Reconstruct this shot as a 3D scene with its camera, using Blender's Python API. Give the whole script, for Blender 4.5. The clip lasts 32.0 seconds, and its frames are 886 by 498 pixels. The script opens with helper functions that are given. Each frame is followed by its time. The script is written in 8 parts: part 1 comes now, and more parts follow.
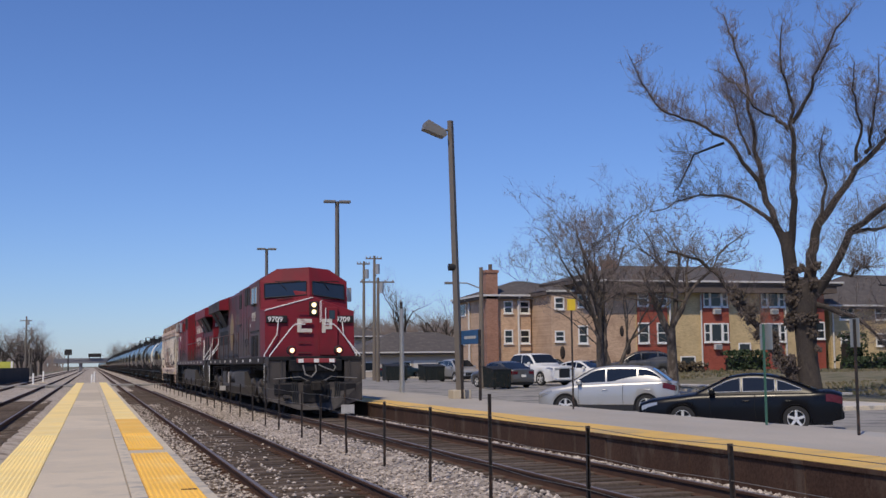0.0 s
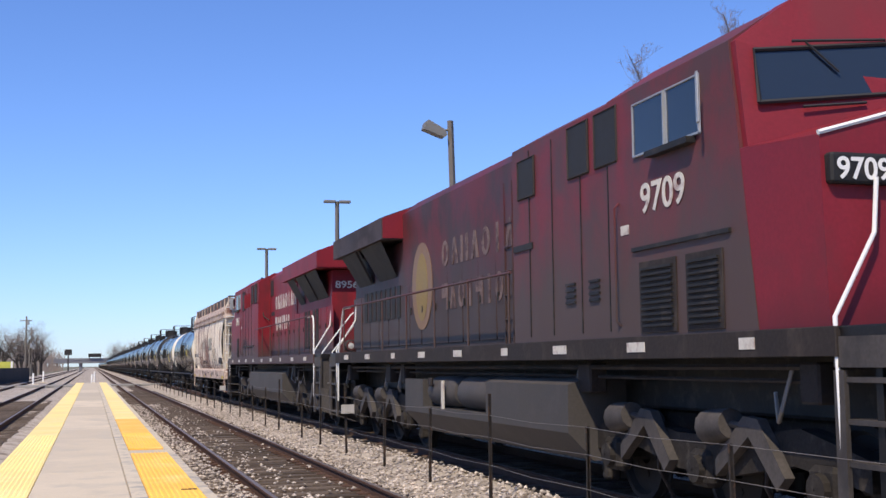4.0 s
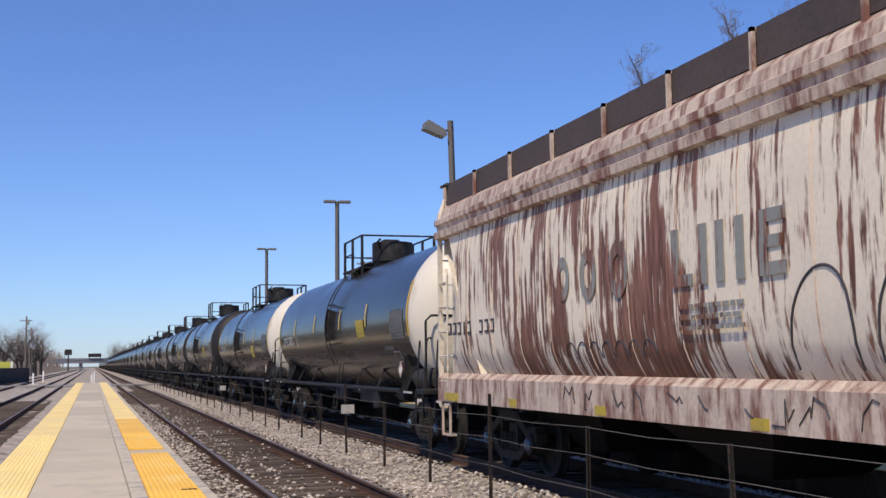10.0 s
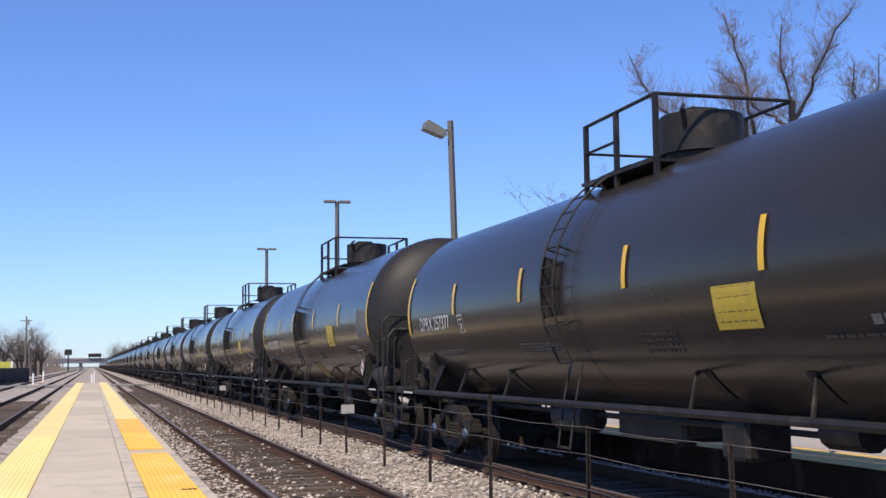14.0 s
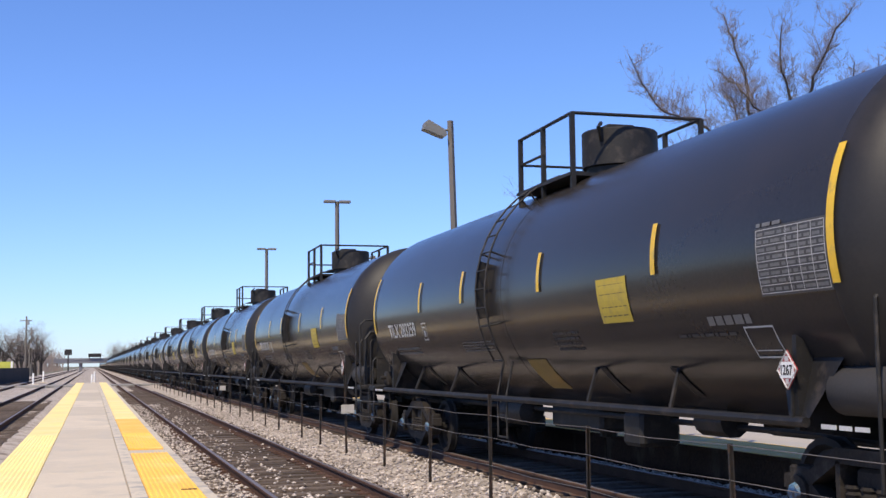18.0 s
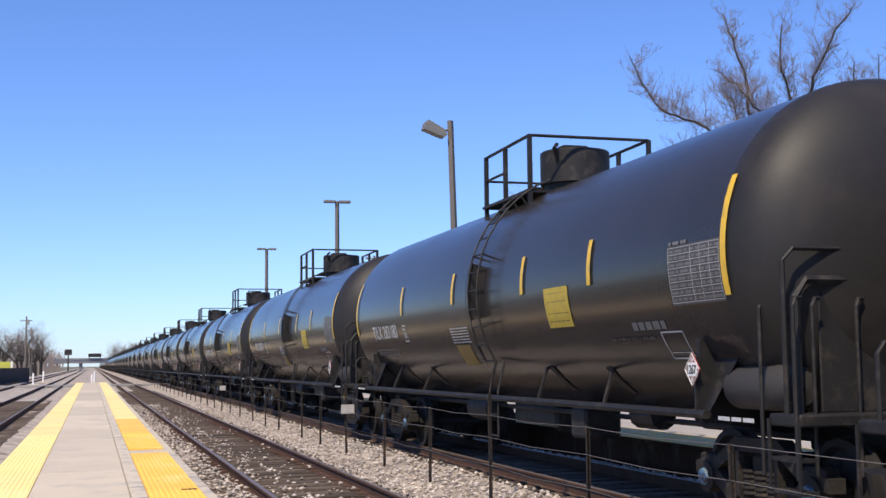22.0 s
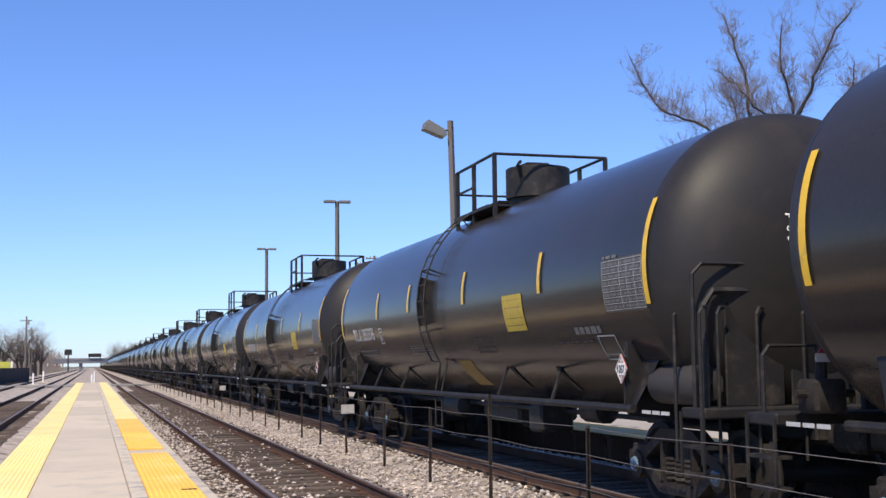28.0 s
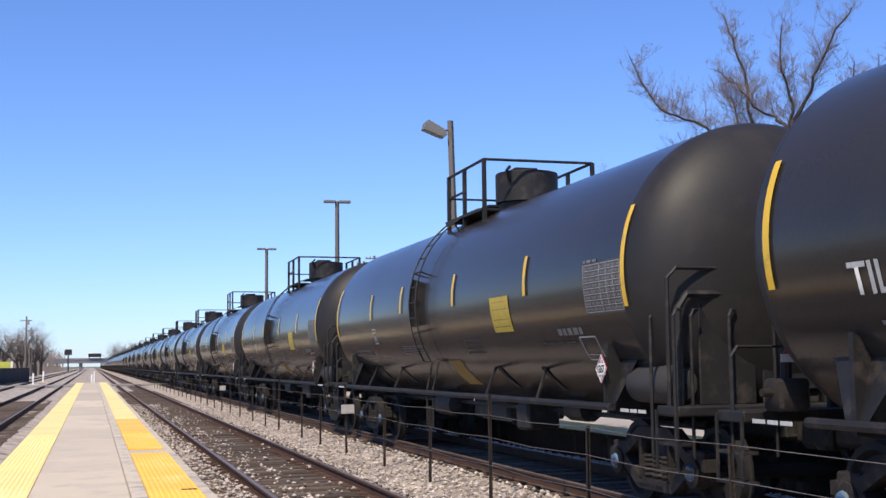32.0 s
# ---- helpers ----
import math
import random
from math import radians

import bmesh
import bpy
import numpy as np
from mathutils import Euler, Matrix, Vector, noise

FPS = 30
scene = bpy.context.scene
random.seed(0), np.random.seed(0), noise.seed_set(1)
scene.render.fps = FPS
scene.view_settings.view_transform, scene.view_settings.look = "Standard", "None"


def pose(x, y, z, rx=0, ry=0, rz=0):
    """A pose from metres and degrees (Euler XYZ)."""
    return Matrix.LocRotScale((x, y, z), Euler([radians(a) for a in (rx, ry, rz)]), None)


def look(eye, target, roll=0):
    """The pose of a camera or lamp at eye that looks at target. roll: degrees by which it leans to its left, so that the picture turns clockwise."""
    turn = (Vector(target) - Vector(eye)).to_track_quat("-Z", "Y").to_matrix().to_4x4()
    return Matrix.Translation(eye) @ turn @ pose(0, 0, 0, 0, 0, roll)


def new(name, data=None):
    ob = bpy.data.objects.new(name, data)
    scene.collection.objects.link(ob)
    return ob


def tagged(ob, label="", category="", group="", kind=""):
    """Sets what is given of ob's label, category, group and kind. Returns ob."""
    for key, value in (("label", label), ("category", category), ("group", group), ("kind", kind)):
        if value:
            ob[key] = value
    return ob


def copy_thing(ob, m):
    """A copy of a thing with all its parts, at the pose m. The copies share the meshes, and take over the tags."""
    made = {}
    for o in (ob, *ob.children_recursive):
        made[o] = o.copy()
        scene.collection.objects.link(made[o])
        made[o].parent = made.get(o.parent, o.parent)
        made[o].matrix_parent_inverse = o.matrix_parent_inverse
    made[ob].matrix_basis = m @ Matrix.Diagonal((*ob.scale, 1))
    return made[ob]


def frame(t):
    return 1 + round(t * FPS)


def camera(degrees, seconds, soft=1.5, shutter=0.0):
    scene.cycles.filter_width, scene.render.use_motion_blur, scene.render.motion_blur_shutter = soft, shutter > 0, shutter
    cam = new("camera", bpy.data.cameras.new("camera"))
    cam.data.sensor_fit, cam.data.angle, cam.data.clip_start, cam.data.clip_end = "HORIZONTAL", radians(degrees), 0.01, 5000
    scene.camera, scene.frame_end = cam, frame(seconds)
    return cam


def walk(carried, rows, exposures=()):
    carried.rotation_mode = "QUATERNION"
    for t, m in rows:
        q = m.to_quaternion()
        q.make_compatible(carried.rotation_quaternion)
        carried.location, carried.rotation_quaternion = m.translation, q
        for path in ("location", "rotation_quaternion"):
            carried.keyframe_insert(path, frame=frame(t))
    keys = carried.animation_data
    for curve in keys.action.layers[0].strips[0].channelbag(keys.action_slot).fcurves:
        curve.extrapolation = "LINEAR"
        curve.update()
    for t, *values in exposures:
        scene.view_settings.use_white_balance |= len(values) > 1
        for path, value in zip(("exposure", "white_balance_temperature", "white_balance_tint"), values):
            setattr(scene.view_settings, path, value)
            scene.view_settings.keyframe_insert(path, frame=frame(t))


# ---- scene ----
# ---- camera on its tripod, on the island platform ----
EYE = (0.0, 0.0, 1.6575)
cam = camera(40.77, 32.0, 1.5)
STAND = look(EYE, (0.28208, 0.95939, 1.6575 + 0.09515), -0.607)
walk(cam, [(0.0, STAND), (32.0, STAND)],
     exposures=[(0.0, -0.62), (2.0, -0.55), (3.2, -0.2), (6.0, 0.10), (7.2, 0.12), (8.0, -0.04), (9.2, -0.28), (10.5, -0.36), (12.5, -0.2), (16.0, 0.04), (32.0, 0.06)])

# ---- daylight: clear spring sky, sun behind the camera ----
SUN = Vector((-0.39, -0.47, 0.79)).normalized()
sun = new("sun", bpy.data.lights.new("sun", "SUN"))
sun.data.energy, sun.data.angle, sun.data.color = 4.7, radians(0.53), (1.0, 0.86, 0.665)
sun.matrix_world = look((0, 0, 60), tuple(Vector((0, 0, 60)) - SUN))
world = bpy.data.worlds.new("sky")
scene.world = world
world.use_nodes = True
wt = world.node_tree
sky = wt.nodes.new("ShaderNodeTexSky")
sky.sky_type, sky.sun_disc = "NISHITA", False
sky.sun_elevation = math.asin(SUN.z)
sky.sun_rotation = math.atan2(SUN.x, SUN.y)
sky.air_density, sky.dust_density, sky.ozone_density = 1.0, 0.15, 3.0
wt.nodes["Background"].inputs["Strength"].default_value = 0.138
tone = wt.nodes.new("ShaderNodeMix")
tone.data_type, tone.blend_type = "RGBA", "MULTIPLY"
tone.inputs[0].default_value = 1.0
tone.inputs[7].default_value = (0.67, 0.84, 1.27, 1)
wt.links.new(sky.outputs["Color"], tone.inputs[6])
wt.links.new(tone.outputs[2], wt.nodes["Background"].inputs["Color"])


# ---- materials ----
def link(nt, a, b):
    nt.links.new(a, b)


def surface(name, col, rough=0.6, metal=0.0, var=0.25, scale=3.0, bump=0.15, grain=40.0, stain=None, amount=0.3,
            stretch=(1, 1, 1), island=0.0, spec=0.5, coat=0.0, each=0.0):
    """A weathered surface: base colour varied at two scales, an optional stain colour in streaks or patches, fine relief."""
    m = bpy.data.materials.new(name)
    m.use_nodes = True
    nt = m.node_tree
    bs = nt.nodes["Principled BSDF"]
    tc = nt.nodes.new("ShaderNodeTexCoord")
    mp = nt.nodes.new("ShaderNodeMapping")
    mp.inputs["Scale"].default_value = stretch
    link(nt, tc.outputs["Object"], mp.inputs["Vector"])
    big = nt.nodes.new("ShaderNodeTexNoise")
    big.inputs["Scale"].default_value, big.inputs["Detail"].default_value = scale, 6
    link(nt, mp.outputs["Vector"], big.inputs["Vector"])
    fine = nt.nodes.new("ShaderNodeTexNoise")
    fine.inputs["Scale"].default_value, fine.inputs["Detail"].default_value = grain, 3
    link(nt, tc.outputs["Object"], fine.inputs["Vector"])
    ramp = nt.nodes.new("ShaderNodeMapRange")
    ramp.inputs["From Min"].default_value, ramp.inputs["From Max"].default_value = 0.3, 0.7
    ramp.inputs["To Min"].default_value, ramp.inputs["To Max"].default_value = 1 - var, 1 + var
    add = nt.nodes.new("ShaderNodeMath")
    add.operation = "MULTIPLY_ADD"
    link(nt, fine.outputs["Fac"], add.inputs[0])
    add.inputs[1].default_value = 0.5
    sub = nt.nodes.new("ShaderNodeMath")
    sub.operation = "MULTIPLY"
    link(nt, big.outputs["Fac"], sub.inputs[0])
    sub.inputs[1].default_value = 0.5
    link(nt, sub.outputs[0], add.inputs[2])
    link(nt, add.outputs[0], ramp.inputs["Value"])
    vm = nt.nodes.new("ShaderNodeVectorMath")
    vm.operation = "SCALE"
    vm.inputs[0].default_value = col[:3]
    link(nt, ramp.outputs["Result"], vm.inputs["Scale"])
    out = vm.outputs["Vector"]
    if island or each:
        src = nt.nodes.new("ShaderNodeNewGeometry").outputs["Random Per Island"] if island else nt.nodes.new("ShaderNodeObjectInfo").outputs["Random"]
        k = island or each
        mr = nt.nodes.new("ShaderNodeMapRange")
        mr.inputs["To Min"].default_value, mr.inputs["To Max"].default_value = 1 - k, 1 + k
        link(nt, src, mr.inputs["Value"])
        v2 = nt.nodes.new("ShaderNodeVectorMath")
        v2.operation = "SCALE"
        link(nt, out, v2.inputs[0])
        link(nt, mr.outputs["Result"], v2.inputs["Scale"])
        out = v2.outputs["Vector"]
    if stain:
        sn = nt.nodes.new("ShaderNodeTexNoise")
        sn.inputs["Scale"].default_value, sn.inputs["Detail"].default_value, sn.inputs["Roughness"].default_value = scale * 1.7, 8, 0.65
        off = nt.nodes.new("ShaderNodeMapping")
        off.inputs["Location"].default_value, off.inputs["Scale"].default_value = (3.1, 7.7, 1.3), stretch
        link(nt, tc.outputs["Object"], off.inputs["Vector"])
        link(nt, off.outputs["Vector"], sn.inputs["Vector"])
        sr = nt.nodes.new("ShaderNodeMapRange")
        sr.inputs["From Min"].default_value, sr.inputs["From Max"].default_value = 0.62 - amount * 0.4, 0.72 - amount * 0.25
        link(nt, sn.outputs["Fac"], sr.inputs["Value"])
        mx = nt.nodes.new("ShaderNodeMix")
        mx.data_type = "RGBA"
        link(nt, sr.outputs["Result"], mx.inputs[0])
        link(nt, out, mx.inputs[6])
        mx.inputs[7].default_value = (*stain[:3], 1)
        out = mx.outputs[2]
    link(nt, out, bs.inputs["Base Color"])
    bs.inputs["Roughness"].default_value, bs.inputs["Metallic"].default_value = rough, metal
    bs.inputs["Specular IOR Level"].default_value = spec
    if coat:
        bs.inputs["Coat Weight"].default_value, bs.inputs["Coat Roughness"].default_value = coat, 0.08
    rr = nt.nodes.new("ShaderNodeMapRange")
    rr.inputs["To Min"].default_value, rr.inputs["To Max"].default_value = max(0.03, rough - 0.12), min(1.0, rough + 0.12)
    link(nt, big.outputs["Fac"], rr.inputs["Value"])
    link(nt, rr.outputs["Result"], bs.inputs["Roughness"])
    if bump:
        bp = nt.nodes.new("ShaderNodeBump")
        bp.inputs["Strength"].default_value, bp.inputs["Distance"].default_value = bump, 0.02
        link(nt, add.outputs[0], bp.inputs["Height"])
        link(nt, bp.outputs["Normal"], bs.inputs["Normal"])
    return m


def glow(name, col, power):
    m = bpy.data.materials.new(name)
    m.use_nodes = True
    bs = m.node_tree.nodes["Principled BSDF"]
    bs.inputs["Base Color"].default_value = (*col, 1)
    bs.inputs["Emission Color"].default_value, bs.inputs["Emission Strength"].default_value = (*col, 1), power
    return m


def pane(name, col, rough=0.06):
    """Dark window glass that mirrors the sky."""
    m = bpy.data.materials.new(name)
    m.use_nodes = True
    bs = m.node_tree.nodes["Principled BSDF"]
    bs.inputs["Base Color"].default_value, bs.inputs["Roughness"].default_value = (*col, 1), rough
    bs.inputs["Specular IOR Level"].default_value = 0.6
    return m


# ---- mesh code ----
class Shape:
    """Collects vertices and faces of one mesh."""

    def __init__(self):
        self.v, self.f, self.mi, self.cur = [], [], [], 0

    def add(self, vs, fs):
        n = len(self.v)
        self.v += [tuple(p) for p in vs]
        self.f += [tuple(i + n for i in f) for f in fs]
        self.mi += [self.cur] * len(fs)
        return self

    def box(self, x0, x1, y0, y1, z0, z1, c=0.0):
        """A box, its upright and level edges chamfered by c."""
        if c <= 0:
            vs = [(x, y, z) for z in (z0, z1) for y in (y0, y1) for x in (x0, x1)]
            return self.add(vs, [(0, 2, 3, 1), (4, 5, 7, 6), (0, 1, 5, 4), (2, 6, 7, 3), (0, 4, 6, 2), (1, 3, 7, 5)])
        ring = lambda a: [(x0 + a + c, y0 + a), (x1 - a - c, y0 + a), (x1 - a, y0 + a + c), (x1 - a, y1 - a - c), (x1 - a - c, y1 - a), (x0 + a + c, y1 - a), (x0 + a, y1 - a - c), (x0 + a, y0 + a + c)]
        vs = [(x, y, z) for z, a in ((z0, c * 0.6), (z0 + c, 0), (z1 - c, 0), (z1, c * 0.6)) for x, y in ring(a)]
        fs = [(7, 6, 5, 4, 3, 2, 1, 0), tuple(range(24, 32))]
        for k in range(3):
            fs += [(k * 8 + i, k * 8 + (i + 1) % 8, k * 8 + 8 + (i + 1) % 8, k * 8 + 8 + i) for i in range(8)]
        return self.add(vs, fs)

    def prism(self, poly, a, b, axis="y"):
        """A polygon pushed along an axis from a to b; poly holds the two other coordinates in xyz order."""
        n = len(poly)
        put = {"x": lambda p, d: (d, p[0], p[1]), "y": lambda p, d: (p[0], d, p[1]), "z": lambda p, d: (p[0], p[1], d)}[axis]
        vs = [put(p, d) for d in (a, b) for p in poly]
        return self.add(vs, [tuple(range(n)), tuple(range(2 * n - 1, n - 1, -1))] + [(i, i + n, (i + 1) % n + n, (i + 1) % n) for i in range(n)])

    def tube(self, pts, r, n=8, caps=True):
        """A round bar along points; r one radius or one a point."""
        pts = [Vector(p) for p in pts]
        rs = r if isinstance(r, (list, tuple)) else [r] * len(pts)
        vs, fs = [], []
        side = None
        for i, p in enumerate(pts):
            d = (pts[min(i + 1, len(pts) - 1)] - pts[max(i - 1, 0)]).normalized()
            if side is None:
                side = d.cross(Vector((0, 0, 1)) if abs(d.z) < 0.9 else Vector((1, 0, 0))).normalized()
            side = (side - d * side.dot(d)).normalized()
            up = d.cross(side)
            vs += [p + (side * math.cos(2 * math.pi * k / n) + up * math.sin(2 * math.pi * k / n)) * rs[i] for k in range(n)]
        for i in range(len(pts) - 1):
            fs += [(i * n + k, i * n + (k + 1) % n, (i + 1) * n + (k + 1) % n, (i + 1) * n + k) for k in range(n)]
        if caps:
            fs += [tuple(range(n - 1, -1, -1)), tuple((len(pts) - 1) * n + k for k in range(n))]
        return self.add(vs, fs)

    def lathe(self, prof, n=24, axis="y", at=(0, 0, 0), a0=0.0, a1=2 * math.pi):
        """A profile of (radius, along) turned about an axis through at."""
        full = abs(a1 - a0 - 2 * math.pi) < 1e-6
        m = n if full else n + 1
        vs, fs = [], []
        for r, s in prof:
            for k in range(m):
                a = a0 + (a1 - a0) * k / n
                c, d = r * math.cos(a), r * math.sin(a)
                p = {"y": (c, s, d), "x": (s, c, d), "z": (c, d, s)}[axis]
                vs.append((p[0] + at[0], p[1] + at[1], p[2] + at[2]))
        for i in range(len(prof) - 1):
            for k in range(n):
                fs.append((i * m + k, i * m + (k + 1) % m, (i + 1) * m + (k + 1) % m, (i + 1) * m + k))
        return self.add(vs, fs)

    def mesh(self, name, mats, smooth=False):
        me = bpy.data.meshes.new(name)
        me.from_pydata(self.v, [], self.f)
        for m in mats if isinstance(mats, (list, tuple)) else [mats]:
            me.materials.append(m)
        if len(me.materials) > 1:
            me.polygons.foreach_set("material_index", self.mi)
        me.update()
        if smooth:
            me.polygons.foreach_set("use_smooth", [True] * len(me.polygons))
            me.set_sharp_from_angle(angle=radians(smooth if smooth is not True else 40))
        return me


def part(name, shape, material, parent, label="", smooth=False, at=None):
    ob = new(name, shape.mesh(name, material, smooth))
    ob.parent = parent
    if at:
        ob.location = at
    if label:
        ob["label"] = label
    return ob


def thing(name, label, category, at=(0, 0, 0), rz=0.0, group="", kind="", shape=None, material=None, smooth=False):
    ob = new(name, shape.mesh(name, material, smooth) if shape else None)
    ob.matrix_basis = pose(*at, 0, 0, rz)
    return tagged(ob, label, category, group, kind)


def word(name, text, size, material, parent, m, depth=0.006, label="", squeeze=1.0, weight=0.0):
    """Letters as a flat raised mesh, lower left corner at the origin of pose m, reading along its x."""
    cu = bpy.data.curves.new(name, "FONT")
    cu.body, cu.size, cu.extrude, cu.offset = text, size, depth / 2, weight
    tmp = bpy.data.objects.new(name, cu)
    scene.collection.objects.link(tmp)
    dg = bpy.context.evaluated_depsgraph_get()
    me = bpy.data.meshes.new_from_object(tmp.evaluated_get(dg))
    bpy.data.objects.remove(tmp)
    bpy.data.curves.remove(cu)
    me.name = name
    me.transform(Matrix.Diagonal((squeeze, 1, 1, 1)))
    me.materials.clear()
    me.materials.append(material)
    ob = new(name, me)
    ob.parent = parent
    ob.matrix_basis = m
    if label:
        ob["label"] = label
    return ob


# ---- palette ----
STONE = surface("ballast_stone", (0.42, 0.36, 0.295), 0.9, var=0.5, scale=1.2, grain=28, bump=0.9, stain=(0.17, 0.13, 0.10), amount=0.25)
OILY = surface("oily_ballast", (0.085, 0.060, 0.045), 0.9, var=0.5, scale=1.5, grain=26, bump=0.9, stain=(0.26, 0.215, 0.175), amount=0.25, stretch=(1, 0.4, 1), spec=0.12)
CHIP = surface("stone_chip", (0.41, 0.355, 0.305), 0.9, var=0.2, scale=8, grain=60, island=0.55)
# ballast under the train: its shade is put into this near-black colour
BEDSHADE = surface("sooty_ballast", (0.036, 0.028, 0.023), 0.9, var=0.5, scale=1.5, grain=26, bump=0.9, stain=(0.075, 0.06, 0.05), amount=0.2, spec=0.12)
SOIL = surface("dry_ground", (0.20, 0.175, 0.13), 0.95, var=0.35, scale=0.15, grain=6, bump=0.4, stain=(0.10, 0.115, 0.05), amount=0.45)
LAWN = surface("spring_grass", (0.105, 0.105, 0.052), 0.95, var=0.45, scale=0.5, grain=14, bump=0.8, stain=(0.21, 0.175, 0.11), amount=0.55)
ASPHALT = surface("asphalt", (0.29, 0.275, 0.25), 0.9, var=0.18, scale=0.5, grain=60, bump=0.3, stain=(0.13, 0.125, 0.12), amount=0.3)
DECK = surface("platform_asphalt", (0.41, 0.37, 0.315), 0.88, var=0.22, scale=0.7, grain=50, bump=0.3, stain=(0.38, 0.365, 0.34), amount=0.25, stretch=(1, 0.35, 1))
CONCRETE = surface("concrete", (0.57, 0.485, 0.36), 0.85, var=0.12, each=0.17, scale=0.8, grain=50, bump=0.2, stain=(0.52, 0.455, 0.355), amount=0.3)
KERB = surface("kerb_concrete", (0.60, 0.52, 0.395), 0.85, var=0.15, scale=1.5, grain=50, bump=0.2, stain=(0.33, 0.31, 0.28), amount=0.3)
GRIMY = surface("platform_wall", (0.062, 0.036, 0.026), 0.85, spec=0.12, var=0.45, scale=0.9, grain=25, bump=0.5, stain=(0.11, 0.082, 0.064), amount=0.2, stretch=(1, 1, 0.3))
YELLOW = surface("tactile_yellow", (0.97, 0.73, 0.28), 0.7, var=0.10, scale=0.5, grain=40, bump=0.1, stain=(0.93, 0.74, 0.34), amount=0.3, each=0.05)
ORANGE = surface("tactile_worn_yellow", (0.90, 0.52, 0.085), 0.7, var=0.10, scale=0.6, grain=40, bump=0.1, stain=(0.90, 0.60, 0.19), amount=0.25, each=0.05)
PAINTY = surface("yellow_edge_paint", (0.72, 0.46, 0.12), 0.75, var=0.14, scale=0.5, grain=30, bump=0.15, stain=(0.50, 0.36, 0.16), amount=0.25)
RAILTOP = surface("worn_steel", (0.22, 0.185, 0.16), 0.5, 0.45, var=0.15, scale=2, grain=30, bump=0.05)
RUSTRAIL = surface("rusty_rail", (0.090, 0.052, 0.037), 0.9, 0.0, var=0.3, scale=3, grain=50, bump=0.4, spec=0.12)
TIE = surface("creosote_tie", (0.115, 0.090, 0.072), 0.9, var=0.35, scale=4, grain=30, bump=0.6, stain=(0.075, 0.055, 0.043), amount=0.3, stretch=(0.3, 2, 1), each=0.35, spec=0.12)
POSTSTEEL = surface("dark_fence_steel", (0.035, 0.030, 0.028), 0.7, 0.4, var=0.3, scale=5, grain=60, stain=(0.12, 0.07, 0.045), amount=0.25)
GALV = surface("galvanised_steel", (0.42, 0.42, 0.41), 0.5, 0.6, var=0.12, scale=6, grain=60, bump=0.05)
WHITE = surface("white_paint", (0.78, 0.77, 0.74), 0.6, var=0.06, scale=4, grain=60, bump=0.05)

# ---- ground ----
ground = thing("ground", "dry open ground with patches of grass reaching the horizon", "ground", kind="structure",
               shape=Shape().add([(-2500, -800, -0.42), (2500, -800, -0.42), (2500, 4500, -0.42), (-2500, 4500, -0.42)], [(0, 1, 2, 3)]), material=SOIL)

XN, XT, XL, XM = 2.976, 6.853, -3.30, -7.35     # track centres
ZN, ZT = 0.0, 0.0695


def ballast_bed():
    """One bed of crushed stone under all the tracks, uneven, with shoulders."""
    s = Shape()
    xs = [-12.5, -10.5] + [-10 + 0.45 * i for i in range(25)] + [1.36, 1.7, 2.0, 2.23, 2.6, 2.98, 3.35, 3.73, 4.0, 4.4, 4.8, 5.2, 5.6, 6.1, 6.45, 6.85, 7.25, 7.61, 7.9, 8.3, 8.7]
    ys = [-40, -10, 5] + [8 + 0.55 * i for i in range(90)] + [60 + 4 * i for i in range(30)] + [190, 260, 400, 700, 1500]
    tracks = ((XN, ZN), (XT, ZT), (XL, ZN), (XM, ZN))
    for y in ys:
        for x in xs:
            z = -0.40
            for c, top in tracks:
                a = abs(x - c)
                z = max(z, top - (0.215 if a < 0.8 else 0.128 if c == XT else 0.165) - max(0.0, a - 1.25) * 0.15)
            if x < -10.2:
                z = -0.40
            z += 0.035 * noise.noise((x * 1.1, y * 0.8, 0)) + 0.02 * noise.noise((x * 4, y * 4, 3))
            s.v.append((x, y, z))
    n = len(xs)
    for j in range(len(ys) - 1):
        for i in range(n - 1):
            s.f.append((j * n + i, j * n + i + 1, (j + 1) * n + i + 1, (j + 1) * n + i))
            m = (xs[i] + xs[i + 1]) / 2
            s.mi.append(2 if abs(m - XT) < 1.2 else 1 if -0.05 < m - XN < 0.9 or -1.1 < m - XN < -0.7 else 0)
    return thing("ballast", "grey-brown crushed stone ballast under and between the tracks", "ballast", kind="structure", shape=s, material=[STONE, OILY, BEDSHADE], smooth=True)


ballast = ballast_bed()


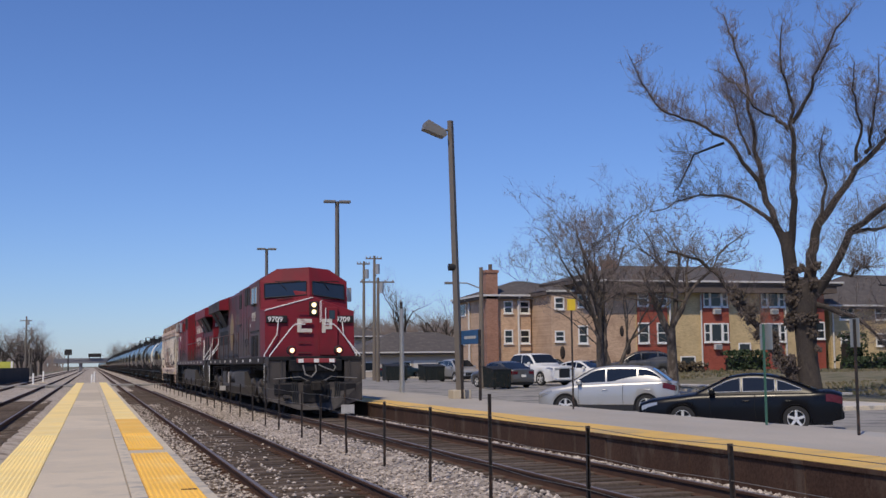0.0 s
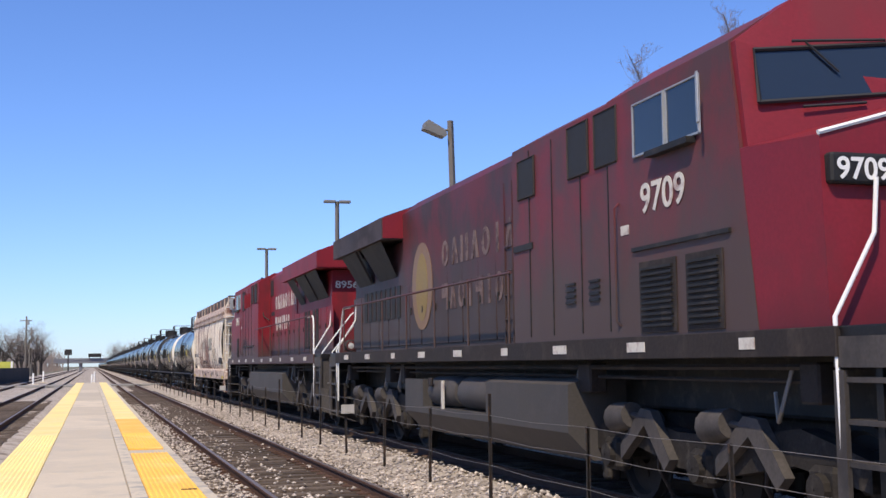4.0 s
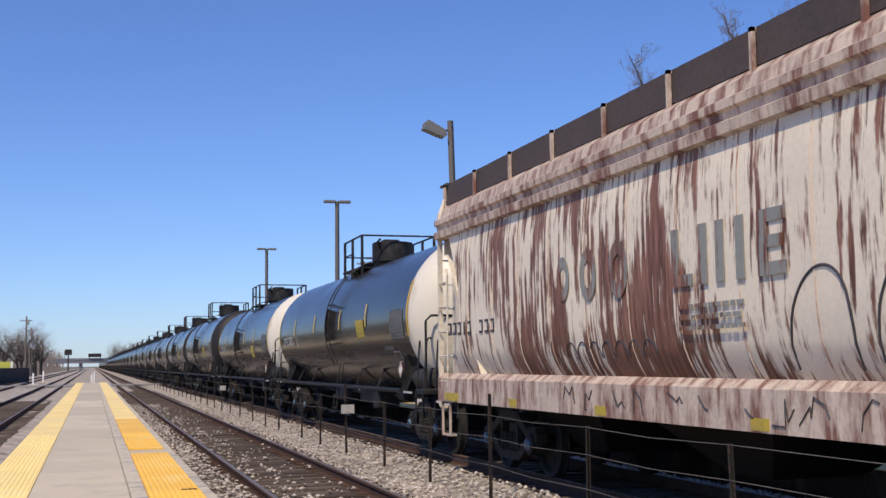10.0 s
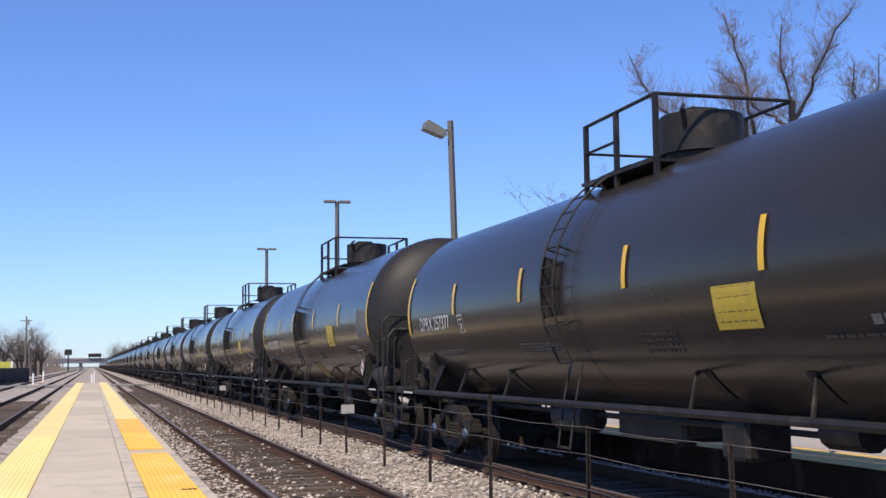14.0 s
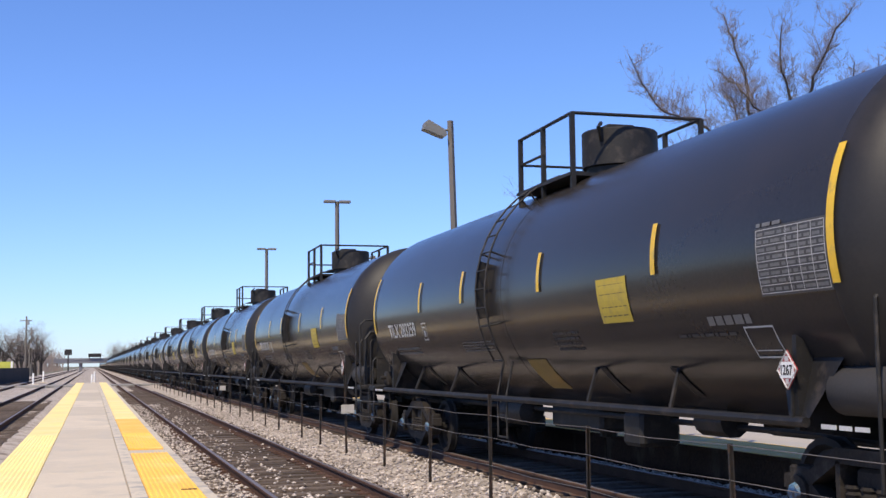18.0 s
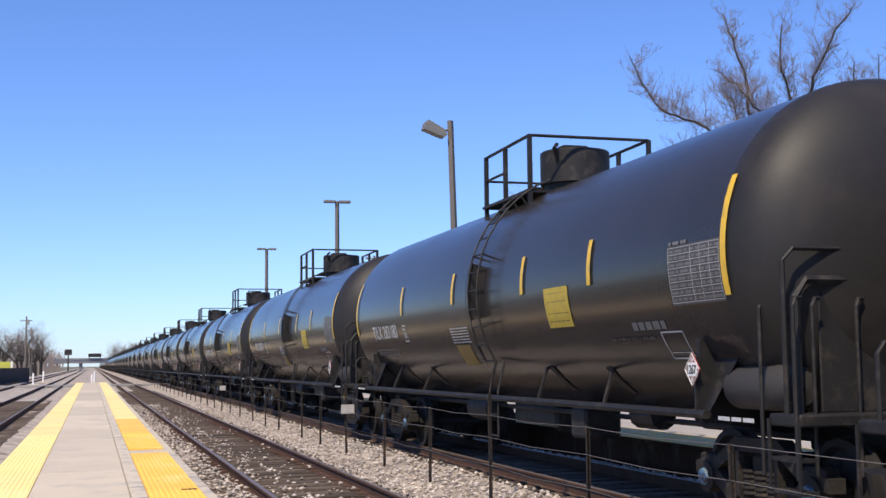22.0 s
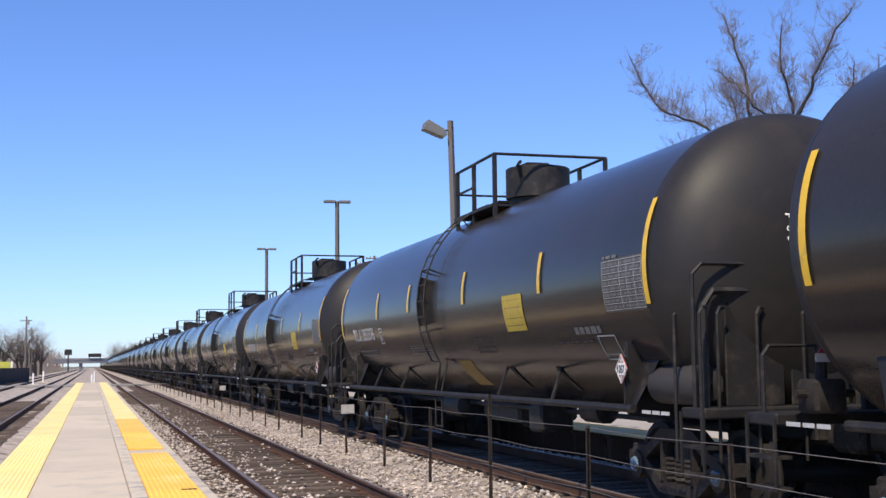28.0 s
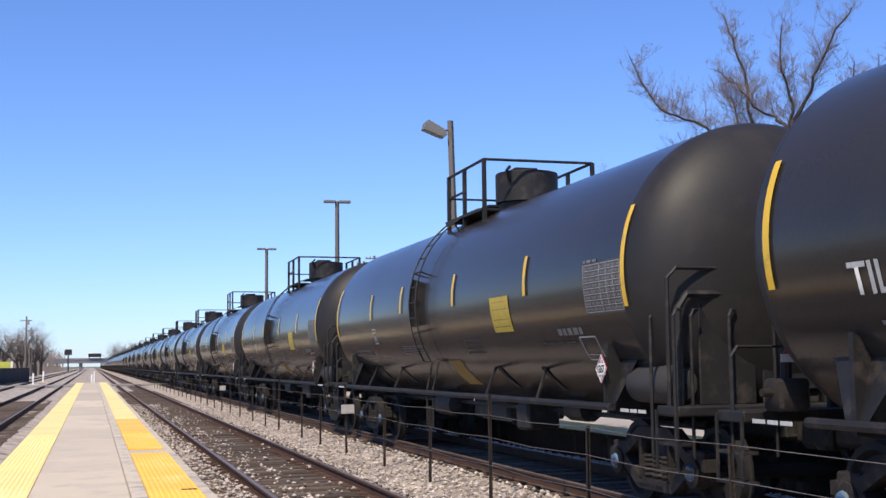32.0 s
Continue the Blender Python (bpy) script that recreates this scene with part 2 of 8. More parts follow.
def loose_stones():
    s = Shape()
    rnd = random.Random(5)
    for k in range(20000):
        y = 12.5 + 45 * rnd.random() ** 1.7
        x = rnd.uniform(1.45, 8.45)
        r = rnd.uniform(0.016, 0.042)
        if (abs(x - XN) < 0.85 and rnd.random() < (0.93 if x > XN else 0.7)) or abs(x - XT) < 1.2:
            continue
        z = -0.40
        for c, top in ((XN, ZN), (XT, ZT)):
            z = max(z, top - (0.128 if c == XT else 0.165) - max(0.0, abs(x - c) - 1.25) * 0.15)
        z += r * 0.5 + 0.02
        o = [(1, 0, 0), (-1, 0, 0), (0, 1, 0), (0, -1, 0), (0, 0, 1), (0, 0, -1)]
        vs = [(x + a * r * rnd.uniform(0.7, 1.3), y + b * r * rnd.uniform(0.7, 1.3), z + c * r * rnd.uniform(0.5, 0.9)) for a, b, c in o]
        s.add(vs, [(0, 2, 4), (2, 1, 4), (1, 3, 4), (3, 0, 4), (2, 0, 5), (1, 2, 5), (3, 1, 5), (0, 3, 5)])
    return thing("loose_stones", "loose grey crushed stones on the ballast", "stones", kind="stuff", shape=s, material=CHIP)


loose_stones()


def rail(track, x, z, y0, y1):
    """A rail of I section: foot, web and head, with a worn running top."""
    prof = [(-0.07, -0.175), (0.07, -0.175), (0.07, -0.165), (0.012, -0.145), (0.010, -0.045), (0.034, -0.036), (0.036, -0.010), (0.030, 0.0), (-0.030, 0.0), (-0.036, -0.010), (-0.034, -0.036), (-0.010, -0.045), (-0.012, -0.145), (-0.07, -0.165)]
    s = Shape()
    s.prism([(x + a, z + b) for a, b in prof], y0, y1)
    s.mi = [0, 0] + [1 if i == 7 else 0 for i in range(len(prof))]
    return part("rail", s, [RUSTRAIL, RAILTOP], track)


def build_track(name, cx, top, label, y0=-20.0, y1=1200.0):
    t = thing(name, label, "track", kind="structure")
    for d in (-0.7525, 0.7525):
        rail(t, cx + d, top, y0, y1)
    return t


track_1 = build_track("track_1", XN, ZN, "rusty steel rails on dark wooden ties in grey ballast")
track_2 = build_track("track_2", XT, ZT, "steel rails on wooden ties under the freight train")
track_3 = build_track("track_3", XL, ZN, "rusty rails of a siding beside the island platform")
track_4 = build_track("track_4", XM, ZN, "rusty rails of an outer siding in ballast")

# ---- island platform on which the camera stands ----
P0, P1, PZ = -6.0, 111.0, 0.207


def island_platform():
    p = thing("platform_1", "low concrete island platform with yellow tactile edges", "platform", kind="structure")
    part("platform_body", Shape().box(-1.30, 1.34, P0, P1, -0.45, PZ - 0.03), CONCRETE, p)
    joints = [P0, 4.0, 10.5, 17.3, 25.2, 29.0, 33.5, 37.2, 45, 53, 61, 69, 77, 85, 93, 102, P1]
    for a, b in zip(joints, joints[1:]):
        part("slab", Shape().box(-0.665, 0.435, a + 0.008, b - 0.008, PZ - 0.05, PZ, 0.008), CONCRETE, p)
    kj = [P0, 2, 8, 14.2, 17.25, 23.6, 30, 37, 44, 52, 60, 70, 80, 90, 100, P1]
    for a, b in zip(kj, kj[1:]):
        part("edge_strip", Shape().box(0.447, 0.625, a + 0.006, b - 0.006, PZ - 0.05, PZ + 0.002, 0.008), KERB, p)
        part("edge_strip", Shape().box(1.235, 1.36, a + 0.006, b - 0.006, PZ - 0.09, PZ - 0.004, 0.01), KERB, p)
    return p


platform_1 = island_platform()

# ---- platform beyond the tracks ----
Q0, Q1, QX, QZ = -8.0, 118.0, 8.62, 0.389


def far_platform():
    p = thing("platform_2", "asphalt platform with a grimy concrete edge wall and yellow edge paint", "platform", kind="structure")
    part("deck", Shape().box(QX + 0.12, 13.0, Q0, Q1, -0.45, QZ - 0.004), DECK, p)
    y = Q0
    k = 0
    while y < Q1 - 0.1:
        b = min(y + 3.05, Q1)
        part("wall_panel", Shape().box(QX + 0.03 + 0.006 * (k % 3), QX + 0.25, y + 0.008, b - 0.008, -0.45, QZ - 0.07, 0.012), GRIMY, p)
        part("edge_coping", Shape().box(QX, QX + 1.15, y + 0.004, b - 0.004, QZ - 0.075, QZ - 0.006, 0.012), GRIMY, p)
        part("yellow_edge", Shape().box(QX + 0.004, QX + 1.15, y + 0.004, b - 0.004, QZ - 0.006, QZ + 0.003 * (k % 2)), PAINTY, p)
        y, k = b, k + 1
    return p


platform_2 = far_platform()


# ---- the train: every vehicle runs along its own y, coupler face at y = 0, rail top at z = 0 ----
TRAIN, AXLES = [], []
HEAD0 = 37.30
TANKBLACK = surface("tank_black", (0.032, 0.029, 0.0270), 0.20, var=0.18, scale=0.5, grain=30, bump=0.012, stain=(0.036, 0.031, 0.028), amount=0.3, stretch=(1, 0.6, 0.5), spec=0.29)
HEADBLACK = surface("tank_head_black", (0.022, 0.0205, 0.020), 0.52, var=0.2, scale=0.8, grain=30, bump=0.02, stain=(0.034, 0.029, 0.026), amount=0.3, spec=0.3)
TANKWHITE = surface("tank_white", (0.74, 0.68, 0.57), 0.5, var=0.06, scale=0.8, grain=30, bump=0.03, stain=(0.55, 0.48, 0.36), amount=0.12, stretch=(1, 1, 0.4))
FRAMEBLACK = surface("frame_black", (0.012, 0.011, 0.0105), 0.65, 0.1, var=0.35, scale=2.5, grain=30, bump=0.2, stain=(0.045, 0.036, 0.03), amount=0.25)
CASTING = surface("truck_casting", (0.028, 0.024, 0.021), 0.75, 0.1, var=0.4, scale=3, grain=30, bump=0.3, stain=(0.060, 0.052, 0.045), amount=0.22, spec=0.2)
WHEEL = surface("wheel_steel", (0.014, 0.012, 0.011), 0.8, 0.1, var=0.3, scale=3, grain=30, bump=0.2)
BEARING = surface("bearing_cap_blue", (0.10, 0.20, 0.30), 0.55, 0.1, var=0.3, scale=6, grain=30, stain=(0.06, 0.05, 0.045), amount=0.4)
STRIPE = surface("reflective_yellow", (0.75, 0.47, 0.03), 0.45, var=0.08, scale=3, grain=30, bump=0.02, stain=(0.45, 0.30, 0.06), amount=0.12)
NOTICE = surface("notice_yellow", (0.50, 0.37, 0.04), 0.55, var=0.12, scale=3, grain=20, bump=0.02, stain=(0.40, 0.30, 0.06), amount=0.3)
OCHRE = surface("faded_ochre", (0.26, 0.17, 0.04), 0.55, var=0.2, scale=3, grain=20, bump=0.02)
STENCIL = surface("stencil_grey", (0.50, 0.50, 0.48), 0.6, var=0.2, scale=6, grain=40, bump=0.02)
FAINT = surface("faded_lettering", (0.052, 0.050, 0.048), 0.6, var=0.3, scale=8, grain=40, bump=0.02)
PLATEWHITE = surface("dull_white", (0.50, 0.47, 0.45), 0.6, var=0.1)
DIMPRINT = surface("dim_stencil", (0.15, 0.147, 0.14), 0.6, var=0.3, scale=8)
RULE = surface("table_ruling", (0.48, 0.47, 0.45), 0.6, var=0.25, scale=8, bump=0.02)
GRIMEGREY = surface("dusty_grey", (0.036, 0.033, 0.031), 0.7, var=0.25, scale=3)
INK = surface("dark_print", (0.10, 0.08, 0.03), 0.6, var=0.1)
REDPAINT = surface("warning_red", (0.28, 0.04, 0.045), 0.5, var=0.1)
TL = 18.388
TK = 0.9643          # true length over nominal, tank cars
TR, TZ = 1.60, 2.525


def patch(s, y0, y1, z0, z1, lift=0.006, n=4, r=TR):
    """A thin curved sheet that lies on the shell's near side between two heights."""
    rows = []
    for i in range(n + 1):
        z = z0 + (z1 - z0) * i / n
        a = math.asin(max(-1, min(1, (z - TZ) / r)))
        rows.append(((r + lift) * math.cos(a), TZ + (r + lift) * math.sin(a)))
    vs = [(-x, y, z) for x, z in rows for y in (y0, y1)]
    return s.add(vs, [(2 * i, 2 * i + 2, 2 * i + 3, 2 * i + 1) for i in range(n)])


def bars(s, y0, y1, z0, z1, rows, seed, fill=0.6):
    """Unreadable small print: rows of short bars on the shell, read from high y to low."""
    rnd = random.Random(seed)
    h = (z1 - z0) / rows
    for k in range(rows):
        y = y1
        while y > y0:
            w = rnd.uniform(0.05, 0.16)
            patch(s, max(y - w, y0), y, z0 + h * k + h * (1 - fill) / 2, z0 + h * (k + 1) - h * (1 - fill) / 2, 0.007, 1)
            y -= w + 0.03
    return s


def wheelset(truck, y, wr):
    s = Shape().tube([(-0.95, 0, 0), (0.95, 0, 0)], 0.075, 8)
    for d in (-1, 1):
        prof = [(0.10, d * 0.66), (0.12, d * 0.74), (wr - 0.10, d * 0.73), (wr - 0.06, d * 0.79), (wr, d * 0.785), (wr + 0.002, d * 0.70), (wr + 0.025, d * 0.685), (wr + 0.02, d * 0.66), (wr - 0.07, d * 0.66), (wr - 0.11, d * 0.69), (0.10, d * 0.66)]
        s.lathe(prof, 20, "x")
        for k in range(5):
            a = k * 1.2566
            s.tube([(d * 0.742, 0.24 * math.cos(a), 0.24 * math.sin(a)), (d * 0.75, 0.24 * math.cos(a), 0.24 * math.sin(a))], 0.04, 6)
    return part("wheelset", s, WHEEL, truck, smooth=35, at=(0, y, wr))


def truck(parent, yc, base, wr=0.457, cap=BEARING):
    """A three-piece freight truck: two cast side frames, bolster, springs, two wheelsets."""
    t = part("truck", Shape().box(-1.0, 1.0, -0.18, 0.18, 0.42, 0.72, 0.03).box(-0.3, 0.3, -0.3, 0.3, 0.72, 0.86, 0.03), CASTING, parent)
    t.location = (0, yc, 0)
    for d in (-1, 1):
        s = Shape()
        x0, x1 = (0.90, 1.06) if d > 0 else (-1.06, -0.90)
        # top chord, lower chord, columns: leaves the two side windows open
        s.prism([(-1.12, 0.48), (-1.12, 0.60), (-0.72, 0.66), (-0.36, 0.87), (0.36, 0.87), (0.72, 0.66), (1.12, 0.60), (1.12, 0.48), (0.72, 0.53), (0.34, 0.74), (-0.34, 0.74), (-0.72, 0.53)], x0, x1, "x")
        s.prism([(-0.80, 0.44), (-0.72, 0.55), (-0.36, 0.32), (0.36, 0.32), (0.72, 0.55), (0.80, 0.44), (0.40, 0.20), (-0.40, 0.20)], x0, x1, "x")
        for c in (-0.36, 0.30):
            s.box(x0, x1, c, c + 0.06, 0.30, 0.76)
        for c in (-0.889, 0.889):
            s.lathe([(0.02, d * 1.10), (0.15, d * 1.09), (0.16, d * 0.95), (0.14, d * 0.88)], 12, "x", (0, c, 0.457))
            s.box(min(d * 0.9, d * 1.05), max(d * 0.9, d * 1.05), c - 0.17, c + 0.17, 0.56, 0.68, 0.02)
        part("side_frame", s, CASTING, t, smooth=30)
        for c in (-0.2, 0.0, 0.2):
            coil = [(0.075 + 0.02 * (k % 2), 0.33 + k * 0.025) for k in range(11)]
            part("spring", Shape().lathe(coil, 8, "z", (d * 0.98, c, 0)), CASTING, t)
        for c in (-0.889, 0.889):
            part("bearing_cap", Shape().lathe([(0.005, d * 1.135), (0.07, d * 1.13), (0.085, d * 1.10)], 12, "x", (0, c, 0.457)), cap, t, "blue-grey bearing cap")
    for c in (-0.889, 0.889):
        wheelset(t, c, wr)
    return t


def coupler(parent, y, d):
    """A knuckle coupler at y that points towards d * y."""
    s = Shape().box(-0.13, 0.13, min(y - d * 0.9, y - d * 0.18), max(y - d * 0.9, y - d * 0.18), 0.76, 1.02, 0.03)
    s.box(-0.22, 0.10, min(y - d * 0.25, y + d * 0.05), max(y - d * 0.25, y + d * 0.05), 0.72, 1.04, 0.05)
    s.tube([(0.17, y - d * 0.22, 0.70), (0.17, y - d * 0.22, 1.06)], 0.075, 8)
    return part("coupler", s, CASTING, parent)


def hose(parent, y, d):
    return part("brake_hose", Shape().tube([(0.35, y - d * 0.5, 0.85), (0.36, y - d * 0.35, 0.62), (0.30, y - d * 0.12, 0.48), (0.18, y + d * 0.02, 0.55)], 0.028, 6), FRAMEBLACK, parent)


def fit_length(car, k):
    """Bring a vehicle built to nominal length to its true length; trucks keep their wheelbase."""
    kept = {o for t in car.children if t.name.startswith("truck") for o in (t, *t.children_recursive)}
    for o in car.children_recursive:
        o.location.y *= 1.0 if o in kept and o.parent in kept else k
        if o.type == "MESH" and o not in kept and o.matrix_basis.to_3x3() == Matrix.Identity(3):
            for v in o.data.vertices:
                v.co.y *= k


def prints(name, shape, material, parent):
    """Small print that cannot be picked apart, as one piece of stuff."""
    ob = part(name, shape, material, parent)
    ob["kind"] = "stuff"
    return ob


def build_tank_car():
    c = thing("tank_car", "black railway tank car with yellow reflective strips and a top platform", "tank car", group="tank cars of the train")
    y0, y1 = 1.22, TL - 1.50
    part("shell", Shape().lathe([(TR, y0), (TR, (y0 + y1) / 2 - 0.012), (TR - 0.006, (y0 + y1) / 2 - 0.010), (TR - 0.006, (y0 + y1) / 2 + 0.010), (TR, (y0 + y1) / 2 + 0.012), (TR, y1)], 56, at=(0, 0, TZ)), TANKBLACK, c, smooth=30)
    head = [(TR * math.cos(a), math.sin(a) * 0.74) for a in [math.pi / 2 * k / 12 for k in range(13)]]
    head = [(max(r, 0.004), s) for r, s in head]
    part("front_head", Shape().lathe([(TR + 0.004, 0.10), (TR + 0.004, 0)] + [(r, -s) for r, s in head[1:]], 56, at=(0, y0, TZ)), HEADBLACK, c, smooth=35)
    part("rear_head", Shape().lathe([(r, s) for r, s in head], 56, at=(0, y1, TZ)), HEADBLACK, c, smooth=35)
    # reflective strips
    for y, z0, z1 in ((1.20, 2.15, 3.2), (4.25, 2.42, 2.92), (7.52, 2.44, 2.92), (10.85, 2.46, 2.93), (13.30, 2.42, 2.92), (TL - 1.66, 2.15, 3.2)):
        part("reflective_strip", patch(Shape(), y, y + 0.10, z0, z1, 0.018, 10), STRIPE, c)
    nt = part("notice_placard", patch(Shape(), 4.98, 5.76, 1.99, 2.46, 0.008), NOTICE, c, "yellow notice placard")
    prints("notice_print", bars(Shape(), 5.05, 5.69, 2.03, 2.42, 5, 3, 0.35), INK, nt)
    tb = part("data_table", patch(Shape(), 1.32, 2.36, 2.10, 2.66, 0.006), FAINT, c, "stencilled data table ruled in white")
    rule = Shape()
    for k in range(9):
        patch(rule, 1.34, 2.34, 2.12 + 0.0645 * k, 2.126 + 0.0645 * k, 0.0085, 1)
    for y in (1.34, 1.52, 1.70, 1.88, 2.335):
        patch(rule, y, y + 0.008, 2.12, 2.64, 0.0085, 4)
    part("table_rules", rule, RULE, tb)
    prints("table_print", bars(Shape(), 1.36, 2.32, 2.12, 2.636, 8, 4, 0.42), DIMPRINT, tb)
    prints("table_heading", bars(Shape(), 1.95, 2.34, 2.665, 2.70, 1, 14, 0.9), DIMPRINT, c)
    prints("standard_print", bars(Shape(), 2.66, 3.42, 1.89, 1.98, 1, 5, 0.9), DIMPRINT, c)
    prints("line_print", bars(Shape(), 3.0, 4.1, 1.80, 1.83, 1, 15, 0.9), FAINT, c)
    frm = Shape()
    for a, b, z0, z1 in ((2.36, 2.84, 1.855, 1.87), (2.36, 2.84, 1.60, 1.615), (2.36, 2.376, 1.60, 1.87), (2.824, 2.84, 1.60, 1.87), (2.40, 2.80, 1.66, 1.668)):
        patch(frm, a, b, z0, z1, 0.007, 2)
    part("stencilled_frame", frm, STENCIL, c)
    for y in (4.55, 6.35, 12.2, 14.0):
        part("heel_pad", patch(Shape(), y, y + 0.16, 1.22, 1.52, 0.012, 5), FRAMEBLACK, c)
    prints("weight_print", bars(Shape(), 13.9, 15.5, 1.72, 1.88, 2, 6, 0.4), DIMPRINT, c)
    prints("centre_print", bars(Shape(), 9.9, 11.3, 1.74, 1.90, 4, 7, 0.4), DIMPRINT, c)
    prints("centre_print", bars(Shape(), 6.6, 7.4, 1.70, 1.95, 4, 8, 0.45), FAINT, c)
    part("ochre_patch", patch(Shape(), 8.1, 8.8, 1.24, 1.62, 0.006), OCHRE, c, "faded ochre paint patch")
    # plate box of four thin bars
    fr = Shape()
    for a, b, zz0, zz1 in ((13.09, 13.35, 1.96, 1.98), (13.09, 13.35, 2.23, 2.25), (13.09, 13.105, 1.96, 2.25), (13.335, 13.35, 1.96, 2.25)):
        patch(fr, a, b, zz0, zz1, 0.007, 2)
    patch(fr, 13.16, 13.29, 2.16, 2.19, 0.007, 1)
    patch(fr, 13.19, 13.26, 2.02, 2.12, 0.007, 1)
    part("stencilled_box", fr, STENCIL, c)
    # side ladder that hugs the shell
    arc = [(-(TR + 0.16) * math.cos(a), (TZ + (TR + 0.16) * math.sin(a))) for a in [-0.55 + 1.75 * k / 12 for k in range(13)]]
    lad = None
    for y in (9.25, 9.67):
        st = Shape().tube([(x, y, z) for x, z in arc], 0.014, 6)
        for k in (2, 6, 10):
            a = -0.55 + 1.75 * k / 12
            st.tube([(arc[k][0], y, arc[k][1]), (-TR * math.cos(a), y, TZ + TR * math.sin(a))], 0.015, 5)
        ob = part("ladder" if lad is None else "stile", st, FRAMEBLACK, lad or c)
        lad = lad or ob
    for k in range(13):
        part("rung", Shape().tube([(arc[k][0], 9.25, arc[k][1]), (arc[k][0], 9.67, arc[k][1])], 0.012, 5), FRAMEBLACK, lad)
    part("ladder_foot", Shape().tube([(-1.36, 9.27, 1.60), (-1.46, 9.27, 1.15), (-1.46, 9.27, 0.55)], 0.017, 5).tube([(-1.36, 9.65, 1.60), (-1.46, 9.65, 1.15), (-1.46, 9.65, 0.55)], 0.017, 5).tube([(-1.46, 9.27, 0.57), (-1.46, 9.65, 0.57)], 0.014, 5).tube([(-1.46, 9.27, 0.86), (-1.46, 9.65, 0.86)], 0.014, 5), FRAMEBLACK, lad)
    # added dark plate that stands in for the dark slot beside the ladder
    slot_arc = [-0.20 + 0.47 * k / 6 for k in range(7)]
    part("ladder_guard", Shape().add([((TR + e) * -math.cos(a), 9.69 + f, TZ + (TR + e) * math.sin(a)) for a in slot_arc for e, f in ((-0.01, 0.0), (0.15, 0.0), (0.15, 0.035), (-0.01, 0.035))], [(4 * k + q, 4 * k + (q + 1) % 4, 4 * k + 4 + (q + 1) % 4, 4 * k + 4 + q) for k in range(6) for q in range(4)] + [(3, 2, 1, 0), (24, 25, 26, 27)]), FRAMEBLACK, lad)
    # top platform round the dome
    pl = part("platform", Shape().box(-0.98, -0.52, 8.0, 10.1, 3.98, 4.02).box(0.52, 0.98, 8.0, 10.1, 3.98, 4.02).box(-0.5, 0.5, 9.1, 10.1, 4.19, 4.22), FRAMEBLACK, c)
    for x in (-0.93, 0.93):
        zb = TZ + math.sqrt(TR * TR - x * x) - 0.02
        for y in (8.01, 9.09, 10.03):
            part("post", Shape().box(x - 0.03, x + 0.03, y - 0.03, y + 0.03, zb, 4.80), FRAMEBLACK, pl)
        part("handrail", Shape().tube([(x, 10.03, 4.79), (x, 8.01, 4.80)], 0.024, 6), FRAMEBLACK, pl)
        part("handrail", Shape().tube([(x, 10.03, 4.42), (x, 9.05, 4.42)], 0.02, 6), FRAMEBLACK, pl)
    part("handrail", Shape().tube([(-0.93, 8.01, 4.80), (0.93, 8.01, 4.80)], 0.024, 6), FRAMEBLACK, pl)
    part("handrail", Shape().tube([(-0.93, 10.03, 4.42), (0.93, 10.03, 4.42)], 0.02, 6), FRAMEBLACK, pl)
    dm = part("dome", Shape().lathe([(0.46, 4.02), (0.46, 4.18), (0.52, 4.19), (0.52, 4.66), (0.50, 4.68), (0.01, 4.69)], 24, "z", (0, 8.6, 0)), FRAMEBLACK, c, smooth=30)
    part("valve_cover", Shape().box(-0.30, 0.10, 8.3, 8.8, 4.68, 4.74, 0.02).tube([(-0.42, 8.25, 4.5), (-0.5, 8.15, 4.66), (-0.4, 8.3, 4.74)], 0.03, 6), FRAMEBLACK, dm)
    # underframe
    part("front_sill", Shape().box(-0.26, 0.26, 0.42, 3.4, 0.80, 1.12, 0.02).box(-1.45, 1.45, 0.38, 0.86, 1.04, 1.14, 0.015), FRAMEBLACK, c)
    part("rear_sill", Shape().box(-0.26, 0.26, TL - 3.4, TL - 0.42, 0.80, 1.12, 0.02).box(-1.45, 1.45, TL - 0.86, TL - 0.38, 1.04, 1.14, 0.015), FRAMEBLACK, c)
    for yb in (2.05, TL - 2.50):
        s = Shape()
        for d in (-1, 1):
            s.add([(d * 0.25, yb - 0.03, 0.85), (d * 1.46, yb - 0.03, 1.02), (d * 1.46, yb - 0.03, 1.78), (d * 0.25, yb - 0.03, 1.15), (d * 0.25, yb + 0.03, 0.85), (d * 1.46, yb + 0.03, 1.02), (d * 1.46, yb + 0.03, 1.78), (d * 0.25, yb + 0.03, 1.15)],
                  [(0, 1, 2, 3), (7, 6, 5, 4), (0, 4, 5, 1), (1, 5, 6, 2), (2, 6, 7, 3), (3, 7, 4, 0)])
            s.add([(d * TR * math.cos(-0.62) * 1.0, yb - 0.45, TZ + TR * math.sin(-0.62)), (d * 1.46, yb - 0.1, 1.05), (d * 1.46, yb + 0.1, 1.05), (d * TR * math.cos(-0.62), yb + 0.45, TZ + TR * math.sin(-0.62))], [(0, 1, 2, 3)])
        part("bolster", s, FRAMEBLACK, c)
    sd = -1.47
    part("side_pipe", Shape().tube([(sd, 1.9, 1.09), (sd, TL - 1.9, 1.09)], 0.042, 8), FRAMEBLACK, c)
    part("side_pipe", Shape().tube([(-sd, 1.9, 1.09), (-sd, TL - 1.9, 1.09)], 0.042, 8), FRAMEBLACK, c)
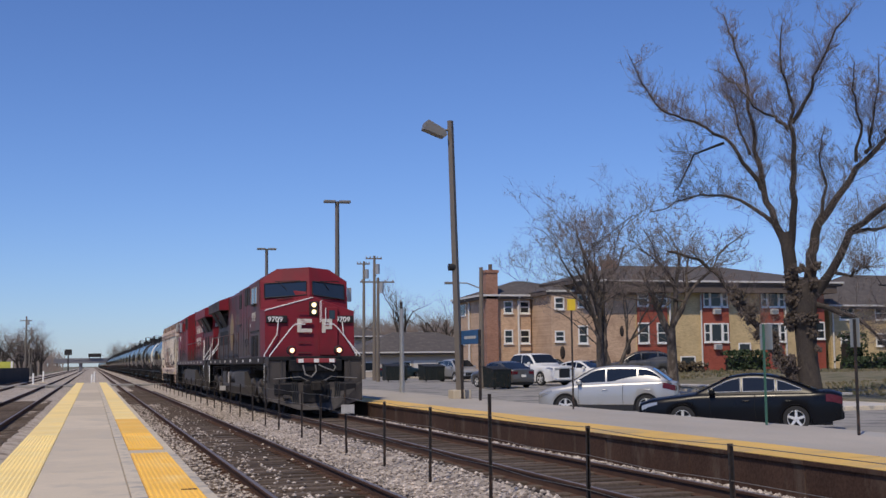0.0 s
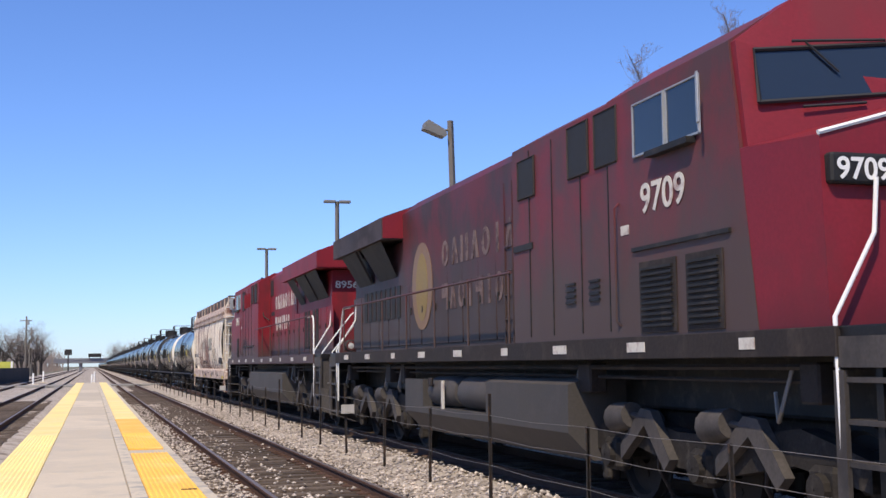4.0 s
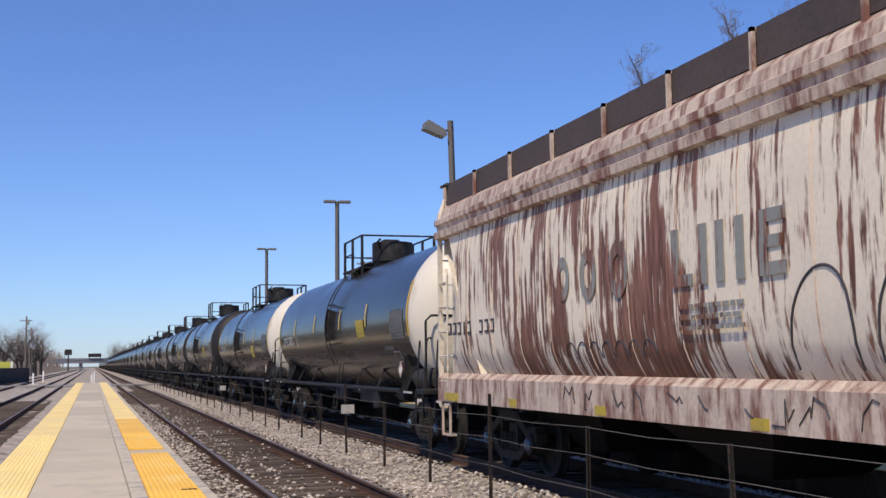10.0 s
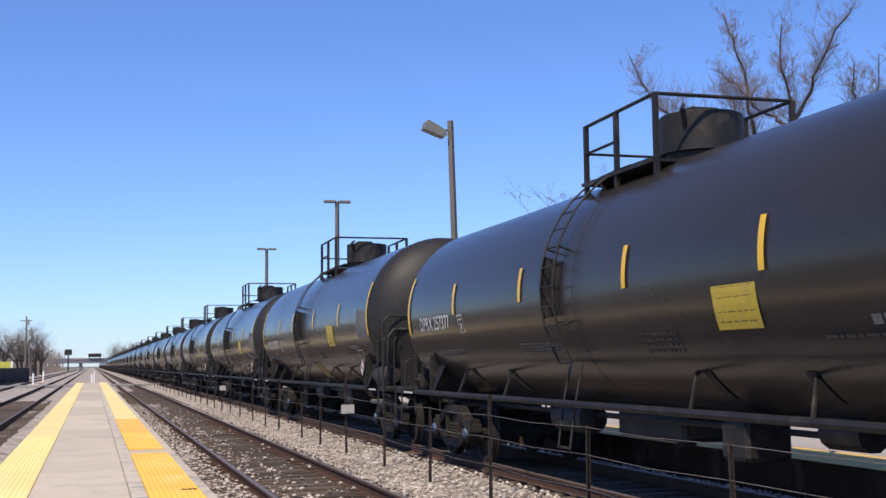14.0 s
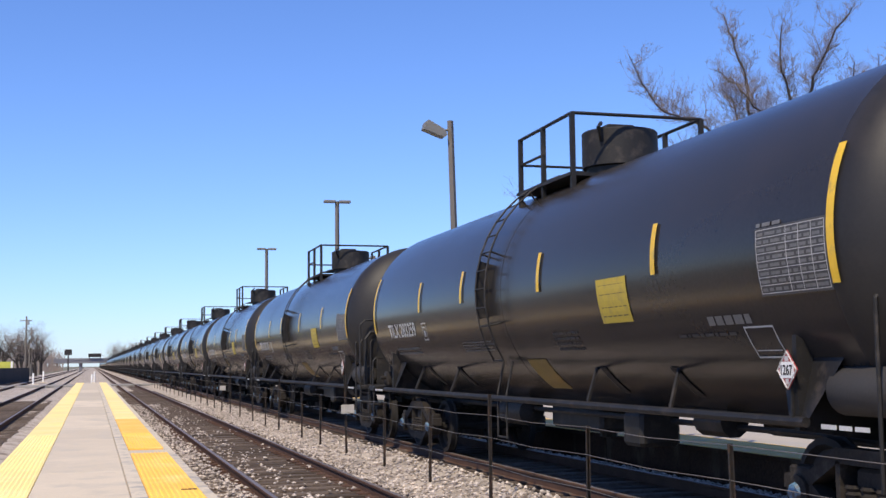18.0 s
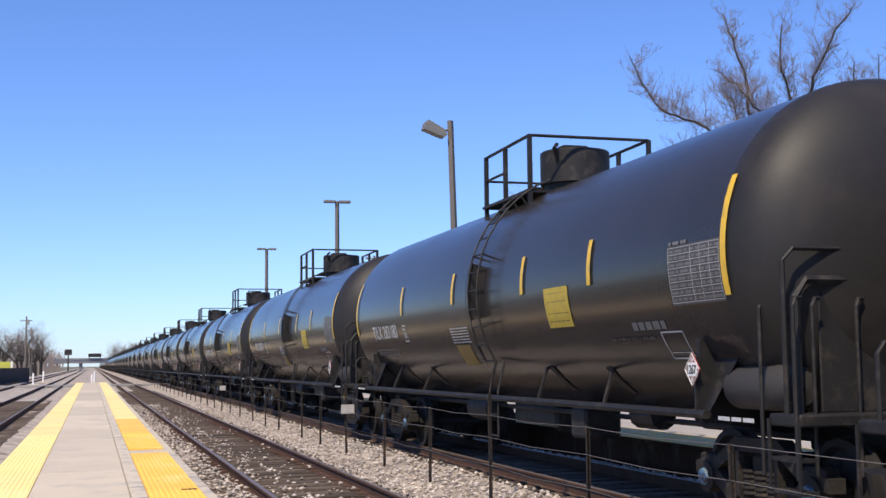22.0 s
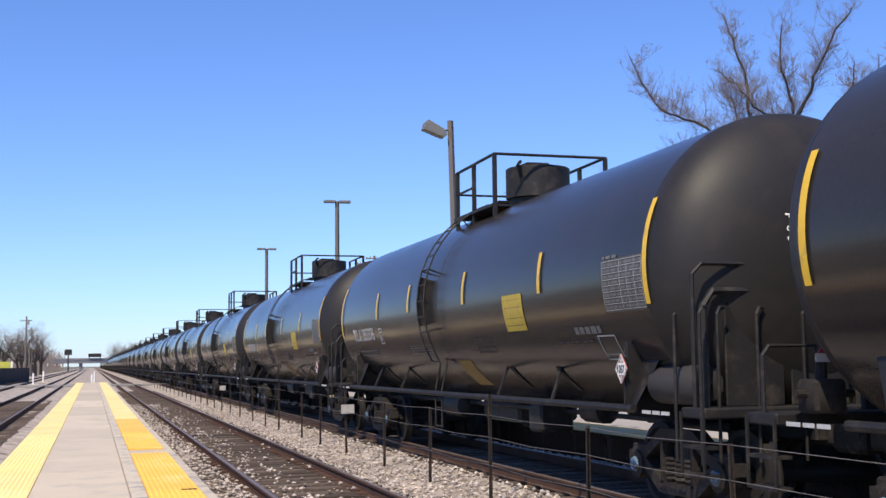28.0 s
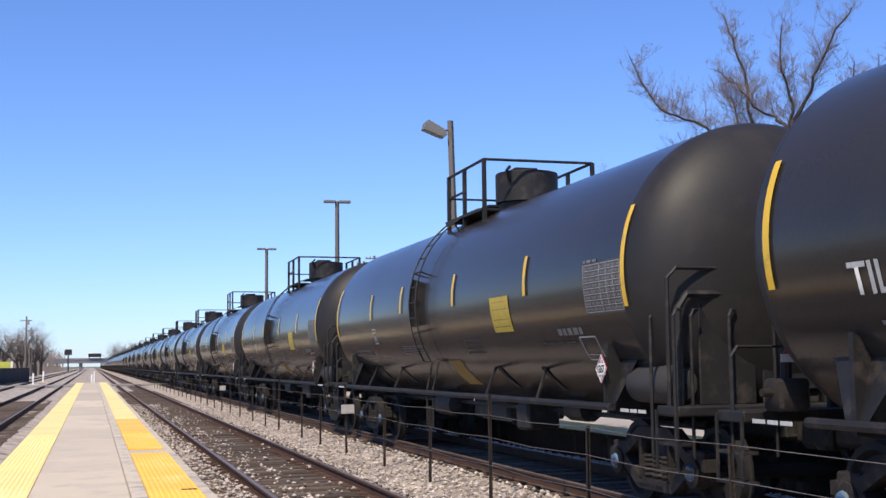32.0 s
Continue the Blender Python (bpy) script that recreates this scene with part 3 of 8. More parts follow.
    for y in (4.3, 6.4, 12.0, 14.2):
        for d in (-1, 1):
            part("pipe_strut", Shape().tube([(d * 1.47, y, 1.09), (d * 1.15, y + 0.35, 1.62)], 0.022, 5), FRAMEBLACK, c)
    # brake pipe, rods and boxes slung under the belly
    part("train_pipe", Shape().tube([(-0.55, 1.5, 0.90), (-0.55, TL - 1.5, 0.90)], 0.035, 6), FRAMEBLACK, c)
    part("reservoir", Shape().lathe([(0.01, 0.75), (0.15, 0.78), (0.20, 0.86), (0.20, 1.75), (0.15, 1.83), (0.01, 1.86)], 18, "y", (-1.18, 0, 1.34)), GRIMEGREY, c, "dusty grey air reservoir", smooth=40)
    part("control_valve", Shape().box(-0.95, -0.45, 6.1, 6.6, 0.62, 1.0, 0.04), FRAMEBLACK, c)
    part("air_tank", Shape().lathe([(0.01, 10.6), (0.20, 10.65), (0.20, 11.7), (0.01, 11.75)], 14, "y", (-0.6, 0, 0.84)), FRAMEBLACK, c, smooth=40)
    part("outlet_box", Shape().box(-0.5, 0.5, 8.3, 10.1, 0.66, 1.05, 0.05), FRAMEBLACK, c)
    part("outlet_skid", Shape().prism([(8.4, 1.1), (8.7, 0.80), (9.7, 0.80), (10.0, 1.1)], -0.35, 0.35, "x").tube([(0, 9.2, 0.55), (0, 9.2, 0.85)], 0.12, 10), FRAMEBLACK, c)
    part("brake_gear", Shape().tube([(-0.6, 4.6, 0.95), (-0.6, 5.2, 0.95)], 0.16, 10).tube([(0.5, 4.4, 0.95), (0.5, 5.6, 0.95)], 0.22, 10).tube([(-0.55, 5.2, 0.9), (-0.3, 9.5, 0.85), (-0.3, 15, 0.85)], 0.02, 5), FRAMEBLACK, c)
    # diamonds on their brackets
    for y in (2.07,):
        dp = part("hazard_placard", Shape().add([(-1.52, y, 1.34), (-1.52, y + 0.15, 1.50), (-1.52, y, 1.66), (-1.52, y - 0.15, 1.50), (-1.51, y, 1.34), (-1.51, y + 0.15, 1.50), (-1.51, y, 1.66), (-1.51, y - 0.15, 1.50)], [(0, 1, 2, 3), (7, 6, 5, 4), (0, 4, 5, 1), (1, 5, 6, 2), (2, 6, 7, 3), (3, 7, 4, 0)]), REDPAINT, c, "red and white hazard diamond")
        edge = Shape()
        for (ya, za), (yb, zb) in zip(((0, -0.16), (0.15, 0), (0, 0.16), (-0.15, 0)), ((0.15, 0), (0, 0.16), (-0.15, 0), (0, -0.16))):
            edge.tube([(-1.523, y + ya * 0.93, 1.50 + za * 0.93), (-1.523, y + yb * 0.93, 1.50 + zb * 0.93)], 0.008, 4)
        part("placard_edge", edge, PLATEWHITE, dp, "white diamond border")
        part("placard_mark", Shape().box(-1.526, -1.521, y - 0.02, y + 0.02, 1.385, 1.43), PLATEWHITE, dp)
        part("placard_symbol", Shape().box(-1.526, -1.521, y - 0.025, y + 0.025, 1.57, 1.61), PLATEWHITE, dp)
        part("placard_band", Shape().box(-1.526, -1.521, y - 0.10, y + 0.10, 1.435, 1.565), WHITE, dp)
        word("placard_number", "1267", 0.115, FRAMEBLACK, dp, Matrix.Translation((-1.528, y + 0.10, 1.46)) @ Matrix(((0, 0, -1, 0), (-1, 0, 0, 0), (0, 1, 0, 0), (0, 0, 0, 1))), 0.003, squeeze=0.78, weight=0.002)
        part("bracket", Shape().box(-1.495, -1.47, y - 0.012, y + 0.012, 1.10, 1.62), FRAMEBLACK, dp)
    # end platforms with their rails and steps
    for yb, d in ((0.62, 1), (TL - 0.62, -1)):
        if d > 0:
            ep = part("end_rail", Shape().tube([(-1.42, yb, 1.12), (-1.42, yb, 2.40), (-1.32, yb, 2.50), (0.42, yb, 2.50), (0.50, yb, 2.42), (0.50, yb, 1.12)], 0.024, 6), FRAMEBLACK, c)
            part("inner_hoop", Shape().tube([(-1.30, yb + 0.02, 1.14), (-1.30, yb + 0.02, 2.10), (-1.20, yb + 0.02, 2.24), (0.26, yb + 0.02, 2.24), (0.36, yb + 0.02, 2.10), (0.36, yb + 0.02, 1.14)], 0.042, 6), FRAMEBLACK, ep)
            part("splash_plate", Shape().box(-1.05, -0.42, yb + 0.06, yb + 0.09, 1.14, 2.16, 0.01), FRAMEBLACK, ep)
            part("splash_plate", Shape().box(-0.34, 0.30, yb + 0.06, yb + 0.09, 1.14, 2.16, 0.01), FRAMEBLACK, ep)
            posts = ((-1.44, yb + 0.36), (-1.46, yb - 0.20), (-1.22, yb - 0.1), (-0.80, yb - 0.1), (-0.3, yb - 0.1), (1.42, yb))
        else:
            ep = part("end_rail", Shape().tube([(-1.42, yb, 1.12), (-1.42, yb, 1.62), (-1.36, yb, 1.70), (-0.9, yb, 1.70), (-0.9, yb, 1.12)], 0.020, 6), FRAMEBLACK, c)
            posts = ((1.42, yb), (0.9, yb))
        for x, yy in posts:
            part("grab_rail", Shape().tube([(x, yy, 0.62), (x, yy, 2.02), (x + 0.04, yy + 0.02, 2.08), (x + 0.10, yy + 0.04, 2.08)], 0.018, 6), FRAMEBLACK, ep)
        part("step", Shape().box(-1.46, -1.30, yb - 0.22, yb + 0.22, 0.50, 0.53).box(-1.46, -1.30, yb - 0.22, yb + 0.22, 0.76, 0.79).box(-1.47, -1.45, yb - 0.24, yb - 0.21, 0.5, 1.1).box(-1.47, -1.45, yb + 0.21, yb + 0.24, 0.5, 1.1), FRAMEBLACK, ep)
        prints("sill_print", Shape().box(-1.474, -1.468, yb + d * 0.75 - 0.30, yb + d * 0.75 - 0.12, 1.05, 1.085).box(-1.474, -1.468, yb + d * 0.75 - 0.08, yb + d * 0.75 + 0.08, 1.05, 1.085).box(-1.474, -1.468, yb + d * 0.75 + 0.12, yb + d * 0.75 + 0.32, 1.05, 1.085), STENCIL, ep)
        coupler(c, 0.0 if d > 0 else TL, -d)
        hose(c, 0.0 if d > 0 else TL, -d)
    bw = part("brake_wheel", Shape().lathe([(0.26, -0.02), (0.28, 0.0), (0.26, 0.02), (0.24, 0.0), (0.26, -0.02)], 20, "y", (-0.2, TL - 0.42, 1.75)), FRAMEBLACK, c)
    sp = Shape()
    for k in range(5):
        a = k * 1.2566
        sp.tube([(-0.2, TL - 0.42, 1.75), (-0.2 + 0.26 * math.cos(a), TL - 0.42, 1.75 + 0.26 * math.sin(a))], 0.012, 5)
    sp.box(-0.36, -0.04, TL - 0.50, TL - 0.44, 1.05, 1.9, 0.02)
    part("spokes", sp, FRAMEBLACK, bw)
    vb = part("valve_bracket", Shape().box(-1.25, -0.95, TL - 1.15, TL - 0.85, 1.14, 1.42, 0.03).tube([(-1.1, TL - 1.0, 1.40), (-1.1, TL - 1.0, 1.58)], 0.05, 8).tube([(-1.35, TL - 1.0, 1.30), (-0.8, TL - 1.0, 1.30)], 0.035, 8), CASTING, c, smooth=40)
    part("warning_tag", Shape().box(-1.18, -1.02, TL - 1.06, TL - 1.05, 1.56, 1.63), PLATEWHITE, vb, "small white tag")
    part("warning_flag", Shape().prism([(-1.16, 1.635), (-1.04, 1.635), (-1.10, 1.72)], TL - 1.06, TL - 1.05, "y"), REDPAINT, vb, "small red tag")
    return c


def build_far_car():
    """The same tank car, plainer, for the tail of the train."""
    c = thing("tank_car", "black railway tank car far down the train", "tank car", group="tank cars of the train")
    prof = [(0.02, 0.48), (0.7, 0.55), (1.2, 0.8), (1.45, 1.05), (TR, 1.22), (TR, TL - 1.3), (1.45, TL - 1.1), (1.2, TL - 0.85), (0.7, TL - 0.6), (0.02, TL - 0.53)]
    part("shell", Shape().lathe(prof, 28, at=(0, 0, TZ)), TANKBLACK, c, smooth=35)
    part("dome", Shape().lathe([(0.5, 4.05), (0.52, 4.66), (0.01, 4.69)], 14, "z", (0, 8.6, 0)), FRAMEBLACK, c, smooth=30)
    r = Shape()
    for x in (-0.93, 0.93):
        r.tube([(x, 8.01, 3.8), (x, 8.01, 4.8), (x, 10.03, 4.8), (x, 10.03, 3.8)], 0.03, 5)
    r.tube([(-0.93, 8.01, 4.8), (0.93, 8.01, 4.8)], 0.03, 5)
    part("handrail", r, FRAMEBLACK, c)
    part("underframe", Shape().box(-0.26, 0.26, 0.3, TL - 0.3, 0.85, 1.12).box(-1.45, 1.45, 0.38, 0.86, 1.04, 1.14).box(-1.45, 1.45, TL - 0.86, TL - 0.38, 1.04, 1.14).box(-1.46, 1.46, 2.3, 2.4, 0.9, 1.7).box(-1.46, 1.46, TL - 2.4, TL - 2.3, 0.9, 1.7), FRAMEBLACK, c)
    for yc in (2.35, TL - 2.35):
        t = part("truck", Shape().box(-1.06, 1.06, yc - 0.2, yc + 0.2, 0.35, 0.75, 0.05), CASTING, c)
        for d in (-1, 1):
            part("side_frame", Shape().prism([(yc - 1.1, 0.45), (yc - 1.1, 0.62), (yc - 0.4, 0.86), (yc + 0.4, 0.86), (yc + 1.1, 0.62), (yc + 1.1, 0.45), (yc + 0.4, 0.2), (yc - 0.4, 0.2)], d * 0.98 - 0.08, d * 0.98 + 0.08, "x"), CASTING, t)
        for q in (-0.889, 0.889):
            part("wheelset", Shape().lathe([(0.02, -0.8), (0.457, -0.79), (0.457, -0.68), (0.1, -0.67), (0.1, 0.67), (0.457, 0.68), (0.457, 0.79), (0.02, 0.8)], 14, "x", (0, yc + q, 0.457)), WHEEL, t)
    return c


TANK0 = 98.38
first = build_tank_car()
for yc in (1.78, TL - 2.70):
    truck(first, yc, 0.0)
far = build_far_car()
fit_length(first, TK)
fit_length(far, TK)


def berth(k):
    """Where tank car k couples on, measured along the train."""
    return TANK0 + TL * TK * k - (0.2 if k < 2 else (0.11 if k == 6 else 0.0))


NUMBERS = ("DPRX 257623", "DPRX 257377", "TILX 283207", "TILX 283259", "TILX 283218", "TILX 283180", "TILX 283261", "TILX 283387", "TILX 283376", "TILX 283358")


def shift(car, name, lo, hi, dy):
    """Move one car's own copy of a mark along its shell."""
    for o in car.children:
        if o.name.startswith(name):
            ys = [v.co.y for v in o.data.vertices]
            if lo < sum(ys) / len(ys) < hi:
                o.location.y += dy


def mark(car, text):
    """Reporting mark, bent onto the shell."""
    short = text.startswith("D")
    ob = word("reporting_mark", text, 0.33, STENCIL, car, Matrix(), 0.0, squeeze=0.92 if short else 1.10, weight=0.006)
    for v in ob.data.vertices:
        y, z = ((16.08 if short else 15.72) - v.co.x) * TK, (2.20 if short else 2.05) + v.co.y
        a = math.asin((z - TZ) / TR)
        v.co = (-(TR + 0.007) * math.cos(a), y, TZ + (TR + 0.007) * math.sin(a))


def head_mark(car):
    """Small white marks on the front head."""
    for text, size, z0 in (("TILX", 0.145, 2.89), ("CAPY", 0.078, 2.815), ("CAPY", 0.078, 2.715)):
        ob = word("head_mark", text, size, WHITE, car, Matrix(), 0.0, squeeze=1.05, weight=0.003)
        for v in ob.data.vertices:
            x, z = -0.44 + v.co.x, z0 + v.co.y
            k = math.sqrt(max(0.0, 1 - (x * x + (z - TZ) ** 2) / (TR * TR)))
            v.co = (x, (1.22 - 0.74 * k) * TK - 0.012, z)


cars = []
for k in range(58):
    proto = first if k < 22 else far
    car = proto if k in (0, 22) else copy_thing(proto, Matrix())
    cars.append(car)
    TRAIN.append((car, berth(k), False))
for k, car in enumerate(cars[:22]):
    if k < len(NUMBERS):
        mark(car, NUMBERS[k])
        if k > 1:
            head_mark(car)
    if k < 13:
        for tr in [o for o in car.children if o.name.startswith("truck")]:
            for w in [o for o in tr.children if o.name.startswith("wheelset")]:
                AXLES.append((w, berth(k) + tr.location.y + w.location.y, 0.457))
    if k < 2:
        # these two cars have a slimmer shell
        for o in car.children_recursive:
            if o.type == "MESH" and not o.name.startswith(("wheel", "side_frame", "truck", "axle")) and max(v.co.z for v in o.data.vertices) > 1.3:
                o.data = o.data.copy()
                for v in o.data.vertices:
                    if v.co.z > 0.925:
                        v.co.z = 0.925 + (v.co.z - 0.925) * 0.9375
                        v.co.x *= 0.9375
    if k in (5, 6):
        shift(car, "ladder", 8.5, 10, -1.22)
        shift(car, "reflective_strip", 12, 14, -0.36)
        shift(car, "stencilled_box", 12, 14, -0.29)
        shift(car, "reporting_mark", 12, 15, -0.28)
        shift(car, "reflective_strip", 10, 12, -1.12)
        shift(car, "reflective_strip", 7, 9, -1.0)
        for o in [o for o in car.children if o.name.startswith(("ochre_patch", "centre_print"))]:
            bpy.data.objects.remove(o)
        part("ochre_patch", patch(Shape(), 9.33 * TK, 10.05 * TK, 1.55, 1.85, 0.006), OCHRE, car, "faded ochre paint patch")
        prints("centre_print", bars(Shape(), 9.17 * TK, 10.09 * TK, 1.87, 2.12, 6, 7, 0.45), STENCIL, car)
    if k == 6:
        shift(car, "platform", 6, 11, -0.2)
        shift(car, "dome", 6, 11, -0.2)
        shift(car, "ladder", 8.5, 10, -0.2)
    if k < 2:
        for o in [o for o in car.children if o.name.startswith("ochre_patch")]:
            bpy.data.objects.remove(o)
        shift(car, "ladder", 8.5, 10, -1.05 if k == 0 else 0.05)
        shift(car, "reflective_strip", 12, 14, 0.62)
        shift(car, "reflective_strip", 4, 5, 0.45)
        shift(car, "notice_placard", 5, 6, -0.05)
        shift(car, "data_table", 1, 3, 0.3)
        shift(car, "stencilled_box", 12, 14, 0.42)
        for o in car.children:
            if o.name.startswith("stencilled_box"):
                o.location.z, o.location.x = 0.14, -0.036
            if o.name.startswith("notice_placard"):
                o.location.z, o.location.x = (0.12, -0.022) if k == 0 else (-0.07, 0.014)
        for rail_ in [o for o in car.children if o.name.startswith("end_rail")]:
            for o in [o for o in rail_.children if o.name.startswith(("splash_plate", "inner_hoop"))]:
                bpy.data.objects.remove(o)
        for o in car.children:
            if o.name.startswith("front_head"):
                o.data = o.data.copy()
                o.data.materials[0] = TANKWHITE
                o["label"] = "white-painted tank head"


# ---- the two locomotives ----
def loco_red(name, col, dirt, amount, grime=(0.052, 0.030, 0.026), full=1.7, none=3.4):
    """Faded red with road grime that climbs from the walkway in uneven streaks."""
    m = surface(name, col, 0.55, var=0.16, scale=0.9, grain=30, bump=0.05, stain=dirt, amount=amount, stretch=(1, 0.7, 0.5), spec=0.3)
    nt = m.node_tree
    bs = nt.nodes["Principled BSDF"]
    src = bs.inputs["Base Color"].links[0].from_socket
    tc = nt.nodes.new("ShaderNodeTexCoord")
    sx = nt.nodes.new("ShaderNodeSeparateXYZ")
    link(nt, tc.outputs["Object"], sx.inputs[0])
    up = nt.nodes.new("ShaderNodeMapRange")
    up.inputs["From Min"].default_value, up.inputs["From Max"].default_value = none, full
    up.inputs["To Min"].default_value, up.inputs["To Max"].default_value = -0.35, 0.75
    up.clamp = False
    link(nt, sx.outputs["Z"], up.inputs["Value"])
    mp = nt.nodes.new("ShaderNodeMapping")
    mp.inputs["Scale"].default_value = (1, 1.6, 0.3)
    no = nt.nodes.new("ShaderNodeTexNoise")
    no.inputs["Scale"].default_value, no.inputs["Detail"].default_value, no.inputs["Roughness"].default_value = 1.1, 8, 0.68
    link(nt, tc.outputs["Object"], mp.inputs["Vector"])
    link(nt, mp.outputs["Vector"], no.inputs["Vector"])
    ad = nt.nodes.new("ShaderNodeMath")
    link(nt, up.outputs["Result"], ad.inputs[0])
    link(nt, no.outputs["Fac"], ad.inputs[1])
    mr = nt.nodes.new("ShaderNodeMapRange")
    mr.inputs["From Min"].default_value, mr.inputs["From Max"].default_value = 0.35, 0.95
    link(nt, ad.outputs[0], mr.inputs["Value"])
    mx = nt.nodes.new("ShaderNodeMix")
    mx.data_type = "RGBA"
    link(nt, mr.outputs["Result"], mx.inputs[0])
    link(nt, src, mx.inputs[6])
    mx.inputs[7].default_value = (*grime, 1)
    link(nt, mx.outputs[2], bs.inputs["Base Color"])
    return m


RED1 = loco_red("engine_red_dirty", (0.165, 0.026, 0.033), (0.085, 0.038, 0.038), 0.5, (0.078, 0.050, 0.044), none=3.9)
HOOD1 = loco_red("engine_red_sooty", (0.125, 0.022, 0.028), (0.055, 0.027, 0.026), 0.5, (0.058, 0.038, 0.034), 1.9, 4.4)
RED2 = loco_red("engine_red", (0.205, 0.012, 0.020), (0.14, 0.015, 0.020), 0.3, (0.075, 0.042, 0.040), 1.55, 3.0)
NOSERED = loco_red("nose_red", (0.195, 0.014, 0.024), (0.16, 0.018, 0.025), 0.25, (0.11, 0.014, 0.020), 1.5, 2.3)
GRIME = surface("grime_grey", (0.030, 0.023, 0.020), 0.75, var=0.35, scale=1.5, grain=30, bump=0.2, stain=(0.055, 0.042, 0.035), amount=0.25, stretch=(1, 1, 0.6), spec=0.3)
SOOTED = surface("sooted_lettering", (0.17, 0.115, 0.10), 0.7, var=0.35, scale=3, grain=30, bump=0.02, stain=(0.06, 0.03, 0.03), amount=0.45)
SOOTROOF = surface("sooty_radiator_grey", (0.060, 0.046, 0.048), 0.7, var=0.3, scale=1.2, grain=30, bump=0.05, stain=(0.035, 0.026, 0.027), amount=0.4, stretch=(1, 0.5, 1), spec=0.3)
PLOUGH = surface("dusty_plough_grey", (0.064, 0.055, 0.050), 0.75, var=0.3, scale=1.2, grain=30, bump=0.15, stain=(0.035, 0.03, 0.028), amount=0.3, stretch=(1, 1, 0.6))
PILOT = surface("pilot_black", (0.012, 0.011, 0.011), 0.5, var=0.35, scale=2, grain=30, bump=0.15, stain=(0.04, 0.032, 0.028), amount=0.22, spec=0.3)
TANKGREY = surface("fuel_tank_grey", (0.058, 0.051, 0.046), 0.7, var=0.2, scale=1.0, grain=30, bump=0.08, stain=(0.07, 0.06, 0.055), amount=0.35)
CREAM = surface("cream_lettering", (0.62, 0.58, 0.50), 0.55, var=0.1, scale=3, grain=30, bump=0.02, stain=(0.35, 0.25, 0.22), amount=0.25)
GOLD = surface("gold_emblem", (0.22, 0.12, 0.055), 0.5, var=0.15, scale=3, grain=30, bump=0.02)
GLASS = pane("cab_glass", (0.02, 0.03, 0.045))
LAMP = glow("headlight_glow", (1.0, 0.78, 0.40), 3.2)
LENS = pane("lamp_lens", (0.5, 0.5, 0.48), 0.1)
RUBBER = surface("black_rubber", (0.016, 0.016, 0.017), 0.7, var=0.2)
HOSE = surface("grey_hose", (0.20, 0.19, 0.18), 0.6, var=0.15)
LL = 22.3
LK = 0.985           # true length over nominal, locomotives


def letters(parent, x, y0, y1, z0, z1, plan, paint_, flip):
    """A row of plain cream shapes on a side at x, one a letter: o ring, t triangle, i bar, n pair of bars, p block and bar."""
    w = (y1 - y0) / len(plan)
    h = z1 - z0
    for k, kind in enumerate(plan if not flip else plan[::-1]):
        s = Shape()
        a, b = y0 + w * (k + 0.14), y0 + w * (k + 0.86)
        m, t = (a + b) / 2, (b - a) * 0.30
        if kind == "o":
            for q in range(12):
                p = [(math.cos(math.pi * e / 6), math.sin(math.pi * e / 6)) for e in (q, q + 1)]
                s.prism([(m + r * (b - a) / 2 * c, (z0 + z1) / 2 + (1 if r == 1 else 0.66) * h / 2 * d) for r, (c, d) in ((1, p[0]), (1, p[1]), (0.45, p[1]), (0.45, p[0]))], x - 0.004, x + 0.004, "x")
        elif kind == "t":
            s.prism([(a, z0), (a + t, z0), (m, z0 + h * 0.62), (b - t, z0), (b, z0), (m + t * 0.4, z1), (m - t * 0.4, z1)], x - 0.004, x + 0.004, "x")
        elif kind == "i":
            s.box(x - 0.004, x + 0.004, m - t / 2, m + t / 2, z0, z1)
        elif kind == "n":
            s.prism([(a, z0), (a + t, z0), (a + t, z1), (a, z1)], x - 0.004, x + 0.004, "x").prism([(b - t, z0), (b, z0), (b, z1), (b - t, z1)], x - 0.004, x + 0.004, "x")
        else:
            e = 1 if flip else -1
            c0 = b if e < 0 else a
            s.box(x - 0.004, x + 0.004, min(c0, c0 + e * t), max(c0, c0 + e * t), z0, z1)
            s.box(x - 0.004, x + 0.004, min(c0 + e * t, c0 + e * (b - a)), max(c0 + e * t, c0 + e * (b - a)), z0 + h * 0.45, z1)
        part("letter_block", s, paint_, parent, "plain cream shape")


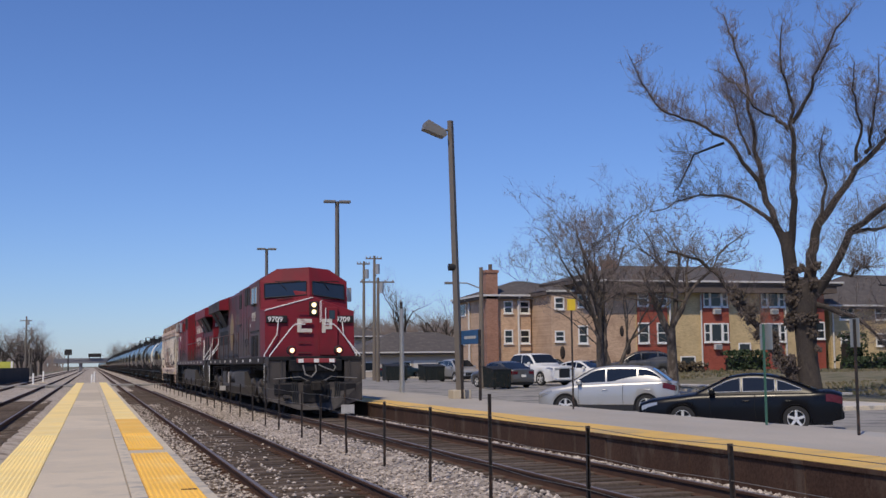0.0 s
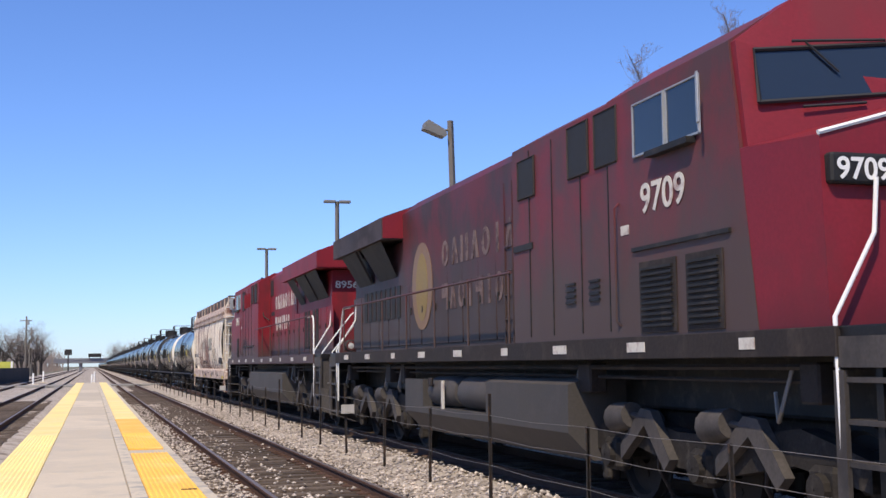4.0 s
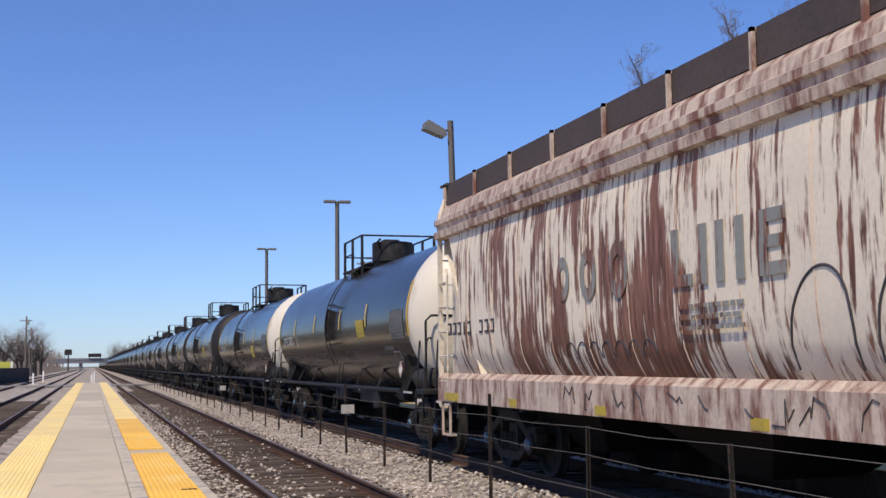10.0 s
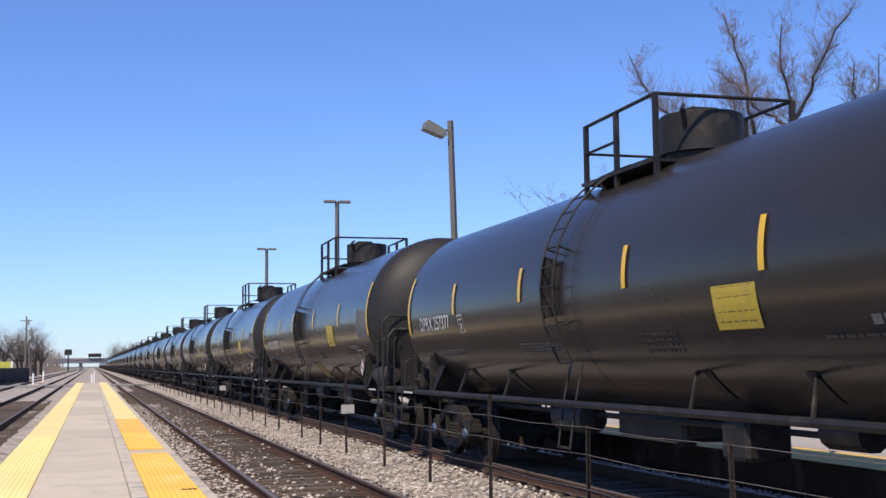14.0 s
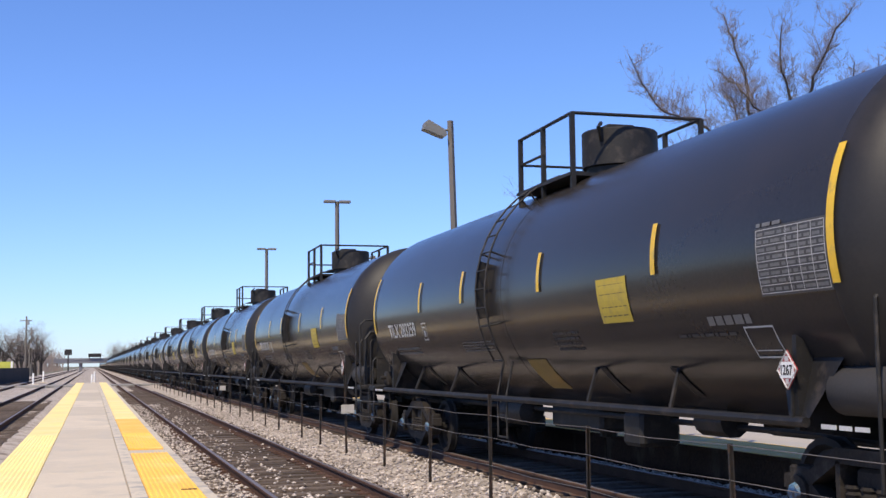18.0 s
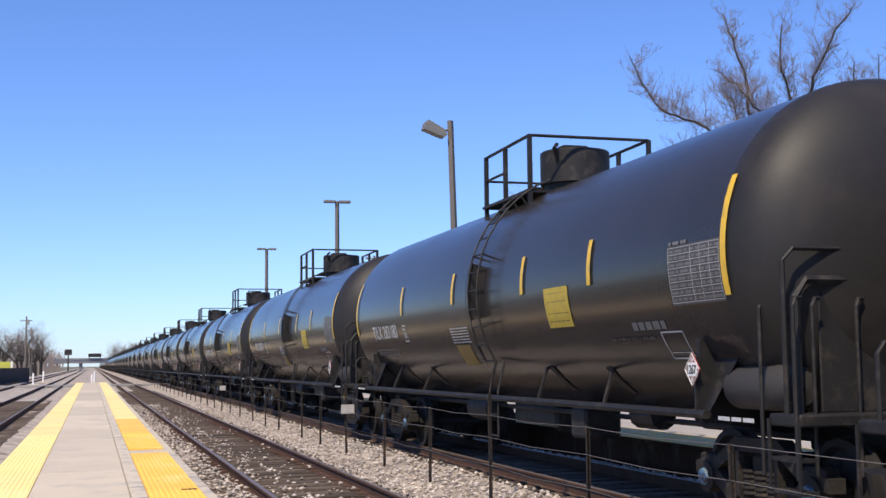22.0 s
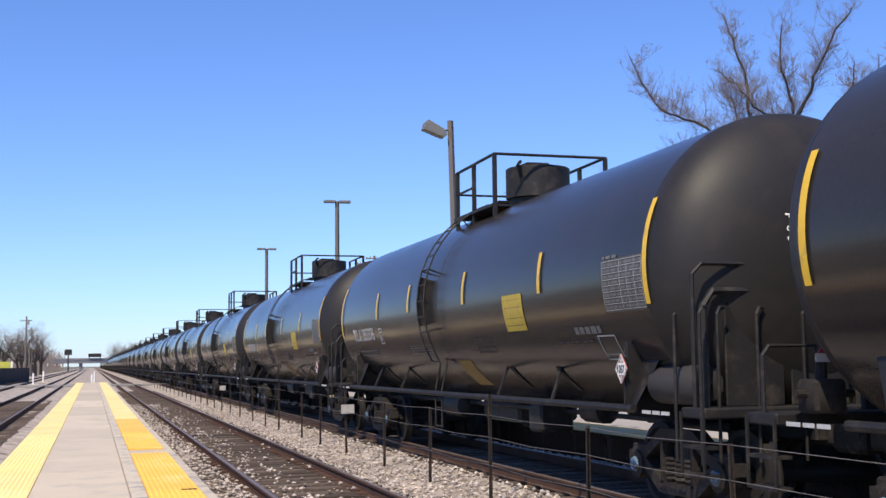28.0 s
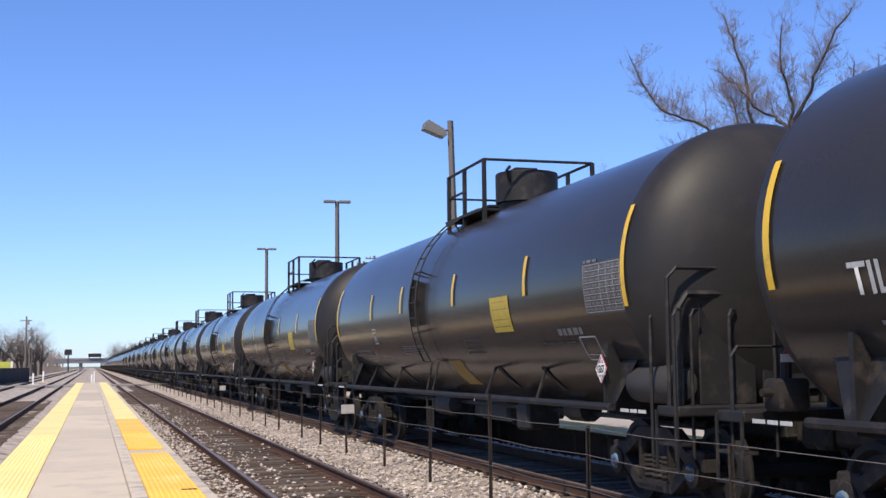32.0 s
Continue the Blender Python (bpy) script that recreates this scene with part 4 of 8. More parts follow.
def loco_truck(parent, yc):
    t = part("truck", Shape().box(-0.95, 0.95, -2.5, -2.2, 0.5, 0.85, 0.04).box(-0.95, 0.95, 2.2, 2.5, 0.5, 0.85, 0.04).box(-0.6, 0.6, -2.3, 2.3, 0.75, 1.05, 0.04), CASTING, parent)
    t.location = (0, yc, 0)
    for d in (-1, 1):
        x0, x1 = (0.93, 1.13) if d > 0 else (-1.13, -0.93)
        s = Shape().prism([(-2.65, 0.55), (-2.65, 0.80), (-1.7, 1.0), (-0.5, 0.86), (0.5, 0.86), (1.7, 1.0), (2.65, 0.80), (2.65, 0.55), (1.6, 0.68), (0.5, 0.50), (-0.5, 0.50), (-1.6, 0.68)], x0, x1, "x")
        part("side_frame", s, CASTING, t, smooth=30)
        for c in (-2.05, 0, 2.05):
            b = part("journal_box", Shape().box(d * 1.08 - 0.10, d * 1.08 + 0.10, c - 0.21, c + 0.21, 0.36, 0.72, 0.05).lathe([(0.01, d * 1.25), (0.13, d * 1.24), (0.15, d * 1.12)], 12, "x", (0, c, 0.53)), CASTING, t)
        for c in (-1.05, 1.05):
            part("brake_arm", Shape().prism([(c - 0.55, 0.58), (c - 0.14, 1.06), (c + 0.10, 1.08), (c + 0.62, 0.66), (c + 0.62, 0.50), (c + 0.02, 0.90), (c - 0.42, 0.46)], d * 1.18 - 0.05, d * 1.18 + 0.05, "x"), PLOUGH, t)
            part("brake_cylinder", Shape().tube([(d * 1.2, c + 0.35, 1.0), (d * 1.2, c + 0.75, 0.95)], [0.14, 0.17], 12).tube([(d * 1.2, c + 0.0, 0.98), (d * 1.2, c + 0.4, 1.0)], 0.035, 6), PLOUGH, t, smooth=40)
            part("sand_pipe", Shape().tube([(d * 1.15, c - 0.2, 0.9), (d * 1.1, c - 0.05, 0.45), (d * 0.9, c + 0.02, 0.15)], 0.022, 6), GRIME, t)
        for c in (-2.55, 2.55):
            part("brake_shoe", Shape().box(d * 0.95 - 0.08, d * 0.95 + 0.08, c - 0.1, c + 0.1, 0.2, 0.62, 0.03), CASTING, t)
    for c in (-2.05, 0, 2.05):
        wheelset(t, c, 0.53)
    return t


def rail_white(parent, pts, r=0.019):
    return part("handrail", Shape().tube(pts, r, 8), WHITE, parent, "white-painted handrail", smooth=40)


def build_loco(red, number, lit, label, dirty):
    c = thing("locomotive", label, "locomotive", group="locomotives of the train")
    # frame and walkway
    part("frame", Shape().box(-0.75, 0.75, 0.7, LL - 0.7, 1.05, 1.72, 0.03), FRAMEBLACK, c)
    part("walkway", Shape().box(-1.52, 1.52, 1.45, LL - 1.45, 1.70, 1.80, 0.01), GRIME, c)
    for d in (-1, 1):
        part("side_sill", Shape().box(d * 1.525 - 0.02, d * 1.525 + 0.02, 1.45, LL - 1.45, 1.60, 1.83, 0.008), red if not dirty else GRIME, c)

        for k in range(9):
            y = 2.6 + 2.1 * k
            part("reflector", Shape().box(d * 1.548 - 0.004, d * 1.548 + 0.004, y, y + (0.42 if k % 3 else 0.25), 1.67, 1.77), CREAM, c)
    # nose: a pentagon front that leans back a little
    nose = Shape()
    f = [(-1.50, 1.83), (1.50, 1.83), (1.50, 3.32), (0.10, 3.76), (-1.50, 3.32)]
    b = [(-1.50, 1.83), (1.50, 1.83), (1.50, 3.42), (0.10, 3.95), (-1.50, 3.42)]
    nose.add([(x * 0.985, 1.60 + (z - 1.83) * 0.04, z) for x, z in f] + [(x, 2.95, z) for x, z in b], [(0, 1, 2, 3, 4), (0, 5, 6, 1), (1, 6, 7, 2), (2, 7, 8, 3), (3, 8, 9, 4), (4, 9, 5, 0), (9, 8, 7, 6, 5)])
    part("nose", nose, NOSERED if lit else red, c)
    part("nose_trim", Shape().tube([(-1.485, 1.655, 3.335), (0.10, 1.672, 3.775)], 0.022, 6), WHITE, c, "white edge stripe")
    nd = part("nose_door", Shape().box(0.30, 0.92, 1.55, 1.66, 1.86, 3.45, 0.02), NOSERED if lit else red, c)
    part("door_window", Shape().box(0.62, 0.82, 1.535, 1.56, 3.05, 3.34, 0.01), GLASS, nd)
    part("door_grab", Shape().tube([(0.50, 1.50, 2.95), (0.50, 1.50, 3.42)], 0.018, 6), WHITE, nd)
    cb = part("chain_board", Shape().box(0.30, 0.38, 1.52, 1.55, 2.95, 3.67), REDPAINT, c, "red and white chequered strip")
    for k in range(18):
        part("check", Shape().box(0.30 + 0.04 * (k % 2), 0.34 + 0.04 * (k % 2), 1.516, 1.522, 2.95 + 0.04 * k, 2.99 + 0.04 * k), WHITE, cb)
    for k in range(9):
        part("nose_step", Shape().box(-0.42 + 0.0 * k, 0.02, 1.545, 1.575, 1.95 + 0.17 * k, 1.965 + 0.17 * k), red, c) if k % 2 == 0 else None
    # headlights in their housing
    hb = part("headlight_box", Shape().box(-0.02, 0.28, 1.60, 1.75, 3.16, 3.64, 0.02), FRAMEBLACK, c)
    for z in (3.29, 3.52):
        part("headlight", Shape().lathe([(0.004, -0.03), (0.066, -0.028), (0.075, 0.0), (0.07, 0.03)], 16, "y", (0.13, 1.60, z)), LAMP if lit else LENS, hb, "lit headlight" if lit else "")
    for x0, x1 in ((-1.44, -0.76), (0.80, 1.44)):
        nb = part("number_board", Shape().box(x0, x1, 1.56, 1.68, 2.93, 3.17, 0.02), FRAMEBLACK, c)
        word("board_number", number, 0.24, WHITE, nb, Matrix.Translation((x0 + 0.04, 1.553, 2.965)) @ Matrix.Rotation(radians(90), 4, "X"), 0.004, squeeze=1.02, weight=0.004)
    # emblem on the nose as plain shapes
    for a, b_, z0, z1 in ((-0.44, -0.30, 2.62, 3.06), (-0.30, 0.05, 2.93, 3.06), (-0.30, 0.05, 2.62, 2.74),  (0.38, 0.50, 2.60, 3.06), (0.50, 0.72, 2.94, 3.06), (0.50, 0.72, 2.72, 2.82), (0.62, 0.72, 2.82, 2.94)):
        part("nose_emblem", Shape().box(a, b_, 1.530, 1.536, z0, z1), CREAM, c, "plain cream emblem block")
    # cab
    cab = Shape()
    prof = [(-1.50, 1.83), (1.50, 1.83), (1.50, 4.40), (0.85, 4.78), (-0.92, 4.78), (-1.50, 4.40)]
    cab.add([(x, 2.60 + (0.0 if z < 2 else 0.35), z) for x, z in prof] + [(x, 5.60, z) for x, z in prof], [(0, 1, 2, 3, 4, 5), (6, 11, 10, 9, 8, 7)] + [(i, i + 6, (i + 1) % 6 + 6, (i + 1) % 6) for i in range(6)])
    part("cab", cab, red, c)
    part("cab_front", Shape().add([(-1.46, 2.74, 3.40), (0.13, 2.40, 3.88), (1.46, 2.74, 3.40), (-1.48, 2.86, 4.38), (-0.92, 2.86, 4.79), (0.13, 2.62, 4.85), (0.86, 2.86, 4.79), (1.48, 2.86, 4.38), (-1.46, 3.1, 3.40), (1.46, 3.1, 3.40), (-0.92, 3.1, 4.79), (0.86, 3.1, 4.79), (-1.48, 3.1, 4.38), (1.48, 3.1, 4.38)],
        [(0, 1, 5, 4, 3), (1, 2, 7, 6, 5), (0, 3, 12, 8), (2, 9, 13, 7), (3, 4, 10, 12), (4, 5, 6, 11, 10), (6, 7, 13, 11)]), NOSERED if lit else red, c)

    def on_front(u, z, left=True, lift=0.02):
        """A point on a windscreen plane."""
        a, b2 = ((-1.46, 2.74), (0.13, 2.40)) if left else ((0.13, 2.40), (1.46, 2.74))
        k = (z - 3.64) / (4.55 - 3.64)
        return (a[0] + (b2[0] - a[0]) * u, a[1] + (b2[1] - a[1]) * u + 0.12 + k * 0.12 - 0.115 - lift, z)

    for left in (True, False):
        u0, u1 = (0.07, 0.93)
        q = [(u0, 3.80), (u1, 3.90), (u1, 4.36), (u0, 4.28)] if left else [(u0, 3.90), (u1, 3.76), (u1, 4.26), (u0, 4.36)]
        w = part("windscreen", Shape().add([on_front(u, z, left) for u, z in q], [(0, 1, 2, 3)]), GLASS, c)
        part("window_seal", Shape().tube([on_front(u, z, left, 0.03) for u, z in q + q[:1]], 0.022, 5), RUBBER, w)
        part("wiper", Shape().tube([on_front(0.35, 4.36, left, 0.05), on_front(0.52, 4.08, left, 0.05)], 0.012, 5).tube([on_front(0.28, 4.36, left, 0.05), on_front(0.80, 4.38, left, 0.05)], 0.014, 5), RUBBER, w)
        part("wiper", Shape().tube([on_front(0.30, 3.76, left, 0.05), on_front(0.65, 3.80, left, 0.05)], 0.014, 5), RUBBER, w)
    for d in (-1, 1):
        for y0, y1 in ((3.50, 4.16), (4.22, 4.92)):
            w = part("side_window", Shape().box(d * 1.503 - 0.006, d * 1.503 + 0.006, y0, y1, 3.68, 4.22, 0.004), GLASS, c)
            part("window_seal", Shape().tube([(d * 1.51, y0, 3.68), (d * 1.51, y1, 3.68), (d * 1.51, y1, 4.22), (d * 1.51, y0, 4.22), (d * 1.51, y0, 3.68)], 0.018, 5), GALV, w)
        part("mirror", Shape().box(d * 1.62 - 0.02, d * 1.62 + 0.12 * (d > 0), 3.28, 3.33, 3.72, 4.20, 0.01), GALV, c)
        part("arm_rest", Shape().box(d * 1.50, d * 1.60, 3.6, 4.5, 3.60, 3.66) if d > 0 else Shape().box(-1.60, -1.50, 3.6, 4.5, 3.60, 3.66), FRAMEBLACK, c)
    # auxiliary cab behind the windows, full width
    aux = 8.75 if lit else 9.9
    part("auxiliary_cab", Shape().prism([(-1.49, 1.83), (1.49, 1.83), (1.49, 4.38), (0.95, 4.68), (-0.95, 4.68), (-1.49, 4.38)], 5.60, aux), red, c)
    def flat(d, x0, x1, *rest):
        return Shape().box(min(d * x0, d * x1), max(d * x0, d * x1), *rest)

    for d in (-1, 1):
        for y in (5.62, 6.4, 7.3, 8.1):
            part("panel_seam", flat(d, 1.488, 1.500, y, y + 0.02, 1.9, 4.30), FRAMEBLACK, c)
        for y0, y1, z0, z1 in ((5.36, 5.95, 3.72, 4.32), (6.15, 6.75, 3.72, 4.32), (7.9, 8.5, 3.7, 4.2)) if lit else ((5.62, 6.25, 3.58, 4.24), (8.18, 8.65, 3.72, 4.33), (9.0, 9.62, 3.69, 4.33)):
            part("vent_opening", flat(d, 1.490, 1.505, y0, y1, z0, z1, 0.004), RUBBER, c)
            part("vent_frame", Shape().tube([(d * 1.50, y0, z0), (d * 1.50, y1, z0), (d * 1.50, y1, z1), (d * 1.50, y0, z1), (d * 1.50, y0, z0)], 0.018, 4), GRIME, c)
        for y0, y1 in ((3.15, 3.85), (4.05, 4.86)) if lit else ((3.93, 4.45),):
            lv = part("louvre_panel", flat(d, 1.50, 1.515, y0, y1, 1.86, 2.58, 0.004), GRIME, c)
            for k in range(11):
                part("slat", flat(d, 1.512, 1.54, y0 + 0.06, y1 - 0.06, 1.92 + k * 0.057, 1.945 + k * 0.057), FRAMEBLACK, lv)
        part("door_ledge", flat(d, 1.50, 1.53, 3.0, 5.0, 2.70, 2.74) if lit else flat(d, 1.50, 1.53, 5.62, 8.84, 2.21, 2.25), FRAMEBLACK, c)
        part("vent_slot", flat(d, 1.49, 1.51, 8.0, 8.7, 3.02, 3.10) if lit else flat(d, 1.075, 1.095, 10.2, 10.95, 3.20, 3.32), RUBBER, c)
        if not lit:
            part("filter_panel", flat(d, 1.085, 1.11, 10.2, 10.75, 3.86, 4.38, 0.004), GRIME, c)
            for y0 in (6.5, 7.0, 7.6):
                part("side_bracket", flat(d, 1.49, 1.56, y0, y0 + 0.05, 3.62, 4.1), red, c)
            part("stack_pipe", Shape().tube([(d * 1.15, 10.2, 3.05), (d * 1.30, 9.95, 3.2), (d * 1.52, 9.4, 4.30)], 0.022, 6), GRIME, c)
        for y in (5.9, 6.6):
            for k in range(4):
                part("slat", flat(d, 1.49, 1.515, y, y + 0.28, 2.25 + k * 0.07, 2.28 + k * 0.07), FRAMEBLACK, c)
        turn = Matrix(((0, 0, -1, 0), (-1, 0, 0, 0), (0, 1, 0, 0), (0, 0, 0, 1))) if d < 0 else Matrix(((0, 0, 1, 0), (1, 0, 0, 0), (0, 1, 0, 0), (0, 0, 0, 1)))
        word("side_number", number, 0.42, CREAM, c, Matrix.Translation((d * 1.508, (4.80 if lit else 4.62) if d < 0 else 3.55, 3.08)) @ turn, 0.006, squeeze=1.15, weight=0.006)
        # hand grabs, rivet strips and small plates of the cab side
        part("cab_grab", Shape().tube([(d * 1.50, 5.35, 1.95), (d * 1.55, 5.35, 2.0), (d * 1.55, 5.35, 3.2), (d * 1.50, 5.35, 3.25)], 0.014, 5), red, c)
        part("side_plate", flat(d, 1.50, 1.506, 5.1, 5.3, 2.9, 3.0), CREAM, c)
    # engine hood
    cabred = red
    red = HOOD1 if dirty else red
    rad = 16.3 if lit else 15.5
    stack = 15.5 if lit else 10.4
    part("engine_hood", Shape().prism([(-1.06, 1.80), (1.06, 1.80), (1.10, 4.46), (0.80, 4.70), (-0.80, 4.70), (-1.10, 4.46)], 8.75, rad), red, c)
    part("exhaust_stack", Shape().box(-0.36, 0.36, stack, stack + 0.75, 4.66, 4.93, 0.05), FRAMEBLACK, c)
    part("radiator_hood", Shape().prism([(-1.06, 1.80), (1.06, 1.80), (1.06, 3.95), (-1.06, 3.95)], rad, 20.85), red, c)
    part("radiator_roof", Shape().prism([(-1.52, 3.98), (1.52, 3.98), (1.52, 4.40), (0.55, 4.76), (-0.55, 4.76), (-1.52, 4.40)], rad, 21.2), SOOTROOF if lit else red, c)
    part("radiator_face", Shape().prism([(-1.50, 4.0), (1.50, 4.0), (1.50, 4.39), (0.54, 4.745), (-0.54, 4.745), (-1.50, 4.39)], rad - 0.015, rad - 0.003), NOSERED, c)
    part("radiator_face", Shape().prism([(-1.50, 4.0), (1.50, 4.0), (1.50, 4.39), (0.54, 4.745), (-0.54, 4.745), (-1.50, 4.39)], 21.203, 21.215), NOSERED if lit else red, c)
    for d in (-1, 1):
        for y0, y1 in ((16.7, 18.6), (18.75, 20.6)) if lit else ((15.9, 17.1), (17.4, 20.6)):
            part("radiator_screen", Shape().add([(d * 1.062, y0 + 0.2, 3.28), (d * 1.062, y1 - 0.2, 3.28), (d * 1.44, y1, 3.975), (d * 1.44, y0, 3.975)], [(0, 1, 2, 3)]), RUBBER, c)
        part("screen_bar", Shape().tube([(d * 1.09, 19.0, 3.3), (d * 1.45, 19.0, 3.97)], 0.03, 6), GRIME, c)
        yy = 9.0 if lit else 9.95
        while yy < 20.6:
            dr = part("hood_door", Shape().box(d * 1.07 - 0.012, d * 1.07 + 0.012, yy, yy + 0.80, 1.92, 3.05 if yy > rad - 0.7 else 3.95, 0.006), red, c)
            part("latch", Shape().box(d * 1.09 - 0.012, d * 1.09 + 0.012, yy + 0.70, yy + 0.76, 2.5, 2.62), FRAMEBLACK, dr)
            yy += 0.86
        for y in (16.9, 17.4, 18.2, 18.7) if not lit else ():
            part("intake_opening", Shape().box(d * 1.088 - 0.008, d * 1.088 + 0.008, y, y + 0.36, 2.0 if not lit else 2.35, 3.05, 0.004), GRIME if not lit else RUBBER, c)
        if lit:
            for k in range(8):
                part("louvre_opening", Shape().box(d * 1.092 - 0.008, d * 1.092 + 0.008, 16.55 + 0.42 * k, 16.82 + 0.42 * k, 2.47, 3.10, 0.004), RUBBER, c)
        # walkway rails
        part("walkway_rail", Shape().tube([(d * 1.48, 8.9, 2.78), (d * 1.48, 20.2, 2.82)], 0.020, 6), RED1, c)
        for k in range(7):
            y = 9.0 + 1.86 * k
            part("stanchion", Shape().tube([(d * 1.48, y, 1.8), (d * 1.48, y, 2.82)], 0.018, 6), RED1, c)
        rail_white(c, [(d * 1.46, 19.6, 2.80), (d * 1.46, 20.3, 2.81), (d * 1.46, 20.42, 2.70), (d * 1.50, 20.72, 1.75), (d * 1.50, 20.74, 0.75)])
        part("grab_ladder", Shape().tube([(d * 1.09, 9.9, 1.85), (d * 1.09, 9.9, 4.2)], 0.016, 5).tube([(d * 1.09, 10.25, 1.85), (d * 1.09, 10.25, 4.2)], 0.016, 5).tube([(d * 1.10, 9.9, 2.2), (d * 1.10, 10.25, 2.2)], 0.012, 5).tube([(d * 1.10, 9.9, 2.55), (d * 1.10, 10.25, 2.55)], 0.012, 5).tube([(d * 1.10, 9.9, 2.9), (d * 1.10, 10.25, 2.9)], 0.012, 5).tube([(d * 1.10, 9.9, 3.25), (d * 1.10, 10.25, 3.25)], 0.012, 5).tube([(d * 1.10, 9.9, 3.6), (d * 1.10, 10.25, 3.6)], 0.012, 5), red, c)
        # lettering as plain bars, emblem as a plain disc
        span = (9.2, 13.68, 3.22, 3.67, 10.3, 13.68, 2.48, 2.93) if lit else (11.1, 15.35, 3.36, 3.80, 11.1, 14.15, 2.68, 3.12)
        letters(c, d * 1.088, *span[:4], "otntointn"[:4] + "oitn", SOOTED if dirty else CREAM, d < 0)
        letters(c, d * 1.088, *span[4:], "ptoipio", SOOTED if dirty else CREAM, d < 0)
        if lit:
            part("round_emblem", Shape().prism([(14.92 + 0.70 * math.cos(math.pi * q / 16), 2.98 + 0.80 * math.sin(math.pi * q / 16)) for q in range(32)], min(d * 1.084, d * 1.092), max(d * 1.084, d * 1.092), "x"), GOLD, c, "plain worn gold oval")
            part("emblem_centre", Shape().prism([(14.92 + 0.40 * math.cos(math.pi * q / 12), 2.96 + 0.62 * math.sin(math.pi * q / 12)) for q in range(24)], min(d * 1.090, d * 1.096), max(d * 1.090, d * 1.096), "x"), OCHRE, c, "darker ochre oval")
    # rear end of the hood
    red = cabred
    re = part("rear_lamp_box", Shape().box(-0.16, 0.40, 20.83, 20.98, 3.62, 3.95, 0.02), FRAMEBLACK, c)
    for x in (-0.02, 0.26):
        part("rear_lamp", Shape().lathe([(0.09, 20.96), (0.10, 20.99), (0.004, 21.0)], 14, "y", (x, 0, 3.78)), LENS, re)
    part("rear_door", Shape().box(-0.1, 0.5, 20.84, 20.88, 1.9, 3.4, 0.01), red, c)
    word("rear_number", number, 0.25, CREAM, c, Matrix.Translation((0.98, 20.858, 3.50)) @ Matrix.Rotation(radians(180), 4, "Z") @ Matrix.Rotation(radians(90), 4, "X"), 0.006, squeeze=1.2, weight=0.004)
    # ends: pilot, steps, rails, couplers
    for y, d in ((0.60, 1), (LL - 0.60, -1)):
        part("pilot", Shape().add([(-1.50, y, 1.0), (1.50, y, 1.0), (1.50, y - d * 0.02, 0.45), (0.55, y - d * 0.25, 0.14), (-0.55, y - d * 0.25, 0.14), (-1.50, y - d * 0.02, 0.45),
            (-1.50, y + d * 0.06, 1.0), (1.50, y + d * 0.06, 1.0), (1.50, y + d * 0.06, 0.45), (0.55, y - d * 0.12, 0.14), (-0.55, y - d * 0.12, 0.14), (-1.50, y + d * 0.06, 0.45)],
            [(0, 1, 2, 3, 4, 5), (11, 10, 9, 8, 7, 6), (0, 6, 7, 1), (1, 7, 8, 2), (2, 8, 9, 3), (3, 9, 10, 4), (4, 10, 11, 5), (5, 11, 6, 0)]), PLOUGH, c)
        # dark recesses cut into the plough face
        for x0, x1, z0, z1 in ((-1.32, -0.74, 0.62, 0.96), (0.74, 1.32, 0.62, 0.96), (-0.42, 0.44, 0.36, 0.94)):
            yy = y - d * 0.06 if x0 < -0.5 or x1 > 0.5 else y - d * 0.17
            part("recess", Shape().box(x0, x1, min(yy, yy + d * 0.06), max(yy, yy + d * 0.06), z0, z1, 0.02), PILOT, c)
        for x0 in (-1.05, 0.86):
            part("pilot_step", Shape().box(x0, x0 + 0.20, min(y - d * 0.20, y), max(y - d * 0.20, y), 0.50, 0.62, 0.015), PLOUGH, c)
        part("pilot_bulkhead", Shape().box(-1.46, 1.46, min(y + d * 0.42, y + d * 0.5), max(y + d * 0.42, y + d * 0.5), 0.6, 1.72), PILOT, c)
        part("draft_pocket", Shape().box(-0.38, 0.38, min(y - d * 0.12, y + d * 0.42), max(y - d * 0.12, y + d * 0.42), 0.66, 1.06, 0.03), PILOT, c)
        part("end_platform", Shape().box(-1.50, 1.50, min(y, y + d * 0.95), max(y, y + d * 0.95), 1.70, 1.83, 0.01).box(-0.85, 0.85, min(y - d * 0.06, y + d * 0.2), max(y - d * 0.06, y + d * 0.2), 1.35, 1.72, 0.02), PILOT, c)
        ac = part("anticlimber", Shape().box(-0.62, 0.62, min(y - d * 0.14, y), max(y - d * 0.14, y), 1.62, 1.76, 0.015), REDPAINT, c)
        for x in (-0.58, -0.08, 0.42):
            part("white_block", Shape().box(x, x + 0.17, min(y - d * 0.146, y - d * 0.10), max(y - d * 0.146, y - d * 0.10), 1.63, 1.75), WHITE, ac)
        for s_ in (-1, 1):
            st = part("step_well", Shape().box(s_ * 1.1 - 0.02, s_ * 1.1 + 0.02, min(y, y + d * 0.9), max(y, y + d * 0.9), 0.5, 1.75), PLOUGH, c)
            for e in (0.0, 0.80):
                part("step_post", Shape().box(s_ * 1.50 - 0.02, s_ * 1.50 + 0.02, min(y + d * e, y + d * (e + 0.13)), max(y + d * e, y + d * (e + 0.13)), 0.40, 1.50), PLOUGH, st)
            part("step_skirt", Shape().box(s_ * 1.50 - 0.02, s_ * 1.50 + 0.02, min(y, y + d * 0.92), max(y, y + d * 0.92), 1.52, 1.75), PLOUGH, st)
